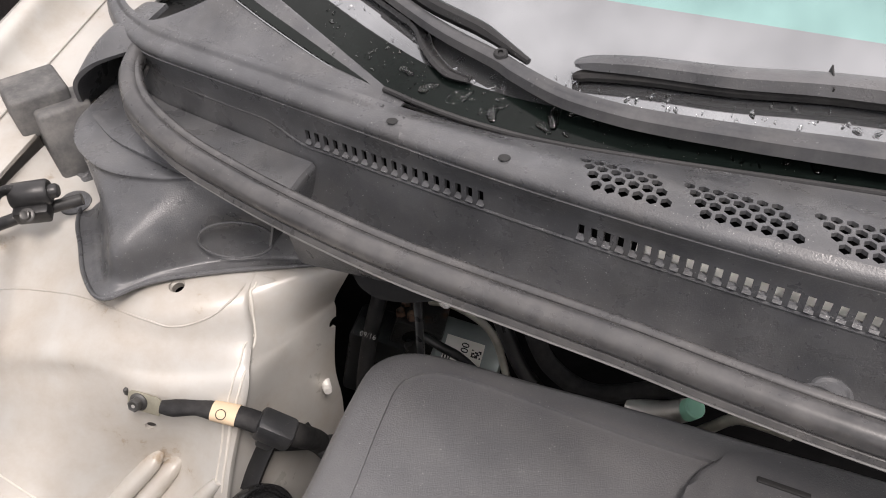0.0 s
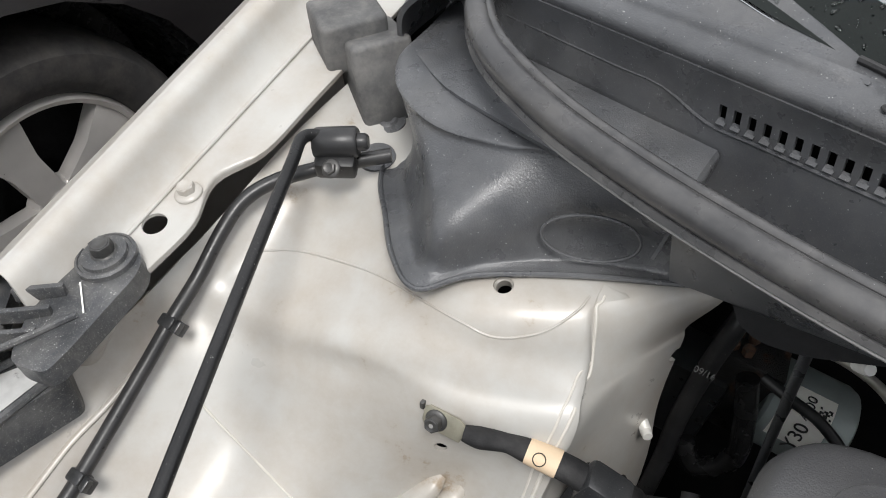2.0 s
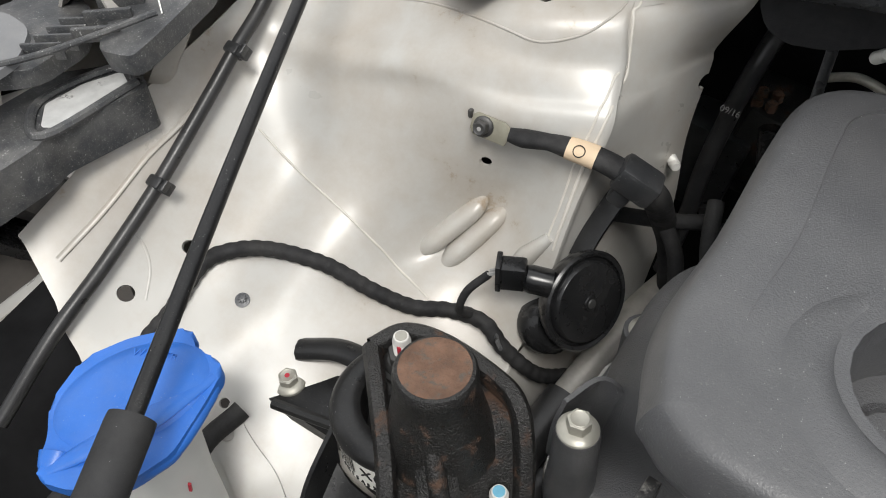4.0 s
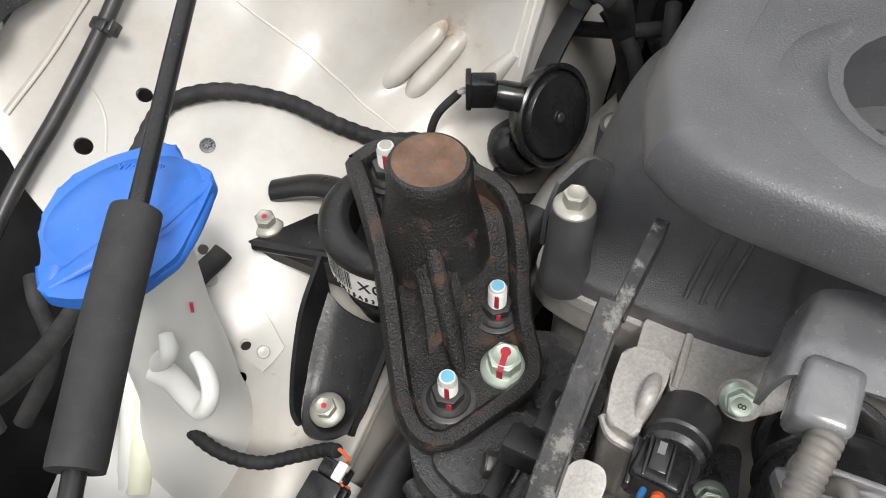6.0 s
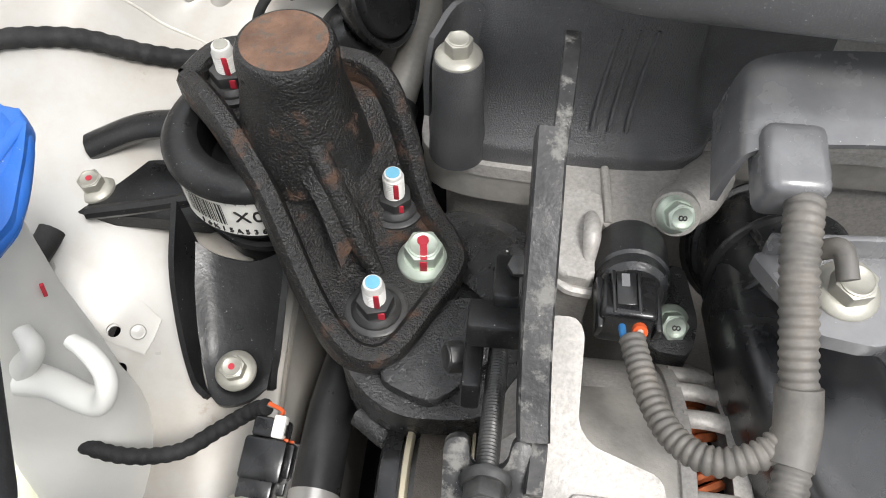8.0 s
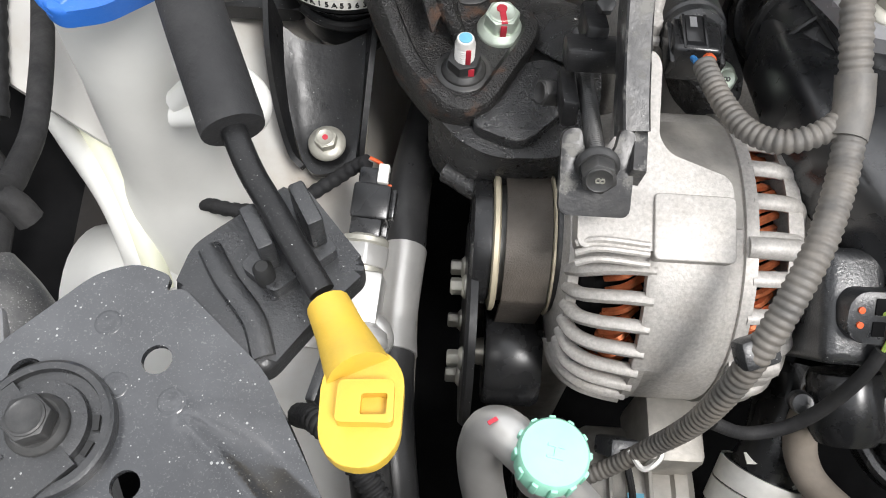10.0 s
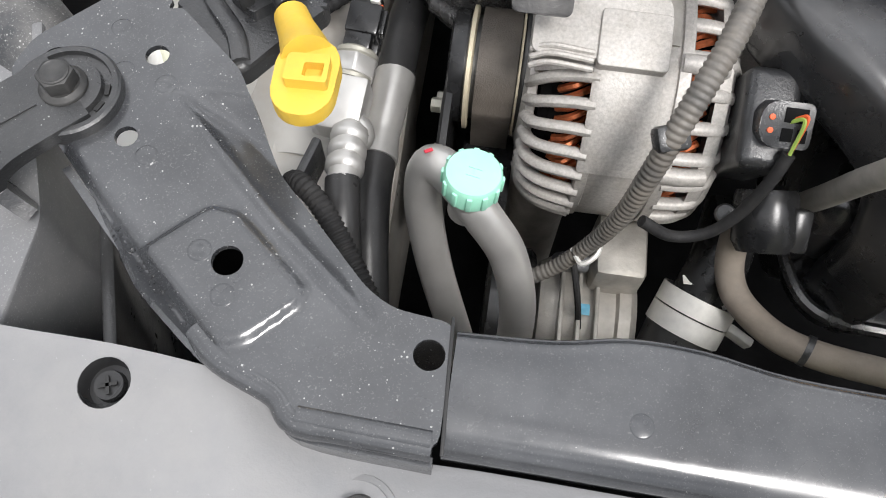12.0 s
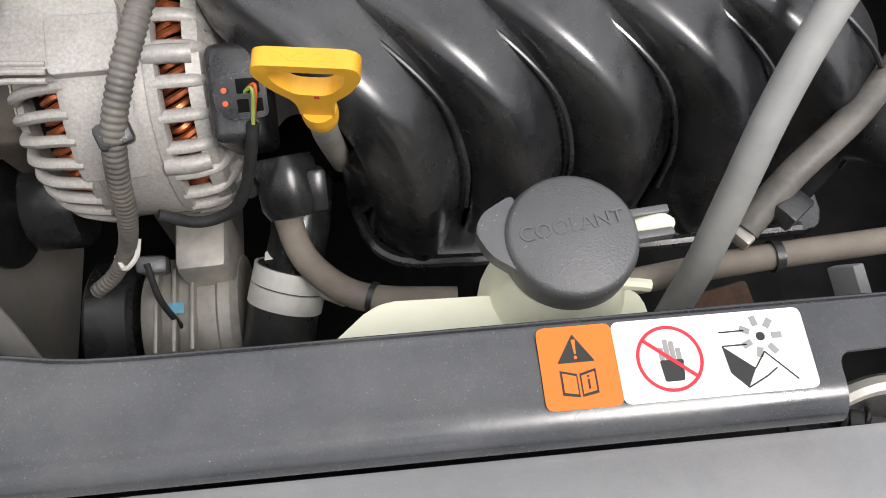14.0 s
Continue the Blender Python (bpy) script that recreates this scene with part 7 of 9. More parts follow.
# ---- air conditioning pipes and hoses at the front ----
def ac_lines():
    gp = thing("service_port_pipe", (-0.016, -0.25, 0.5), "bent aluminium pipe with mint green service cap", "pipe")
    part("pipe", sweep([(0.0, -0.29, 0.52), (-0.014, -0.272, 0.575), (-0.03, -0.25, 0.622), (-0.0385, -0.235, 0.662), (-0.0385, -0.2285, 0.686), (-0.033, -0.2285, 0.6965), (-0.022, -0.237, 0.6965), (-0.009, -0.246, 0.684), (0.004, -0.253, 0.664), (0.0125, -0.265, 0.637), (0.0145, -0.277, 0.6), (0.013, -0.29, 0.54)], 0.0092, 18, 8), ALU_SMOOTH, gp)
    part("port", lathe([(0.009, -0.02), (0.009, -0.006), (0.0105, -0.006), (0.0105, -0.001), (0, -0.001)], (-0.0165, -0.2395, 0.7), (0.05, 0.05, 1), 24), ALU_SMOOTH, gp)
    bm = lathe([(0.0115, 0.0), (0.0128, 0.0008), (0.0128, 0.011), (0.0118, 0.0125), (0, 0.0126)], (-0.0165, -0.2395, 0.6995), (0.05, 0.05, 1), 36)
    cap = part("cap", bm, MINT, gp, "mint green ribbed service cap")
    fm = facing((0.05, 0.05, 1), (-0.0165, -0.2395, 0.6995))
    part("cap_rib", merge(*[box((0.002, 0.0026, 0.0095), fm @ Matrix.Rotation(radians(30 * k), 4, "Z") @ pose(0.0128, 0, 0.0062), 0.0006) for k in range(12)]), MINT, cap)
    part("cap_letter", words("H", 0.0085, fm @ pose(0, 0, 0.0127, 0, 0, -100)), MINT, cap)
    part("red_mark", box((0.004, 0.0015, 0.0006), pose(-0.037, -0.2275, 0.7058, 0, 10, 35)), REDMARK, gp, "red paint tick")
    sf = thing("pressure_fitting", (-0.1, -0.12, 0.55), "aluminium refrigerant fitting block with pressure sensor", "pipe fitting")
    up = V((0.075, 0.93, 0.28)).normalized()
    seat = V((-0.103, -0.118, 0.598))
    fit = facing(up, seat, up=(0, -0.28, 0.93))
    part("block", box((0.028, 0.028, 0.036), fit @ pose(0, 0, -0.019), 0.003), ALU_SMOOTH, sf)
    part("collar", lathe([(0, 0), (0.0122, 0), (0.0122, 0.003), (0, 0.003)], seat - up * 0.001, up, 30), ZINC, sf)
    part("sensor_nut", hexhead(seat + up * 0.0015, up, 0.0262, 0.0125, 0.0, 0.0, 12, dish=False), ALU_SMOOTH, sf)
    part("sensor_lip", lathe([(0.0118, 0), (0.0132, 0.0015), (0.0132, 0.004), (0.0115, 0.0055), (0, 0.0055)], seat + up * 0.0135, up, 34), ZINC, sf)
    con = part("plug", box((0.024, 0.021, 0.02), fit @ pose(0.0, 0.001, 0.037), 0.002), GLOSSY, sf, "black sensor plug")
    part("plug_skirt", box((0.016, 0.017, 0.012), fit @ pose(0.0025, 0, 0.0235), 0.0015), GLOSSY, con)
    part("plug_wing", box((0.0065, 0.019, 0.0235), fit @ pose(-0.0095, 0.0012, 0.033), 0.001), GLOSSY, con)
    part("plug_top", box((0.018, 0.016, 0.01), fit @ pose(-0.0005, 0, 0.052), 0.0018), GLOSSY, con)
    part("plug_latch", box((0.009, 0.003, 0.016), fit @ pose(0.002, 0.0125, 0.038), 0.0008), GLOSSY, con)
    for dx in (-0.006, 0.007):
        part("seal_dot", box((0.0022, 0.0022, 0.0015), fit @ pose(dx, 0.0095, 0.0475), 0.0004), WIREORANGE, con, "orange wire seal")
    key = part("plug_key", box((0.0075, 0.006, 0.011), fit @ pose(0.0085, 0.0055, 0.053), 0.001), LABEL, con, "white locking key")
    part("key_slot", box((0.0025, 0.0008, 0.005), fit @ pose(0.0085, 0.0086, 0.052), 0.0002), INK, key)
    part("wire", sweep([fit @ V((0.001, 0.001, 0.056)), fit @ V((0.0005, 0.003, 0.061)), (-0.1025, -0.0575, 0.6185)], 0.0011, 6), WIREORANGE, con)
    part("wire", sweep([fit @ V((-0.003, 0.001, 0.056)), fit @ V((-0.003, 0.003, 0.061)), (-0.103, -0.058, 0.618)], 0.0009, 6), ALU_DARK, con)
    part("small_pipe", sweep([fit @ V((0.002, 0.006, -0.026)), fit @ V((0.006, 0.0145, -0.03)), fit @ V((0.0075, 0.017, -0.038)), (-0.0965, -0.158, 0.599)], [0.006, 0.0066, 0.007, 0.0075], 14), ALU_SMOOTH, sf)
    part("side_pipe", sweep([(-0.1, -0.15, 0.588), (-0.111, -0.146, 0.58), (-0.124, -0.14, 0.572)], 0.0042, 12), ALU_SMOOTH, sf)
    prof, z = [], 0.0
    for k in range(3):
        prof += [(0.0095, z), (0.0115, z + 0.002), (0.0118, z + 0.006), (0.0115, z + 0.0085), (0.0095, z + 0.0105)]
        z += 0.0112
    part("crimped_ferrule", lathe([(0.007, -0.004), *prof, (0.009, z + 0.006), (0, z + 0.006)], (-0.0965, -0.154, 0.5965), (0.07, -0.98, 0.12), 24), ALU_SMOOTH, sf)
    part("hose", sweep([(-0.0942, -0.19, 0.6), (-0.09, -0.215, 0.595), (-0.085, -0.245, 0.57), (-0.082, -0.28, 0.52)], 0.0105, 16), RUBBER, sf)
    big = thing("suction_hose", (-0.08, -0.05, 0.5), "thick black refrigerant hose with aluminium ferrule", "hose")
    part("hose", sweep([(-0.055, 0.14, 0.57), (-0.062, 0.09, 0.565), (-0.072, 0.03, 0.562), (-0.0815, -0.03, 0.56), (-0.083, -0.085, 0.558)], 0.0135, 18), RUBBER, big)
    part("ferrule", sweep([(-0.083, -0.083, 0.558), (-0.0835, -0.1, 0.558), (-0.084, -0.13, 0.557), (-0.0845, -0.15, 0.557)], [0.0145, 0.0135, 0.012, 0.0145], 18), ALU_SMOOTH, big)
    part("lower_hose", sweep([(-0.0845, -0.148, 0.557), (-0.083, -0.18, 0.557), (-0.078, -0.22, 0.545), (-0.068, -0.28, 0.51)], 0.013, 18), RUBBER, big)
    lm = thing("corner_cable", (-0.08, -0.25, 0.55), "black corrugated cable passing behind the bar", "cable")
    part("cable", sweep([(-0.125, -0.2, 0.6), (-0.112, -0.21, 0.628), (-0.095, -0.225, 0.63), (-0.075, -0.25, 0.62), (-0.055, -0.28, 0.612), (-0.042, -0.3, 0.6), (-0.036, -0.33, 0.57)], 0.0058, 12, 8, 0.0032, 0.08), TAPE, lm)
    stick = thing("pipe_clip", (-0.118, -0.17, 0.56), "thin black plastic pipe clip", "clip")
    part("clip", box((0.006, 0.03, 0.03), pose(-0.118, -0.178, 0.585, 0, 0, -12), 0.002), CLIPBLACK, stick)
    # white lower apron beside the pulleys
    fr = thing("frame_rail", (-0.11, -0.15, 0.3), "cream painted front frame rail", "frame rail", kind="structure")
    part("rail", loft([[(-0.16, -0.05, 0.56), (-0.16, -0.15, 0.535), (-0.16, -0.32, 0.53)], [(-0.085, -0.05, 0.535), (-0.082, -0.15, 0.525), (-0.08, -0.32, 0.52)], [(-0.075, -0.05, 0.52), (-0.072, -0.15, 0.51), (-0.07, -0.32, 0.5)], [(-0.08, -0.05, 0.3), (-0.08, -0.15, 0.3), (-0.08, -0.32, 0.3)]], 4, 4, 0.004), PAINT, fr)


ac_lines()


def cooling_hoses():
    rh = thing("radiator_hose", (0.13, -0.22, 0.4), "thick black radiator hose with pale spring clamp", "hose")
    d = V((-0.3, -0.75, -0.5)).normalized()
    top = V((0.143, -0.192, 0.502))
    part("hose", sweep([top + d * 0.0, top + d * 0.03, top + d * 0.06 + V((0, -0.005, -0.003)), top + d * 0.11 + V((-0.005, -0.01, -0.02))], [0.024, 0.0245, 0.025, 0.025], 26), RUBBER, rh)
    part("neck", sweep([top - d * 0.05 + V((0.0, 0.02, 0.0)), top - d * 0.025, top + d * 0.004], 0.02, 22), GLOSSY, rh)
    for k, w in ((0.006, 0.0065), (0.0205, 0.0068)):
        part("clamp_band", lathe([(0.0245, -w), (0.0262, -w), (0.0262, w), (0.0245, w)], top + d * k, d, 40), WHITEPLATE, rh, "pale spring clamp band")
    part("clamp_ear", box((0.02, 0.007, 0.01), pose(0.17, -0.215, 0.497, 0, 15, -25), 0.002), WHITEPLATE, rh)
    part("clamp_ear", box((0.012, 0.006, 0.006), pose(0.152, -0.2, 0.514, 0, 25, -15), 0.002), WHITEPLATE, rh)
    part("red_mark", box((0.0022, 0.012, 0.0008), pose(0.1295, -0.1985, 0.5155, -22, -10, -10)), REDMARK, rh, "red line on the clamp")
    part("pale_mark", box((0.011, 0.008, 0.0008), pose(0.1325, -0.188, 0.5185, -25, -5, 0)), LABEL, rh, "pale blue-white paint patch")
    by = thing("bypass_hose", (0.16, -0.2, 0.5), "dusty brown rubber hose below the oil switch", "hose")
    part("hose", sweep([(0.147, -0.168, 0.58), (0.1475, -0.176, 0.555), (0.151, -0.19, 0.538), (0.16, -0.206, 0.532), (0.18, -0.226, 0.535), (0.205, -0.237, 0.54), (0.25, -0.243, 0.54)], 0.0092, 16), TANHOSE, by)
    part("tie_band", lathe([(0.0085, -0.002), (0.0102, -0.002), (0.0102, 0.002), (0.0085, 0.002)], (0.197, -0.234, 0.5385), (0.9, -0.4, 0.1), 20), CLIPBLACK, by)
    sw = thing("oil_switch", (0.155, -0.18, 0.56), "black round switch body beside the alternator", "switch")
    part("body", lathe([(0, -0.018), (0.017, -0.018), (0.0185, -0.014), (0.0185, 0.012), (0.015, 0.0185), (0, 0.02)], (0.154, -0.176, 0.59), (0.08, -0.78, -0.45), 32), GLOSSY, sw)
    part("cheek", box((0.012, 0.026, 0.026), facing((0.15, -0.55, 0.75), (0.17, -0.178, 0.588), up=(1, 0, 0)), 0.003), GLOSSY, sw)
    part("knob", lathe([(0, -0.008), (0.004, -0.008), (0.006, -0.003), (0.004, -0.001), (0.006, 0.004), (0.005, 0.007), (0, 0.008)], (0.13, -0.176, 0.592), (-0.2, -0.4, 0.8), 18), CLIPBLACK, sw)
    gh = thing("vent_hose", (0.4, -0.24, 0.5), "grey rubber hose running beside the coolant tank", "hose")
    part("hose", sweep([(0.49, -0.12, 0.735), (0.455, -0.155, 0.728), (0.425, -0.188, 0.715), (0.402, -0.218, 0.695), (0.388, -0.243, 0.665), (0.375, -0.268, 0.625), (0.365, -0.285, 0.58)], 0.0088, 16), GREYHOSE, gh)
    tp = thing("heater_pipe", (0.4, -0.26, 0.55), "dusty brown coolant pipe behind the support bar", "pipe")
    part("pipe", sweep([(0.3, -0.264, 0.585), (0.35, -0.262, 0.593), (0.39, -0.261, 0.6), (0.44, -0.259, 0.602), (0.5, -0.258, 0.604), (0.6, -0.255, 0.61)], 0.0078, 16), TANHOSE, tp)
    part("band", lathe([(0.0078, -0.0025), (0.0095, -0.0025), (0.0095, 0.0025), (0.0078, 0.0025)], (0.43, -0.2595, 0.6018), (1, 0.03, 0.03), 22), CLIPBLACK, tp)
    rust = thing("lower_bracket", (0.4, -0.27, 0.5), "rusty brown bracket below the hoses", "bracket")
    part("plate", box((0.06, 0.03, 0.01), pose(0.405, -0.275, 0.55, 10, 0, 10), 0.003), CAST_RED, rust)
    far = thing("solenoid", (0.47, -0.2, 0.55), "dusty black solenoid with plugs and vacuum hose", "solenoid")
    part("body", lathe([(0, -0.02), (0.018, -0.02), (0.02, -0.016), (0.02, 0.02), (0.015, 0.024), (0, 0.024)], (0.5, -0.2, 0.63), (0.4, -0.6, 0.6), 28), CLIPBLACK, far)
    part("hose", sweep([(0.52, -0.16, 0.65), (0.48, -0.195, 0.645), (0.44, -0.222, 0.63), (0.412, -0.245, 0.612)], 0.0085, 14), LOOM, far)
    part("plug", box((0.022, 0.014, 0.012), pose(0.437, -0.24, 0.622, 0, 10, 35), 0.002), CLIPBLACK, far)
    part("plug_end", box((0.008, 0.012, 0.01), pose(0.409, -0.25, 0.612, 0, 0, 35), 0.002), ALU_DARK, far)
    part("clamp", lathe([(0.0095, -0.003), (0.0115, -0.003), (0.0115, 0.003), (0.0095, 0.003)], (0.462, -0.178, 0.64), (0.8, 0.5, 0.2), 20), ALU_SMOOTH, far, "bright metal clamp")
    for k in range(4):
        part("fin", box((0.003, 0.03, 0.02), pose(0.482 + 0.006 * k, -0.182, 0.632, 0, 0, -10), 0.001), CLIPBLACK, far)
    ft = thing("fan_shroud", (0.42, -0.3, 0.6), "grey plastic shroud edge behind the bar", "fan shroud")
    part("edge", box((0.16, 0.01, 0.012), pose(0.47, -0.318, 0.66, 15, 0, -3), 0.003), GRILLE, ft)
    part("rib", box((0.006, 0.03, 0.02), pose(0.425, -0.308, 0.668, 20, 0, 10), 0.001), GRILLE, ft)


cooling_hoses()

# ---- details of the pressed sheet ----
def sheet_details():
    tilt = (0.25, -0.45, 0.85)
    cut(sheet, [((-0.3828, 0.0915, 0.762), (0.6, -0.3, 0.7), 0.0058, 0.012), ((-0.3395, 0.0278, 0.685), (0.4, -0.3, 0.85), 0.0058, 0.012), ((-0.3283, 0.08, 0.691), tilt, 0.005, 0.012), ((-0.1666, 0.2905, 0.83), (0, -0.3, 1), 0.0062, 0.012), ((-0.1752, 0.2313, 0.7325), (0.1, -0.95, 0.2), 0.004, 0.012), ((-0.2547, 0.021, 0.6297), tilt, 0.0035, 0.012), ((-0.0751, 0.3596, 0.7606), (1, -0.3, 0), 0.006, 0.012)])
    gap = prism([(-0.48, 0.012), (-0.395, 0.004), (-0.384, 0.0), (-0.3625, -0.008), (-0.35, -0.016), (-0.337, -0.02), (-0.318, -0.03), (-0.27, -0.045), (-0.22, -0.06), (-0.195, -0.1), (-0.19, -0.3), (-0.48, -0.3)], 0.4, 0.76)
    bmesh.ops.translate(gap, vec=-ORIGIN[sheet.name], verts=gap.verts)
    cut_with(sheet, gap)
    # sheet added under the gap; its void black stands in for the shade there
    solo("wheel_liner", loft([[(-0.5, 0.05, 0.6), (-0.5, -0.06, 0.58), (-0.5, -0.2, 0.56)], [(-0.4, 0.04, 0.6), (-0.4, -0.06, 0.58), (-0.4, -0.2, 0.56)], [(-0.3, 0.0, 0.54), (-0.3, -0.06, 0.53), (-0.3, -0.2, 0.5)]], 4, 4, 0.004), DARKVOID, "wheel liner sheet coloured near-black for the shade below the panel", "wheel liner")
    part("threaded_collar", lathe([(0.0062, 0.001), (0.0062, -0.006), (0.0048, -0.006), (0.0048, 0.0), (0.0062, 0.001)], (-0.1666, 0.2905, 0.8305), (0, -0.3, 1), 20), ALU_DARK, apron)

    def on_sheet(p, up=0.0):
        base = ORIGIN[sheet.name]
        _, spot, n, _ = sheet.closest_point_on_mesh(V(p) - base)
        n = n if n.z > n.y else -n
        hit, top, normal, _ = sheet.ray_cast(spot + n * 0.015, -n)
        if hit:
            spot, n = top, normal if normal.dot(n) > 0 else -normal
        return spot + base + n * up

    def along(pts, up=0.0, per=3):
        return [on_sheet(p, up) for p in smooth_path(pts, per)]

    for a, b in (((-0.205, 0.1935, 0.662), (-0.179, 0.2295, 0.695)), ((-0.186, 0.1945, 0.6575), (-0.164, 0.232, 0.687))):
        a, b = V(a), V(b)
        part("pressed_rib", sweep([on_sheet(a.lerp(b, k), up) for k, up in ((-0.06, -0.004), (0.06, -0.001), (0.2, 0.001), (0.5, 0.0015), (0.8, 0.001), (0.94, -0.001), (1.06, -0.004))], [0.006, 0.0085, 0.0095, 0.0098, 0.0095, 0.0085, 0.006], 20, 6, flat=0.8), PAINT, apron)
    part("lower_bulge", sweep([(-0.142, 0.204, 0.66), (-0.13, 0.213, 0.677), (-0.117, 0.222, 0.695)], [0.004, 0.0075, 0.004], 14, 6), PAINT, apron)
    edge = [(-0.1139, 0.3152, 0.8305), (-0.1112, 0.3037, 0.824), (-0.1055, 0.2918, 0.798), (-0.1037, 0.2725, 0.784), (-0.1045, 0.2545, 0.768), (-0.1085, 0.2437, 0.7434), (-0.1112, 0.231, 0.708), (-0.113, 0.2215, 0.686)]
    part("seam_sealer", sweep(along(edge), [0.0008, 0.0013, 0.001, 0.0014, 0.001, 0.0016, 0.0014, 0.001], 8, 3), SEAM, apron, "brushed cream seam sealer bead")
    part("seam_sealer", sweep(along([(x - 0.006, y - 0.002, z) for x, y, z in edge[2:]]), 0.0009, 8, 3), SEAM, apron, "brushed cream seam sealer bead")
    part("seam_sealer", sweep(along([(-0.3353, 0.169, 0.7362), (-0.3073, 0.1694, 0.7136), (-0.2628, 0.1655, 0.6962), (-0.227, 0.1684, 0.6666), (-0.1844, 0.1642, 0.6432)], 0.0002), 0.0009, 8, 3), SEAM, apron, "thin panel overlap line")
    part("panel_edge", sweep(along([(-0.349, 0.2518, 0.8026), (-0.316, 0.2709, 0.803), (-0.2532, 0.2716, 0.8136), (-0.1859, 0.2613, 0.8194), (-0.1585, 0.2648, 0.8145), (-0.1346, 0.2789, 0.8192), (-0.1216, 0.2968, 0.8281), (-0.1189, 0.3095, 0.8322)], 0.0), 0.0009, 8, 3), PAINT, apron)
    for p in ((-0.3383, 0.2542, 0.7946), (-0.3223, 0.2424, 0.7839), (-0.2158, 0.2603, 0.8121), (-0.1739, 0.259, 0.8066), (-0.1705, 0.2527, 0.7976), (-0.1425, 0.2652, 0.7991), (-0.1242, 0.2856, 0.8146), (-0.238, 0.2501, 0.7988)):
        _, spot, up, _ = sheet.closest_point_on_mesh(V(p) - ORIGIN[sheet.name])
        up = up if up.y < 0 else -up
        part("spot_weld", lathe([(0.0042, -0.0006), (0.0037, 0.0003), (0.003, 0.00035), (0.0022, 0.0001), (0, 0.00005)], spot + ORIGIN[sheet.name], up, 18), PAINT, apron)
    # pressed pad below the lug, and the step under the washer hose
    for line, r in (([(-0.376, 0.012, 0.713), (-0.3719, 0.0552, 0.7293), (-0.3709, 0.0954, 0.7455), (-0.3684, 0.1275, 0.7545), (-0.3678, 0.1548, 0.7644), (-0.3665, 0.19, 0.777)], 0.004), ([(-0.3618, 0.0588, 0.7184), (-0.3479, 0.0574, 0.7025), (-0.3382, 0.0496, 0.6897), (-0.33, 0.0339, 0.6776)], 0.0018), ([(-0.353, -0.0104, 0.6844), (-0.3555, 0.0173, 0.6955), (-0.3552, 0.0395, 0.7032)], 0.0018)):
        part("pressed_bead", sweep(along(line, -0.0006), r * 0.8, 12, 3, flat=0.6), PAINT, apron)
    # overlapping lower plate with two holes, and its flap under the fender
    rows = [[(-0.25, 0.0, 0.616), (-0.232, -0.009, 0.604), (-0.2124, -0.0183, 0.5924), (-0.1883, -0.0217, 0.5829)], [(-0.252, 0.012, 0.622), (-0.23, 0.003, 0.609), (-0.208, -0.004, 0.596), (-0.1845, -0.012, 0.586)], [(-0.254, 0.026, 0.628), (-0.2281, 0.0153, 0.6158), (-0.2038, 0.0094, 0.6012), (-0.1826, -0.0025, 0.5897)]]
    low = part("lower_plate", loft([[on_sheet(p, 0.003) for p in r] for r in rows], 6, 6, 0.0022), PAINT, apron)
    cut(low, [((-0.2058, -0.0139, 0.594), (0.3, -0.3, 0.9), 0.0038, 0.012)])
    cut(sheet, [((-0.2058, -0.0139, 0.5914), (0.3, -0.3, 0.9), 0.0038, 0.012), ((-0.2008, -0.0311, 0.5815), (0.3, -0.3, 0.9), 0.0038, 0.012)])
    for p in ((-0.243, 0.008, 0.618), (-0.193, -0.011, 0.589)):
        part("spot_weld", lathe([(0.0045, -0.0006), (0.004, 0.0004), (0.003, 0.0005), (0.0022, 0.0002), (0, 0.0001)], on_sheet(p, 0.0052), (0.3, -0.3, 0.9), 18), PAINT, apron)
    part("flap", loft([[(-0.366, 0.175, 0.835), (-0.366, 0.155, 0.82), (-0.372, 0.14, 0.79)], [(-0.358, 0.16, 0.833), (-0.362, 0.145, 0.81), (-0.376, 0.132, 0.785)], [(-0.362, 0.145, 0.83), (-0.372, 0.135, 0.81), (-0.384, 0.125, 0.786)]], 4, 4, 0.002), PAINT, apron)


sheet_details()

pc = thing("push_clip", (-0.283, 0.078, 0.662), "black plastic push clip in the panel", "clip")
part("stem", lathe([(0.0025, -0.004), (0.0025, 0.004), (0.0055, 0.005), (0.0055, 0.0065), (0, 0.0075)], (-0.283, 0.078, 0.6625), (0.3, -0.35, 0.9), 14), PLASTIC, pc)
for k in range(4):
    part("fin", box((0.007, 0.0015, 0.008), facing((0.3, -0.35, 0.9), (-0.282, 0.077, 0.667), 45 * k) @ pose(0, 0, 0), 0.0004), PLASTIC, pc)


def clip_on(at, axis):
    c = thing("hose_clip", at, "black plastic hose clip on the panel", "clip", "hose clips")
    m = facing(axis, at, up=(0, 0, 1))
    part("saddle", box((0.012, 0.0125, 0.009), m, 0.002), CLIPBLACK, c)
    part("foot", box((0.006, 0.008, 0.009), m @ pose(0.002, 0.0105, 0.0), 0.001), CLIPBLACK, c)
    part("hook", box((0.011, 0.0022, 0.008), m @ pose(0.005, 0.0135, 0.0, 0, 0, 12), 0.0006), CLIPBLACK, c)
    return c


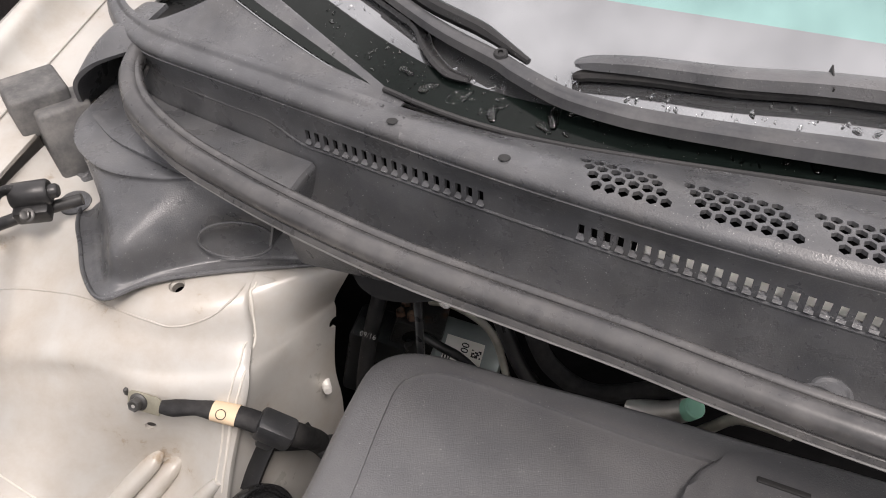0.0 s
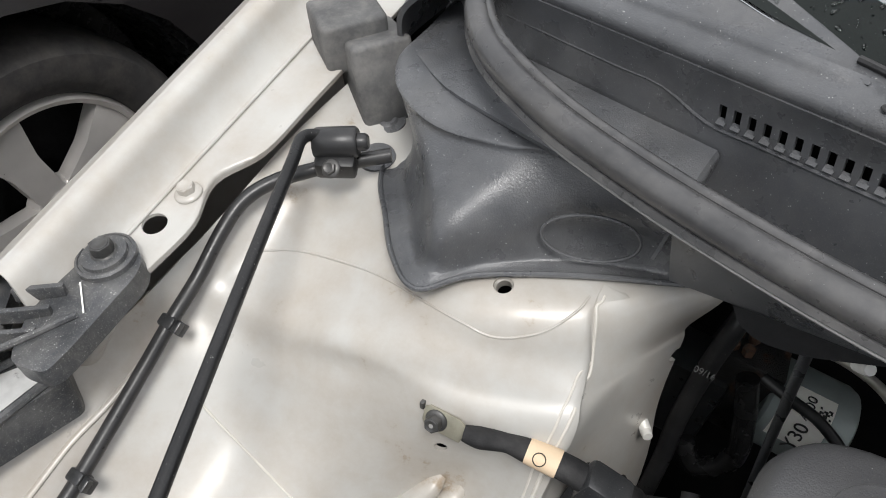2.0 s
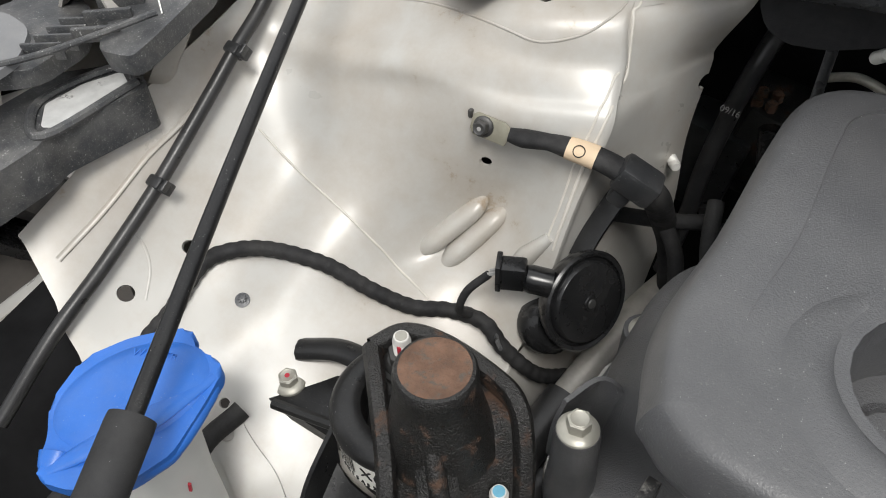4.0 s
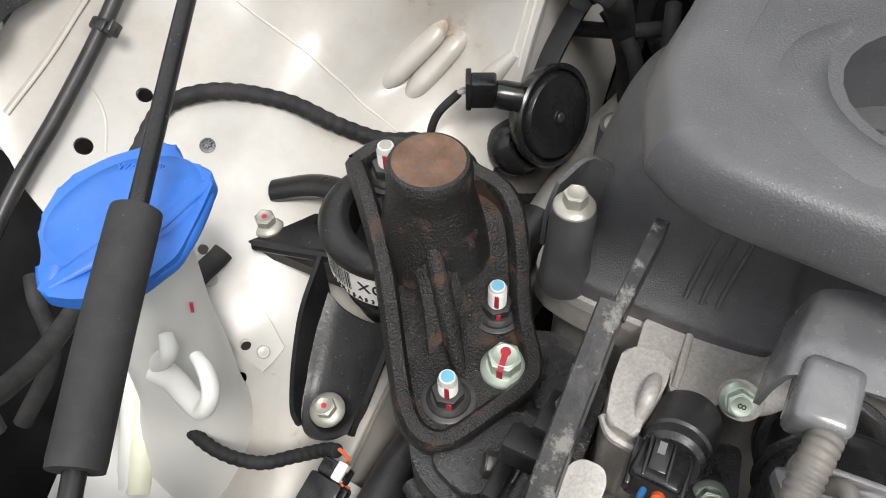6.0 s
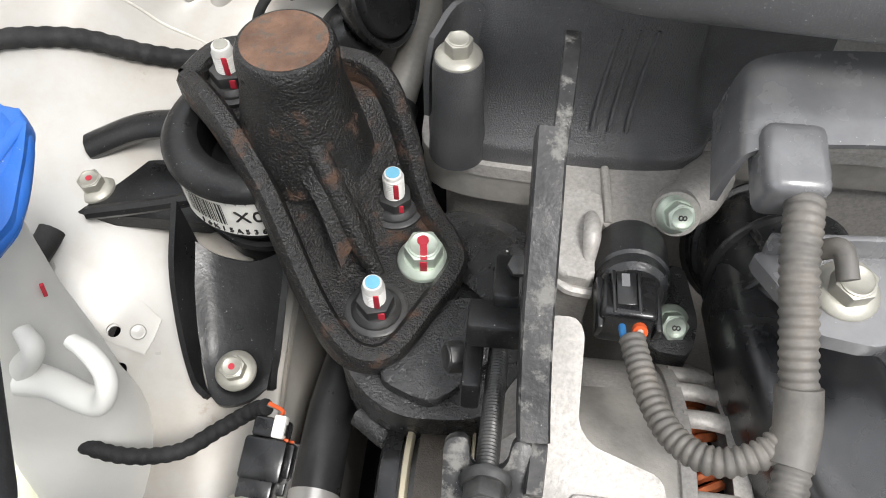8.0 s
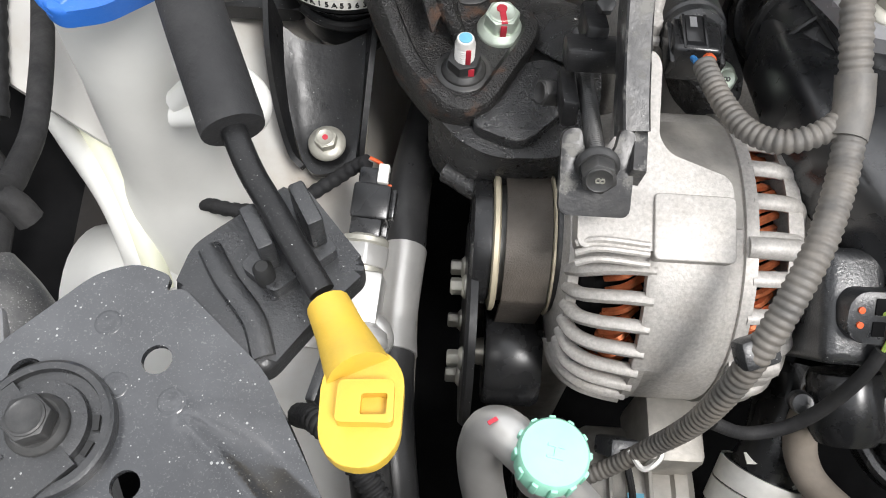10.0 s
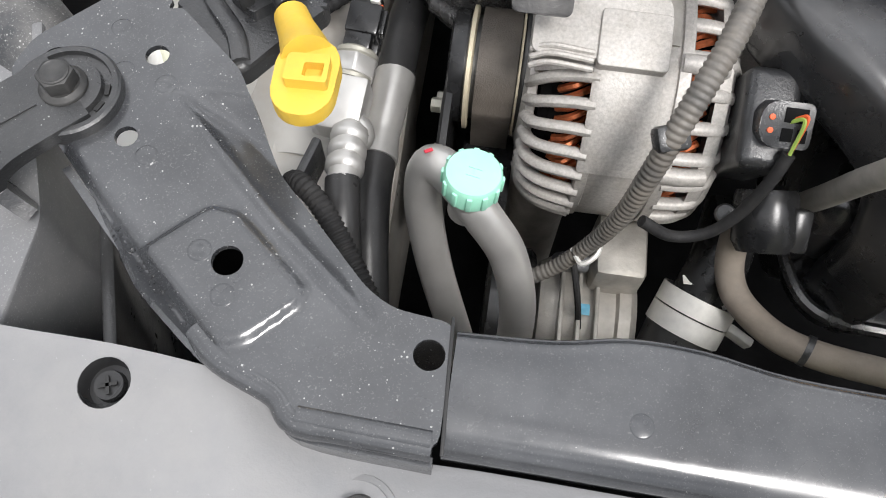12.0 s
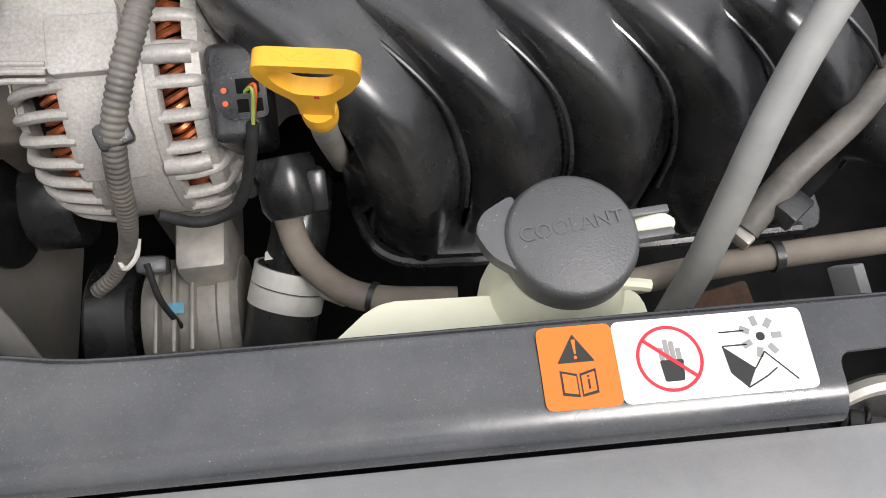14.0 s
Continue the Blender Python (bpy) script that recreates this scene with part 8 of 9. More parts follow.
wh = thing("washer_hose", (-0.35, 0.15, 0.7), "black rubber washer hose clipped along the inner fender", "hose")
part("hose", sweep([(-0.285, 0.338, 0.856), (-0.305, 0.322, 0.853), (-0.326, 0.302, 0.85), (-0.345, 0.282, 0.845), (-0.355, 0.262, 0.838), (-0.3575, 0.24, 0.825), (-0.3555, 0.21, 0.806), (-0.3535, 0.18, 0.7915), (-0.353, 0.15, 0.773), (-0.35, 0.0852, 0.7375), (-0.3475, 0.026, 0.711), (-0.3455, -0.024, 0.692), (-0.345, -0.08, 0.66)], 0.0052, 14, 8), RUBBER, wh)
part("pale_ring", lathe([(0.005, -0.0018), (0.0062, -0.0015), (0.0062, 0.0015), (0.005, 0.0018)], (-0.3175, 0.3095, 0.8515), (0.7, 0.65, 0.1), 20), COOLPLAST, wh, "cream rubber ring")
clip_on((-0.3535, 0.18, 0.791), (0, 1, 0.55))
clip_on((-0.35, 0.0855, 0.7375), (0, 1, 0.5))

hn = thing("horn_harness", (-0.24, 0.12, 0.63), "black cloth-taped wiring harness across the inner fender", "cable")
part("harness", sweep([(-0.3, -0.06, 0.64), (-0.3094, 0.0067, 0.667), (-0.3104, 0.0386, 0.6755), (-0.3134, 0.0697, 0.687), (-0.3079, 0.0885, 0.69), (-0.2856, 0.1101, 0.688), (-0.2476, 0.1276, 0.678), (-0.2131, 0.1387, 0.659), (-0.1864, 0.1489, 0.648), (-0.1646, 0.164, 0.6432), (-0.1387, 0.1698, 0.64), (-0.12, 0.168, 0.624), (-0.098, 0.18, 0.595), (-0.082, 0.21, 0.57)], 0.0058, 14, 10, 0.009, 0.05), TAPE, hn)
part("branch", sweep([(-0.148, 0.168, 0.644), (-0.153, 0.16, 0.655), (-0.1485, 0.163, 0.675), (-0.137, 0.173, 0.69)], 0.003, 10), TAPE, hn)
part("tie", sweep([(-0.126, 0.166, 0.638), (-0.12, 0.158, 0.643), (-0.114, 0.152, 0.646)], 0.0016, 6), PLASTIC, hn)


def horn():
    n = V((0.88, -0.3, 0.37)).normalized()
    c = V((-0.077, 0.211, 0.66))
    ho = thing("horn", (-0.09, 0.22, 0.62), "round black car horn on a steel stay", "horn")
    part("shell", lathe([(0, -0.03), (0.014, -0.03), (0.02, -0.024), (0.03, -0.02), (0.0345, -0.014), (0.037, -0.008), (0.0375, -0.003), (0.036, -0.0015), (0.0335, -0.0025), (0.033, -0.006), (0.031, -0.006), (0.0305, -0.001), (0.029, 0.0006), (0.006, 0.0012), (0.0055, 0.0022), (0, 0.0024)], c, n, 48), GLOSSY, ho)
    part("centre_nut", lathe([(0, 0.002), (0.0038, 0.002), (0.003, 0.0032), (0, 0.0034)], c, n, 16), DARKBOLT, ho)
    part("snail", lathe([(0, -0.012), (0.02, -0.012), (0.023, -0.006), (0.022, 0.006), (0.018, 0.012), (0, 0.012)], (-0.102, 0.2, 0.632), (0.7, -0.2, 0.6), 28), GLOSSY, ho)
    pl = part("plug", box((0.021, 0.0145, 0.02), facing((0.85, 0.4, 0.0), (-0.124, 0.182, 0.69), up=(0, 0, 1)), 0.002), GLOSSY, ho, "black horn plug")
    part("plug_neck", lathe([(0.009, 0), (0.01, 0.004), (0.01, 0.018), (0, 0.018)], (-0.116, 0.186, 0.687), (0.85, 0.4, -0.2), 20), GLOSSY, pl)
    part("plug_rim", box((0.0235, 0.017, 0.004), facing((0.85, 0.4, 0.0), (-0.132, 0.178, 0.691), up=(0, 0, 1)), 0.001), GLOSSY, pl)
    for k in (-1, 1):
        part("wire", sweep([(-0.133, 0.1775 + 0.002 * k, 0.691), (-0.138, 0.174 + 0.002 * k, 0.69)], 0.0014, 6), GREYHOSE, pl)
    part("stay", sweep([(-0.098, 0.232, 0.676), (-0.096, 0.245, 0.69), (-0.09, 0.262, 0.71), (-0.085, 0.275, 0.722)], 0.0075, 6, 5, section=[(-1, -0.25), (1, -0.25), (1, 0.25), (-1, 0.25)]), STEEL_BLACK, ho)
    part("stay_bolt", hexhead((-0.082, 0.272, 0.722), (0.5, -0.7, 0.4), 0.01, 0.006, 0.008, 0.002, 10), DARKBOLT, ho)


horn()


def ground_strap():
    gs = thing("ground_strap", (-0.14, 0.24, 0.72), "braided ground cable in black tape with zinc lug", "cable")
    out, run = V((0.1, -0.93, 0.35)).normalized(), V((0.0166, 0.0, -0.0012)).normalized()
    run = (run - out * run.dot(out)).normalized()
    rise = out.cross(run)
    face = Matrix((run, rise, out)).transposed().to_4x4()
    face.translation = V((-0.1746, 0.2262, 0.7655)) + out * 0.0006
    part("lug", prism([(-0.0065, -0.008), (-0.0095, -0.004), (-0.0095, 0.0055), (-0.0065, 0.008), (0.014, 0.008), (0.019, 0.0055), (0.0205, 0.0015), (0.0175, -0.008)], -0.0018, 0.0, face, 0.0005), LUG, gs, "grey-green zinc lug plate")
    part("nut", hexhead((-0.1745, 0.2256, 0.7657), (0.1, -0.93, 0.35), 0.0095, 0.006, 0.0074, 0.0014, 10), DARKBOLT, gs)
    part("stud_tip", lathe([(0, 0.005), (0.0028, 0.005), (0.0024, 0.008), (0, 0.0085)], (-0.1746, 0.2262, 0.7655), (0.1, -0.93, 0.35), 14), ALU_SMOOTH, gs)
    part("tongue", box((0.003, 0.006, 0.006), pose(-0.186, 0.229, 0.771), 0.0008), DARKBOLT, gs)
    part("sheath", sweep([(-0.1555, 0.2268, 0.766), (-0.146, 0.23, 0.7645), (-0.131, 0.237, 0.763), (-0.118, 0.239, 0.7625), (-0.1, 0.242, 0.76), (-0.086, 0.2443, 0.756), (-0.07, 0.2475, 0.747)], [0.0055, 0.0075, 0.0068, 0.0082, 0.0088, 0.0092, 0.0098], 16, 8, flat=0.75), TAPE, gs)
    part("tail", sweep([(-0.072, 0.2475, 0.749), (-0.062, 0.262, 0.728), (-0.0602, 0.2864, 0.69), (-0.054, 0.295, 0.66), (-0.045, 0.29, 0.62)], [0.0098, 0.01, 0.0095, 0.009, 0.009], 14, 8), TAPE, gs)
    part("tape_label", sweep([(-0.118, 0.239, 0.7625), (-0.108, 0.2407, 0.7612), (-0.0985, 0.2422, 0.7597)], [0.0086, 0.0091, 0.0094], 16, 6, flat=0.78, cap=False), PAPER, gs, "tan printed tape label")
    part("print_ring", lathe([(0.0035, 0), (0.0038, 0.0006), (0.0042, 0)], (-0.108, 0.2345, 0.7665), (0.15, -0.6, 0.75), 20), INK, gs)
    part("clamp", box((0.03, 0.022, 0.02), pose(-0.071, 0.2475, 0.749, 0, 28, 12), 0.004), CLIPBLACK, gs, "black plastic cable clamp")
    part("clamp_lug", box((0.014, 0.012, 0.012), pose(-0.081, 0.246, 0.733, 0, 28, 12), 0.003), CLIPBLACK, gs)


ground_strap()


def studs():
    for a, ax, h in (((-0.0865, 0.353, 0.696), (0.55, -0.75, 0.15), 0.026), ((0.0265, 0.3635, 0.809), (0.3, -0.6, 0.55), 0.017)):
        s = thing("weld_stud", a, "white paint-covered threaded weld stud", "stud", "weld studs")
        part("thread", thread(a, ax, 0.0042, h, 0.0016), WHITEPLATE, s)


studs()


def abs_unit():
    ab = thing("brake_pump", (0.0, 0.46, 0.6), "grey brake pump motor with white printed label", "brake pump")
    ax = V((0.92, 0.15, -0.25)).normalized()
    c = V((0.0105, 0.475, 0.627))
    part("motor_can", lathe([(0, -0.036), (0.036, -0.036), (0.0385, -0.033), (0.0385, 0.026), (0.036, 0.033), (0.028, 0.037), (0, 0.038)], c, ax, 44), ABSGREY, ab)
    part("valve_block", box((0.05, 0.07, 0.085), pose(-0.043, 0.48, 0.645, 0, 15, 8), 0.004), CAST_RUST, ab)
    part("connector", box((0.06, 0.05, 0.09), pose(-0.08, 0.46, 0.62, 0, 10, 5), 0.006), CLIPBLACK, ab)
    for k in range(4):
        part("pipe_nut", hexhead((-0.05 + 0.012 * (k % 2), 0.455 + 0.016 * (k // 2), 0.689), (0, -0.1, 1), 0.009, 0.008, 0, 0, 20 * k), CAST_RED, ab)
    # label wrapped on the can
    u = (V((0, -0.75, 0.66)) - ax * V((0, -0.75, 0.66)).dot(ax)).normalized()
    w = ax.cross(u)

    def at(s, a, r=0.0388):
        return c + ax * s + r * (u * math.cos(radians(a)) + w * math.sin(radians(a)))

    bm = bmesh.new()
    grid = [[bm.verts.new(at(s, a)) for a in range(-38, 39, 6)] for s in (-0.026, 0.014)]
    for k in range(len(grid[0]) - 1):
        bm.faces.new((grid[0][k], grid[0][k + 1], grid[1][k + 1], grid[1][k]))
    lab = part("label", bm, LABEL, ab, "white printed label")

    def put(t, size, s, a, spin=-90):
        n = (u * math.cos(radians(a)) + w * math.sin(radians(a)))
        part("print", words(t, size, facing(n, at(s, a, 0.0392), spin, up=tuple(ax))), INK, lab)

    put("Y30", 0.016, -0.004, 20, 90)
    put("A", 0.008, -0.006, -6, 90)
    put("00", 0.011, -0.005, -24, 90)
    for s in (-0.018, -0.021, -0.024):
        part("print_bars", box((0.0014, 0.028, 0.0003), facing(u, at(s, 8, 0.0392), 0, up=tuple(ax))), INK, lab)
    rnd = random.Random(9)
    dots = [box((0.0016, 0.0016, 0.0003), facing((u * math.cos(radians(-27)) + w * math.sin(radians(-27))), at(0.008, -20, 0.0391), 0, up=tuple(ax)) @ pose(0.0017 * i - 0.005, 0.0017 * j - 0.004, 0)) for i in range(6) for j in range(5) if rnd.random() < 0.55]
    part("print_dots", merge(*dots), INK, lab)
    for pts, r, mt in (([(-0.02, 0.425, 0.703), (0.005, 0.418, 0.699), (0.024, 0.418, 0.691), (0.045, 0.415, 0.675), (0.06, 0.41, 0.655), (0.065, 0.4, 0.62)], 0.0045, RUBBER), ([(-0.005, 0.42, 0.752), (0.022, 0.405, 0.768), (0.055, 0.4, 0.755), (0.072, 0.395, 0.72), (0.085, 0.38, 0.68)], 0.0035, ZINC), ([(0.04, 0.42, 0.8), (0.066, 0.39, 0.783), (0.088, 0.378, 0.747), (0.105, 0.375, 0.725), (0.14, 0.37, 0.69)], 0.007, RUBBER), ([(0.07, 0.42, 0.81), (0.095, 0.385, 0.783), (0.117, 0.378, 0.75), (0.156, 0.376, 0.735), (0.211, 0.38, 0.757), (0.25, 0.39, 0.76)], 0.008, TAPE), ([(-0.04, 0.42, 0.79), (-0.047, 0.402, 0.762), (-0.057, 0.396, 0.713), (-0.065, 0.392, 0.658), (-0.068, 0.388, 0.608), (-0.074, 0.37, 0.55)], 0.0075, RUBBER), ([(-0.06, 0.42, 0.6), (-0.045, 0.415, 0.58), (-0.02, 0.42, 0.605), (-0.022, 0.425, 0.65), (-0.03, 0.43, 0.69)], 0.009, GLOSSY)):
        cb = thing("brake_line", pts[0], "dark brake line or hose behind the strut tower", "hose", "lines at the firewall")
        part("line", sweep(pts, r, 12), mt, cb)
    hp = thing("hose_print", (-0.06, 0.389, 0.68), "white date print on the black hose", "print")
    part("print", words("09/16", 0.007, facing((0.1, -0.8, 0.6), (-0.0555, 0.3888, 0.722), 90, up=(0.12, 0, 1)) @ pose(0, 0, 0.0015, 0, 0, 180)), GREYHOSE, hp)
    felt = thing("felt_pad", (-0.01, 0.35, 0.81), "black felt insulation pad hanging below the cowl", "pad")
    part("pad", prism(rounded([(-0.05, 0.0), (-0.046, -0.02), (-0.03, -0.033), (0.0, -0.03), (0.05, -0.012), (0.12, -0.01), (0.12, 0.03), (-0.04, 0.02)], 0.01), -0.004, 0.004, Matrix.Translation((0, 0.358, 0.842)) @ Matrix.Rotation(radians(80), 4, "X"), 0.002), FELT, felt)
    port = thing("low_service_port", (0.23, 0.36, 0.74), "aluminium low side port with teal cap", "pipe fitting")
    part("pipe", sweep([(0.185, 0.37, 0.735), (0.205, 0.362, 0.745), (0.225, 0.355, 0.765)], [0.01, 0.0105, 0.009], 16), ALU_SMOOTH, port)
    part("cap", lathe([(0, 0), (0.0085, 0), (0.0085, 0.011), (0.007, 0.0125), (0, 0.0125)], (0.2255, 0.3545, 0.765), (0.35, -0.3, 0.8), 24), MINT, port, "teal plastic cap")
    part("thin_pipe", sweep([(0.235, 0.37, 0.72), (0.245, 0.36, 0.745), (0.26, 0.355, 0.768), (0.28, 0.352, 0.772), (0.3, 0.355, 0.765)], 0.0045, 12), ZINC, port)
    for pts in ([(-0.075, 0.29, 0.7), (-0.045, 0.28, 0.67), (-0.03, 0.26, 0.62)], [(-0.1, 0.27, 0.69), (-0.06, 0.29, 0.685), (-0.03, 0.3, 0.69)], [(-0.03, 0.3, 0.71), (-0.02, 0.27, 0.69), (0.0, 0.25, 0.65)]):
        cb = thing("engine_cable", pts[0], "dark taped cable between tower and engine", "cable", "lines at the firewall")
        part("cable", sweep(pts, 0.006, 10), TAPE, cb)
    cond = thing("coolant_pipe", (-0.07, 0.2, 0.56), "tarnished metal coolant pipe with black hose", "pipe")
    part("pipe", sweep([(-0.045, 0.31, 0.612), (-0.056, 0.27, 0.608), (-0.064, 0.225, 0.603), (-0.072, 0.17, 0.592)], [0.0135, 0.0135, 0.0118, 0.0118], 20), ALU_DARK, cond)
    part("hose", sweep([(-0.0715, 0.175, 0.593), (-0.0755, 0.14, 0.584), (-0.078, 0.1, 0.575), (-0.075, 0.05, 0.565)], 0.015, 18), RUBBER, cond)


abs_unit()


def cowl_blocks():
    b = thing("hinge_foam_block", (-0.37, 0.4, 0.88), "black dusty foam block beside the hood hinge", "foam block")
    part("block", box((0.046, 0.05, 0.04), pose(-0.368, 0.402, 0.9, 4, 6, -34), 0.004, 3), FOAMGREY, b)
    part("leg", box((0.05, 0.046, 0.074), pose(-0.343, 0.402, 0.868, 3, -6, -34), 0.004, 3), FOAMGREY, b)
    t = thing("seal_end_block", (-0.3, 0.43, 0.9), "black rubber end block of the hood seal", "rubber block")
    part("block", loft([[(-0.325, 0.405, 0.9), (-0.315, 0.395, 0.93), (-0.295, 0.4, 0.948), (-0.265, 0.415, 0.958)], [(-0.33, 0.43, 0.9), (-0.318, 0.425, 0.94), (-0.295, 0.43, 0.965), (-0.262, 0.435, 0.972)], [(-0.335, 0.48, 0.9), (-0.32, 0.48, 0.945), (-0.295, 0.48, 0.97), (-0.262, 0.47, 0.978)]], 5, 5, 0.004), PLASTIC, t)
    cw = thing("rod_pivot", (-0.312, 0.32, 0.85), "black rubber pivot bush of the prop rod", "bush")
    part("bush", lathe([(0, -0.016), (0.0095, -0.016), (0.011, -0.014), (0.011, 0.012), (0.0095, 0.014), (0.006, 0.014), (0.006, 0.019), (0.0045, 0.021), (0, 0.021)], (-0.312, 0.3155, 0.8695), (0.85, 0.5, 0.05), 24), RUBBER, cw)
    part("bracket", box((0.028, 0.014, 0.016), pose(-0.309, 0.308, 0.857, 20, 0, 30), 0.003), STEEL_BLACK, cw)
    part("bracket_bolt", hexhead((-0.305, 0.2985, 0.861), (0.2, -0.7, 0.7), 0.008, 0.004, 0.0065, 0.0012, 10), DARKBOLT, cw)
    tab = gr = tower_box
    for p in ((-0.308, 0.35, 0.8395), (-0.324, 0.385, 0.846)):
        part("fixing_tab", lathe([(0.014, -0.003), (0.0135, 0.0), (0.008, 0.0005), (0.0065, 0.002), (0.004, 0.002), (0.0035, 0.0), (0, 0)], p, (0.1, -0.2, 1), 24), PLASTIC, tab)
    # grommet outline and pad on the cover, drain disc on the trough
    oval = [V((-0.128, 0.322, 0.864)) + V((0.027 * math.cos(a), 0.01 * math.cos(a) - 0.008 * math.sin(a) * 0 , 0.017 * math.sin(a))) for a in [2 * math.pi * k / 20 for k in range(21)]]
    part("oval_bead", sweep(oval, 0.0011, 6, 3, cap=False), PLASTIC, gr)
    part("rivet", lathe([(0.003, 0), (0.0028, 0.0015), (0, 0.002)], (-0.145, 0.329, 0.87), (0.1, -0.95, 0.2), 14), GREYHOSE, gr)
    dd = thing("cowl_plug", (0.275, 0.25, 0.905), "round black plug in the cowl trough", "plug")
    part("plug", lathe([(0.0125, 0), (0.012, 0.0016), (0.0105, 0.0016), (0.01, 0.0005), (0.006, 0.0005), (0.0055, 0.0013), (0, 0.0013)], (0.275, 0.252, 0.9075), (0, -0.1, 1), 28), PLASTIC, dd)


cowl_blocks()


def lamp_arm():
    la = thing("lamp_support", (-0.38, 0.1, 0.78), "dusty black plastic headlamp mounting arm bolted to the fender", "bracket")
    arm = rounded([(-0.349, 0.17), (-0.357, 0.181), (-0.376, 0.188), (-0.394, 0.182), (-0.403, 0.165), (-0.39, 0.145), (-0.384, 0.115), (-0.366, 0.089), (-0.34, 0.094), (-0.341, 0.113)], 0.007, 4)
    part("arm", prism(arm, 0.831, 0.8465, Matrix.Translation((-0.375, 0.168, 0.839)) @ Matrix.Rotation(radians(8), 4, "X") @ Matrix.Translation((0.375, -0.168, -0.839)), 0.0025, 3), LAMPBLACK, la)
    part("boss", lathe([(0.019, 0), (0.0188, 0.004), (0.017, 0.005), (0.0165, 0.004), (0.0145, 0.004), (0.014, 0.0065), (0.0115, 0.007), (0, 0.007)], (-0.3755, 0.168, 0.846), (0, -0.14, 1), 36), LAMPBLACK, la)
    part("arm_bolt", hexhead((-0.3755, 0.168, 0.851), (0, -0.14, 1), 0.0125, 0.0075, 0.0095, 0.0018, 20), DARKBOLT, la, "black hexagon bolt")
    for k in range(3):
        part("rib", box((0.03, 0.004, 0.01), pose(-0.387 + 0.004 * k, 0.128 - 0.014 * k, 0.845 - 0.004 * k, 0, 0, 40), 0.001), LAMPBLACK, la)
    part("pale_line", box((0.0009, 0.024, 0.0006), pose(-0.363, 0.139, 0.8445, 8, 0, 55)), LABEL, la, "scratched pale line")
    part("side_wing", prism(rounded([(-0.45, 0.135), (-0.425, 0.128), (-0.4, 0.1), (-0.395, 0.06), (-0.43, 0.03), (-0.5, 0.02), (-0.48, 0.12)], 0.008), 0.815, 0.828, None, 0.003), LAMPBLACK, la)
    part("lower_box", prism(rounded([(-0.364, 0.112), (-0.395, 0.128), (-0.43, 0.09), (-0.43, -0.04), (-0.37, -0.02), (-0.371, 0.03), (-0.376, 0.045)], 0.004), 0.765, 0.797, None, 0.003), LAMPBLACK, la)
    lab = prism(rounded([(-0.376, 0.106), (-0.392, 0.114), (-0.403, 0.09), (-0.405, 0.062), (-0.386, 0.045), (-0.3765, 0.05)], 0.003), 0.7971, 0.7976)
    part("worn_label", lab, WORNLABEL, la, "worn silver-grey label")
    part("label_frame", sweep([(-0.372, 0.11, 0.7985), (-0.394, 0.119, 0.7985), (-0.407, 0.092, 0.7985), (-0.409, 0.06, 0.7985), (-0.387, 0.039, 0.7985), (-0.373, 0.046, 0.7985), (-0.372, 0.11, 0.7985)], 0.0032, 8, 4, cap=False), LAMPBLACK, la)
    for k in range(4):
        part("pocket_rib", box((0.026, 0.0022, 0.012), pose(-0.409 + 0.002 * k, 0.108 - 0.011 * k, 0.83, 0, 0, 35), 0.0006), LAMPBLACK, la)
    part("plate_edge", sweep([(-0.352, 0.128, 0.846), (-0.37, 0.092, 0.842), (-0.395, 0.06, 0.836), (-0.43, 0.03, 0.83)], 0.0022, 8, 5), LAMPBLACK, la)
    part("lamp_lens", prism(rounded([(-0.46, 0.09), (-0.43, 0.085), (-0.405, 0.06), (-0.4, 0.03), (-0.5, -0.06), (-0.56, 0.06)], 0.01), 0.828, 0.833, None, 0.002), GRILLE, la)


lamp_arm()


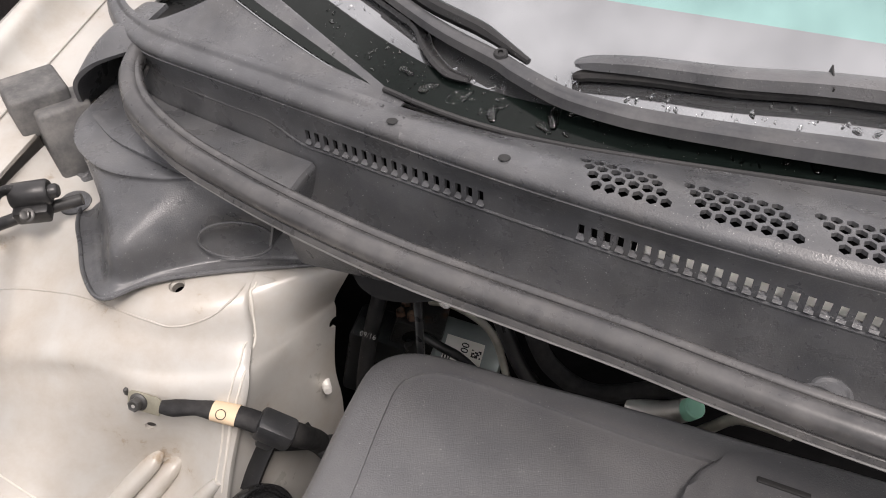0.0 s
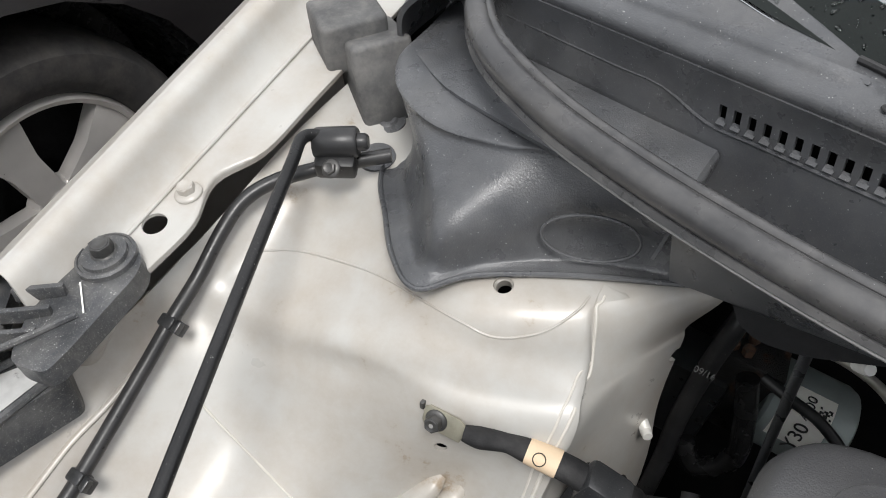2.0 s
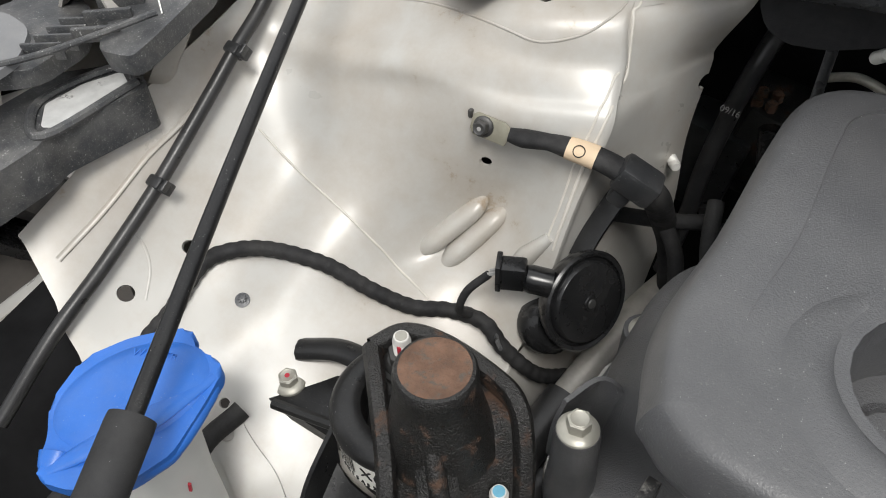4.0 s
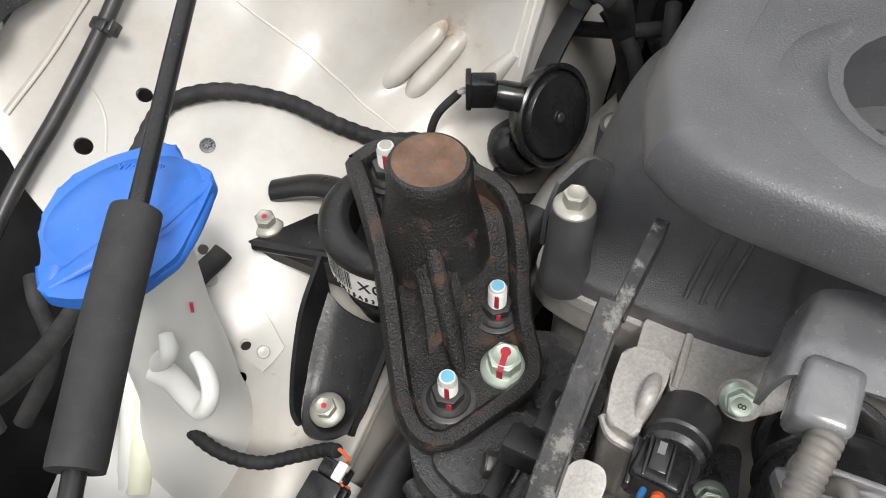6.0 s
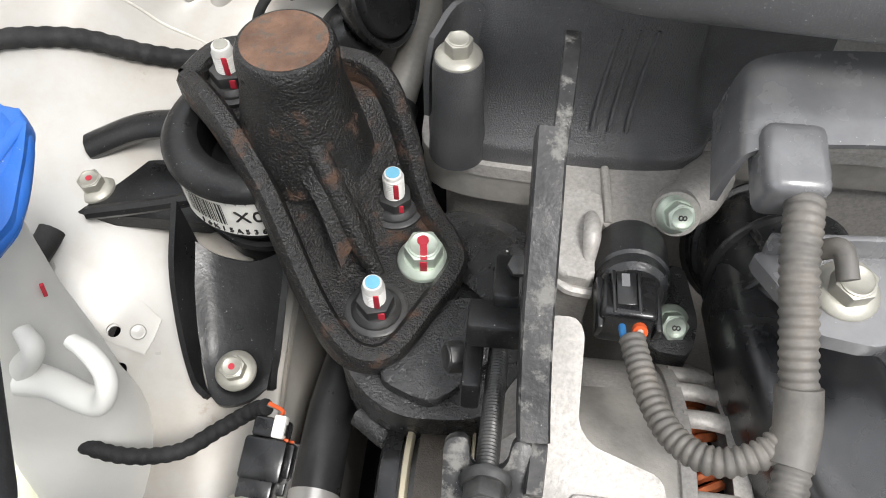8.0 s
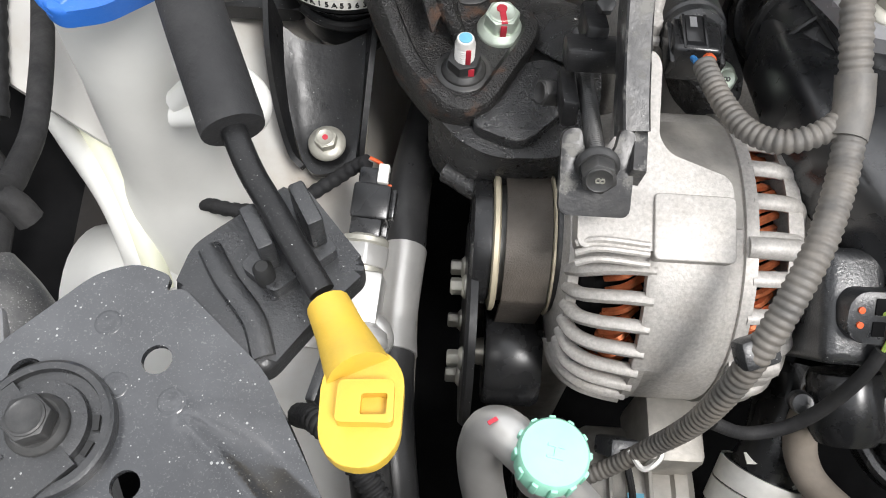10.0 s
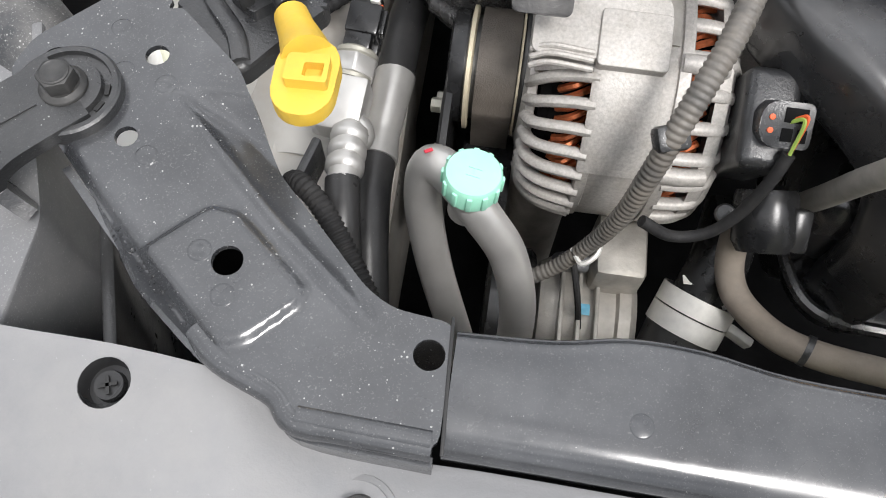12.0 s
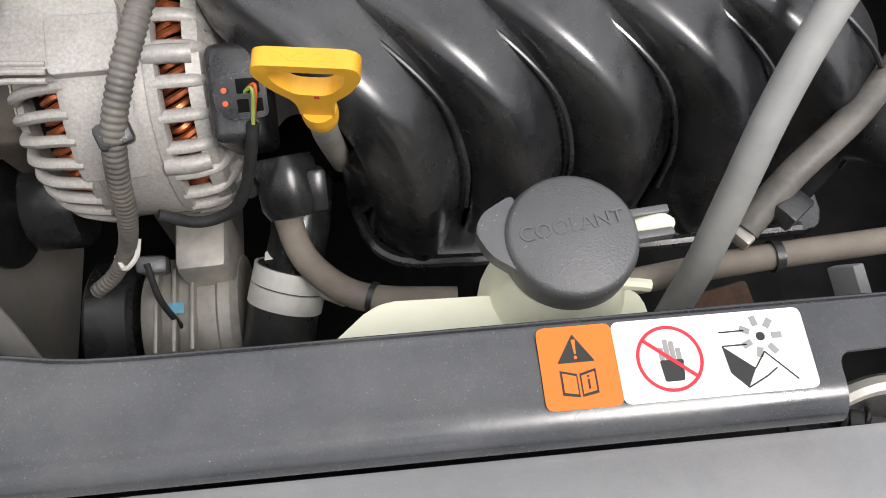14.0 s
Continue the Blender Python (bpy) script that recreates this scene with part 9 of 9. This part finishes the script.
# ---- loom and parts on the engine's front corner ----
def engine_corner():
    lm = thing("engine_loom", (0.1, -0.1, 0.55), "dusty grey corrugated wiring loom with branch", "cable")
    main = [(0.116, 0.02, 0.748), (0.112, -0.015, 0.757), (0.1085, -0.04, 0.752), (0.1095, -0.065, 0.738), (0.1115, -0.088, 0.722), (0.107, -0.115, 0.712), (0.098, -0.142, 0.703), (0.0885, -0.162, 0.691), (0.079, -0.18, 0.672), (0.0725, -0.191, 0.645), (0.0665, -0.197, 0.612), (0.0555, -0.2, 0.578), (0.04, -0.205, 0.552), (0.025, -0.21, 0.54)]
    part("tube", sweep(main, [0.0072, 0.007, 0.0068, 0.0066, 0.0065, 0.0064, 0.0064, 0.0063, 0.0062, 0.006, 0.0057, 0.0052, 0.0048, 0.0048], 16, 10, 0.0036, 0.05), LOOM, lm)
    part("branch", sweep([(0.1105, -0.09, 0.72), (0.099, -0.0985, 0.716), (0.085, -0.1, 0.71), (0.0735, -0.0905, 0.704), (0.0665, -0.074, 0.7), (0.0625, -0.055, 0.697), (0.061, -0.046, 0.696)], 0.0052, 14, 10, 0.0034, 0.08), LOOM, lm)
    part("tape_joint", sweep([(0.1105, -0.078, 0.73), (0.1112, -0.09, 0.7215), (0.1085, -0.102, 0.7165)], 0.0082, 14), LOOM, lm)
    part("clip", box((0.018, 0.014, 0.012), pose(0.078, -0.18, 0.668, 30, 0, 20), 0.003), CLIPBLACK, lm)
    part("tie_wrap", sweep([(0.046, -0.2, 0.568), (0.052, -0.21, 0.57), (0.06, -0.205, 0.575), (0.062, -0.195, 0.578)], 0.0016, 6), WHITEPLATE, lm, "pale tie wrap")
    sn = thing("cam_sensor", (0.062, -0.02, 0.66), "black sensor with plug and blue and orange wires", "sensor")
    part("barrel", lathe([(0, -0.022), (0.0168, -0.022), (0.0178, -0.018), (0.0178, 0.004), (0.0165, 0.0055), (0.0165, 0.012), (0.014, 0.015), (0, 0.015)], (0.067, 0.002, 0.67), (-0.05, -0.8, 0.3), 34), CLIPBLACK, sn)
    pl = part("plug", box((0.025, 0.022, 0.024), facing((-0.06, -0.86, 0.12), (0.0622, -0.022, 0.679), up=(1, 0, 0)), 0.003, 3), GLOSSY, sn)
    for dx in (-0.0125, 0.0125):
        part("plug_rail", box((0.003, 0.024, 0.012), pose(0.0622 + dx, -0.023, 0.681, 8, 0, 2), 0.001), GLOSSY, pl)
    for dx in (-0.0055, 0.0055):
        part("latch_rail", box((0.0018, 0.02, 0.004), pose(0.0605 + dx, -0.021, 0.6905, 8, 0, 2), 0.0006), GLOSSY, pl)
    part("plug_latch", box((0.009, 0.016, 0.003), pose(0.0605, -0.019, 0.6905, 8, 0, 2), 0.0008), GLOSSY, pl)
    part("plug_window", box((0.0035, 0.006, 0.001), pose(0.06, -0.0155, 0.6922, 8, 0, 2)), HOUSING, pl)
    part("wire", sweep([(0.058, -0.038, 0.691), (0.0575, -0.045, 0.696), (0.06, -0.051, 0.697)], 0.0016, 8), WIREBLUE, pl, "blue wire")
    part("wire_seal", lathe([(0, 0), (0.0032, 0), (0.0032, 0.003), (0, 0.003)], (0.065, -0.039, 0.692), (0, -0.8, 0.5), 14), WIREORANGE, pl, "orange wire seal")
    part("wire", sweep([(0.065, -0.041, 0.6935), (0.0635, -0.046, 0.6965), (0.062, -0.052, 0.697)], 0.0014, 8), WIREWHITE, pl, "pale wire")
    th = thing("loom_bracket", (0.11, 0.0, 0.7), "dusty black plastic loom bracket with bolt on the engine corner", "bracket")
    part("housing", loft([[(0.091, 0.046, 0.735), (0.093, 0.044, 0.755), (0.098, 0.043, 0.769), (0.12, 0.045, 0.773), (0.17, 0.046, 0.775)], [(0.088, 0.022, 0.735), (0.09, 0.021, 0.755), (0.096, 0.02, 0.768), (0.12, 0.02, 0.772), (0.17, 0.021, 0.775)], [(0.087, 0.002, 0.73), (0.089, 0.001, 0.75), (0.095, 0.001, 0.762), (0.12, 0.001, 0.768), (0.17, 0.002, 0.77)]], 5, 5, 0.003), SMOKY, th)
    part("plug_block", box((0.024, 0.03, 0.024), pose(0.108, -0.003, 0.757, 12, 0, 0), 0.005, 3), SMOKY, th)
    part("tray", prism(rounded([(0.1, -0.022), (0.155, -0.018), (0.157, -0.05), (0.142, -0.06), (0.118, -0.056), (0.11, -0.038)], 0.005), 0.722, 0.73, None, 0.002), SMOKY, th)
    part("tray_wall", box((0.05, 0.003, 0.012), pose(0.13, -0.02, 0.735, 0, 0, 3), 0.001), SMOKY, th)
    part("bolt", hexhead((0.133, -0.0375, 0.7305), (0, -0.15, 1), 0.0145, 0.0085, 0.0125, 0.0025, 15), ZINC, th)
    part("hook", sweep([(0.118, -0.03, 0.745), (0.124, -0.034, 0.752), (0.126, -0.044, 0.748)], 0.004, 10), LOOM, th)
    cb = thing("mount_cable", (-0.16, -0.08, 0.58), "black taped cable from the washer side to the pressure sensor", "cable")
    part("cable", sweep([(-0.235, -0.06, 0.615), (-0.218, -0.074, 0.602), (-0.181, -0.084, 0.598), (-0.15, -0.08, 0.597), (-0.13, -0.067, 0.6), (-0.113, -0.059, 0.609), (-0.1035, -0.059, 0.617)], 0.0042, 12, 8, 0.006, 0.06), TAPE, cb)


engine_corner()
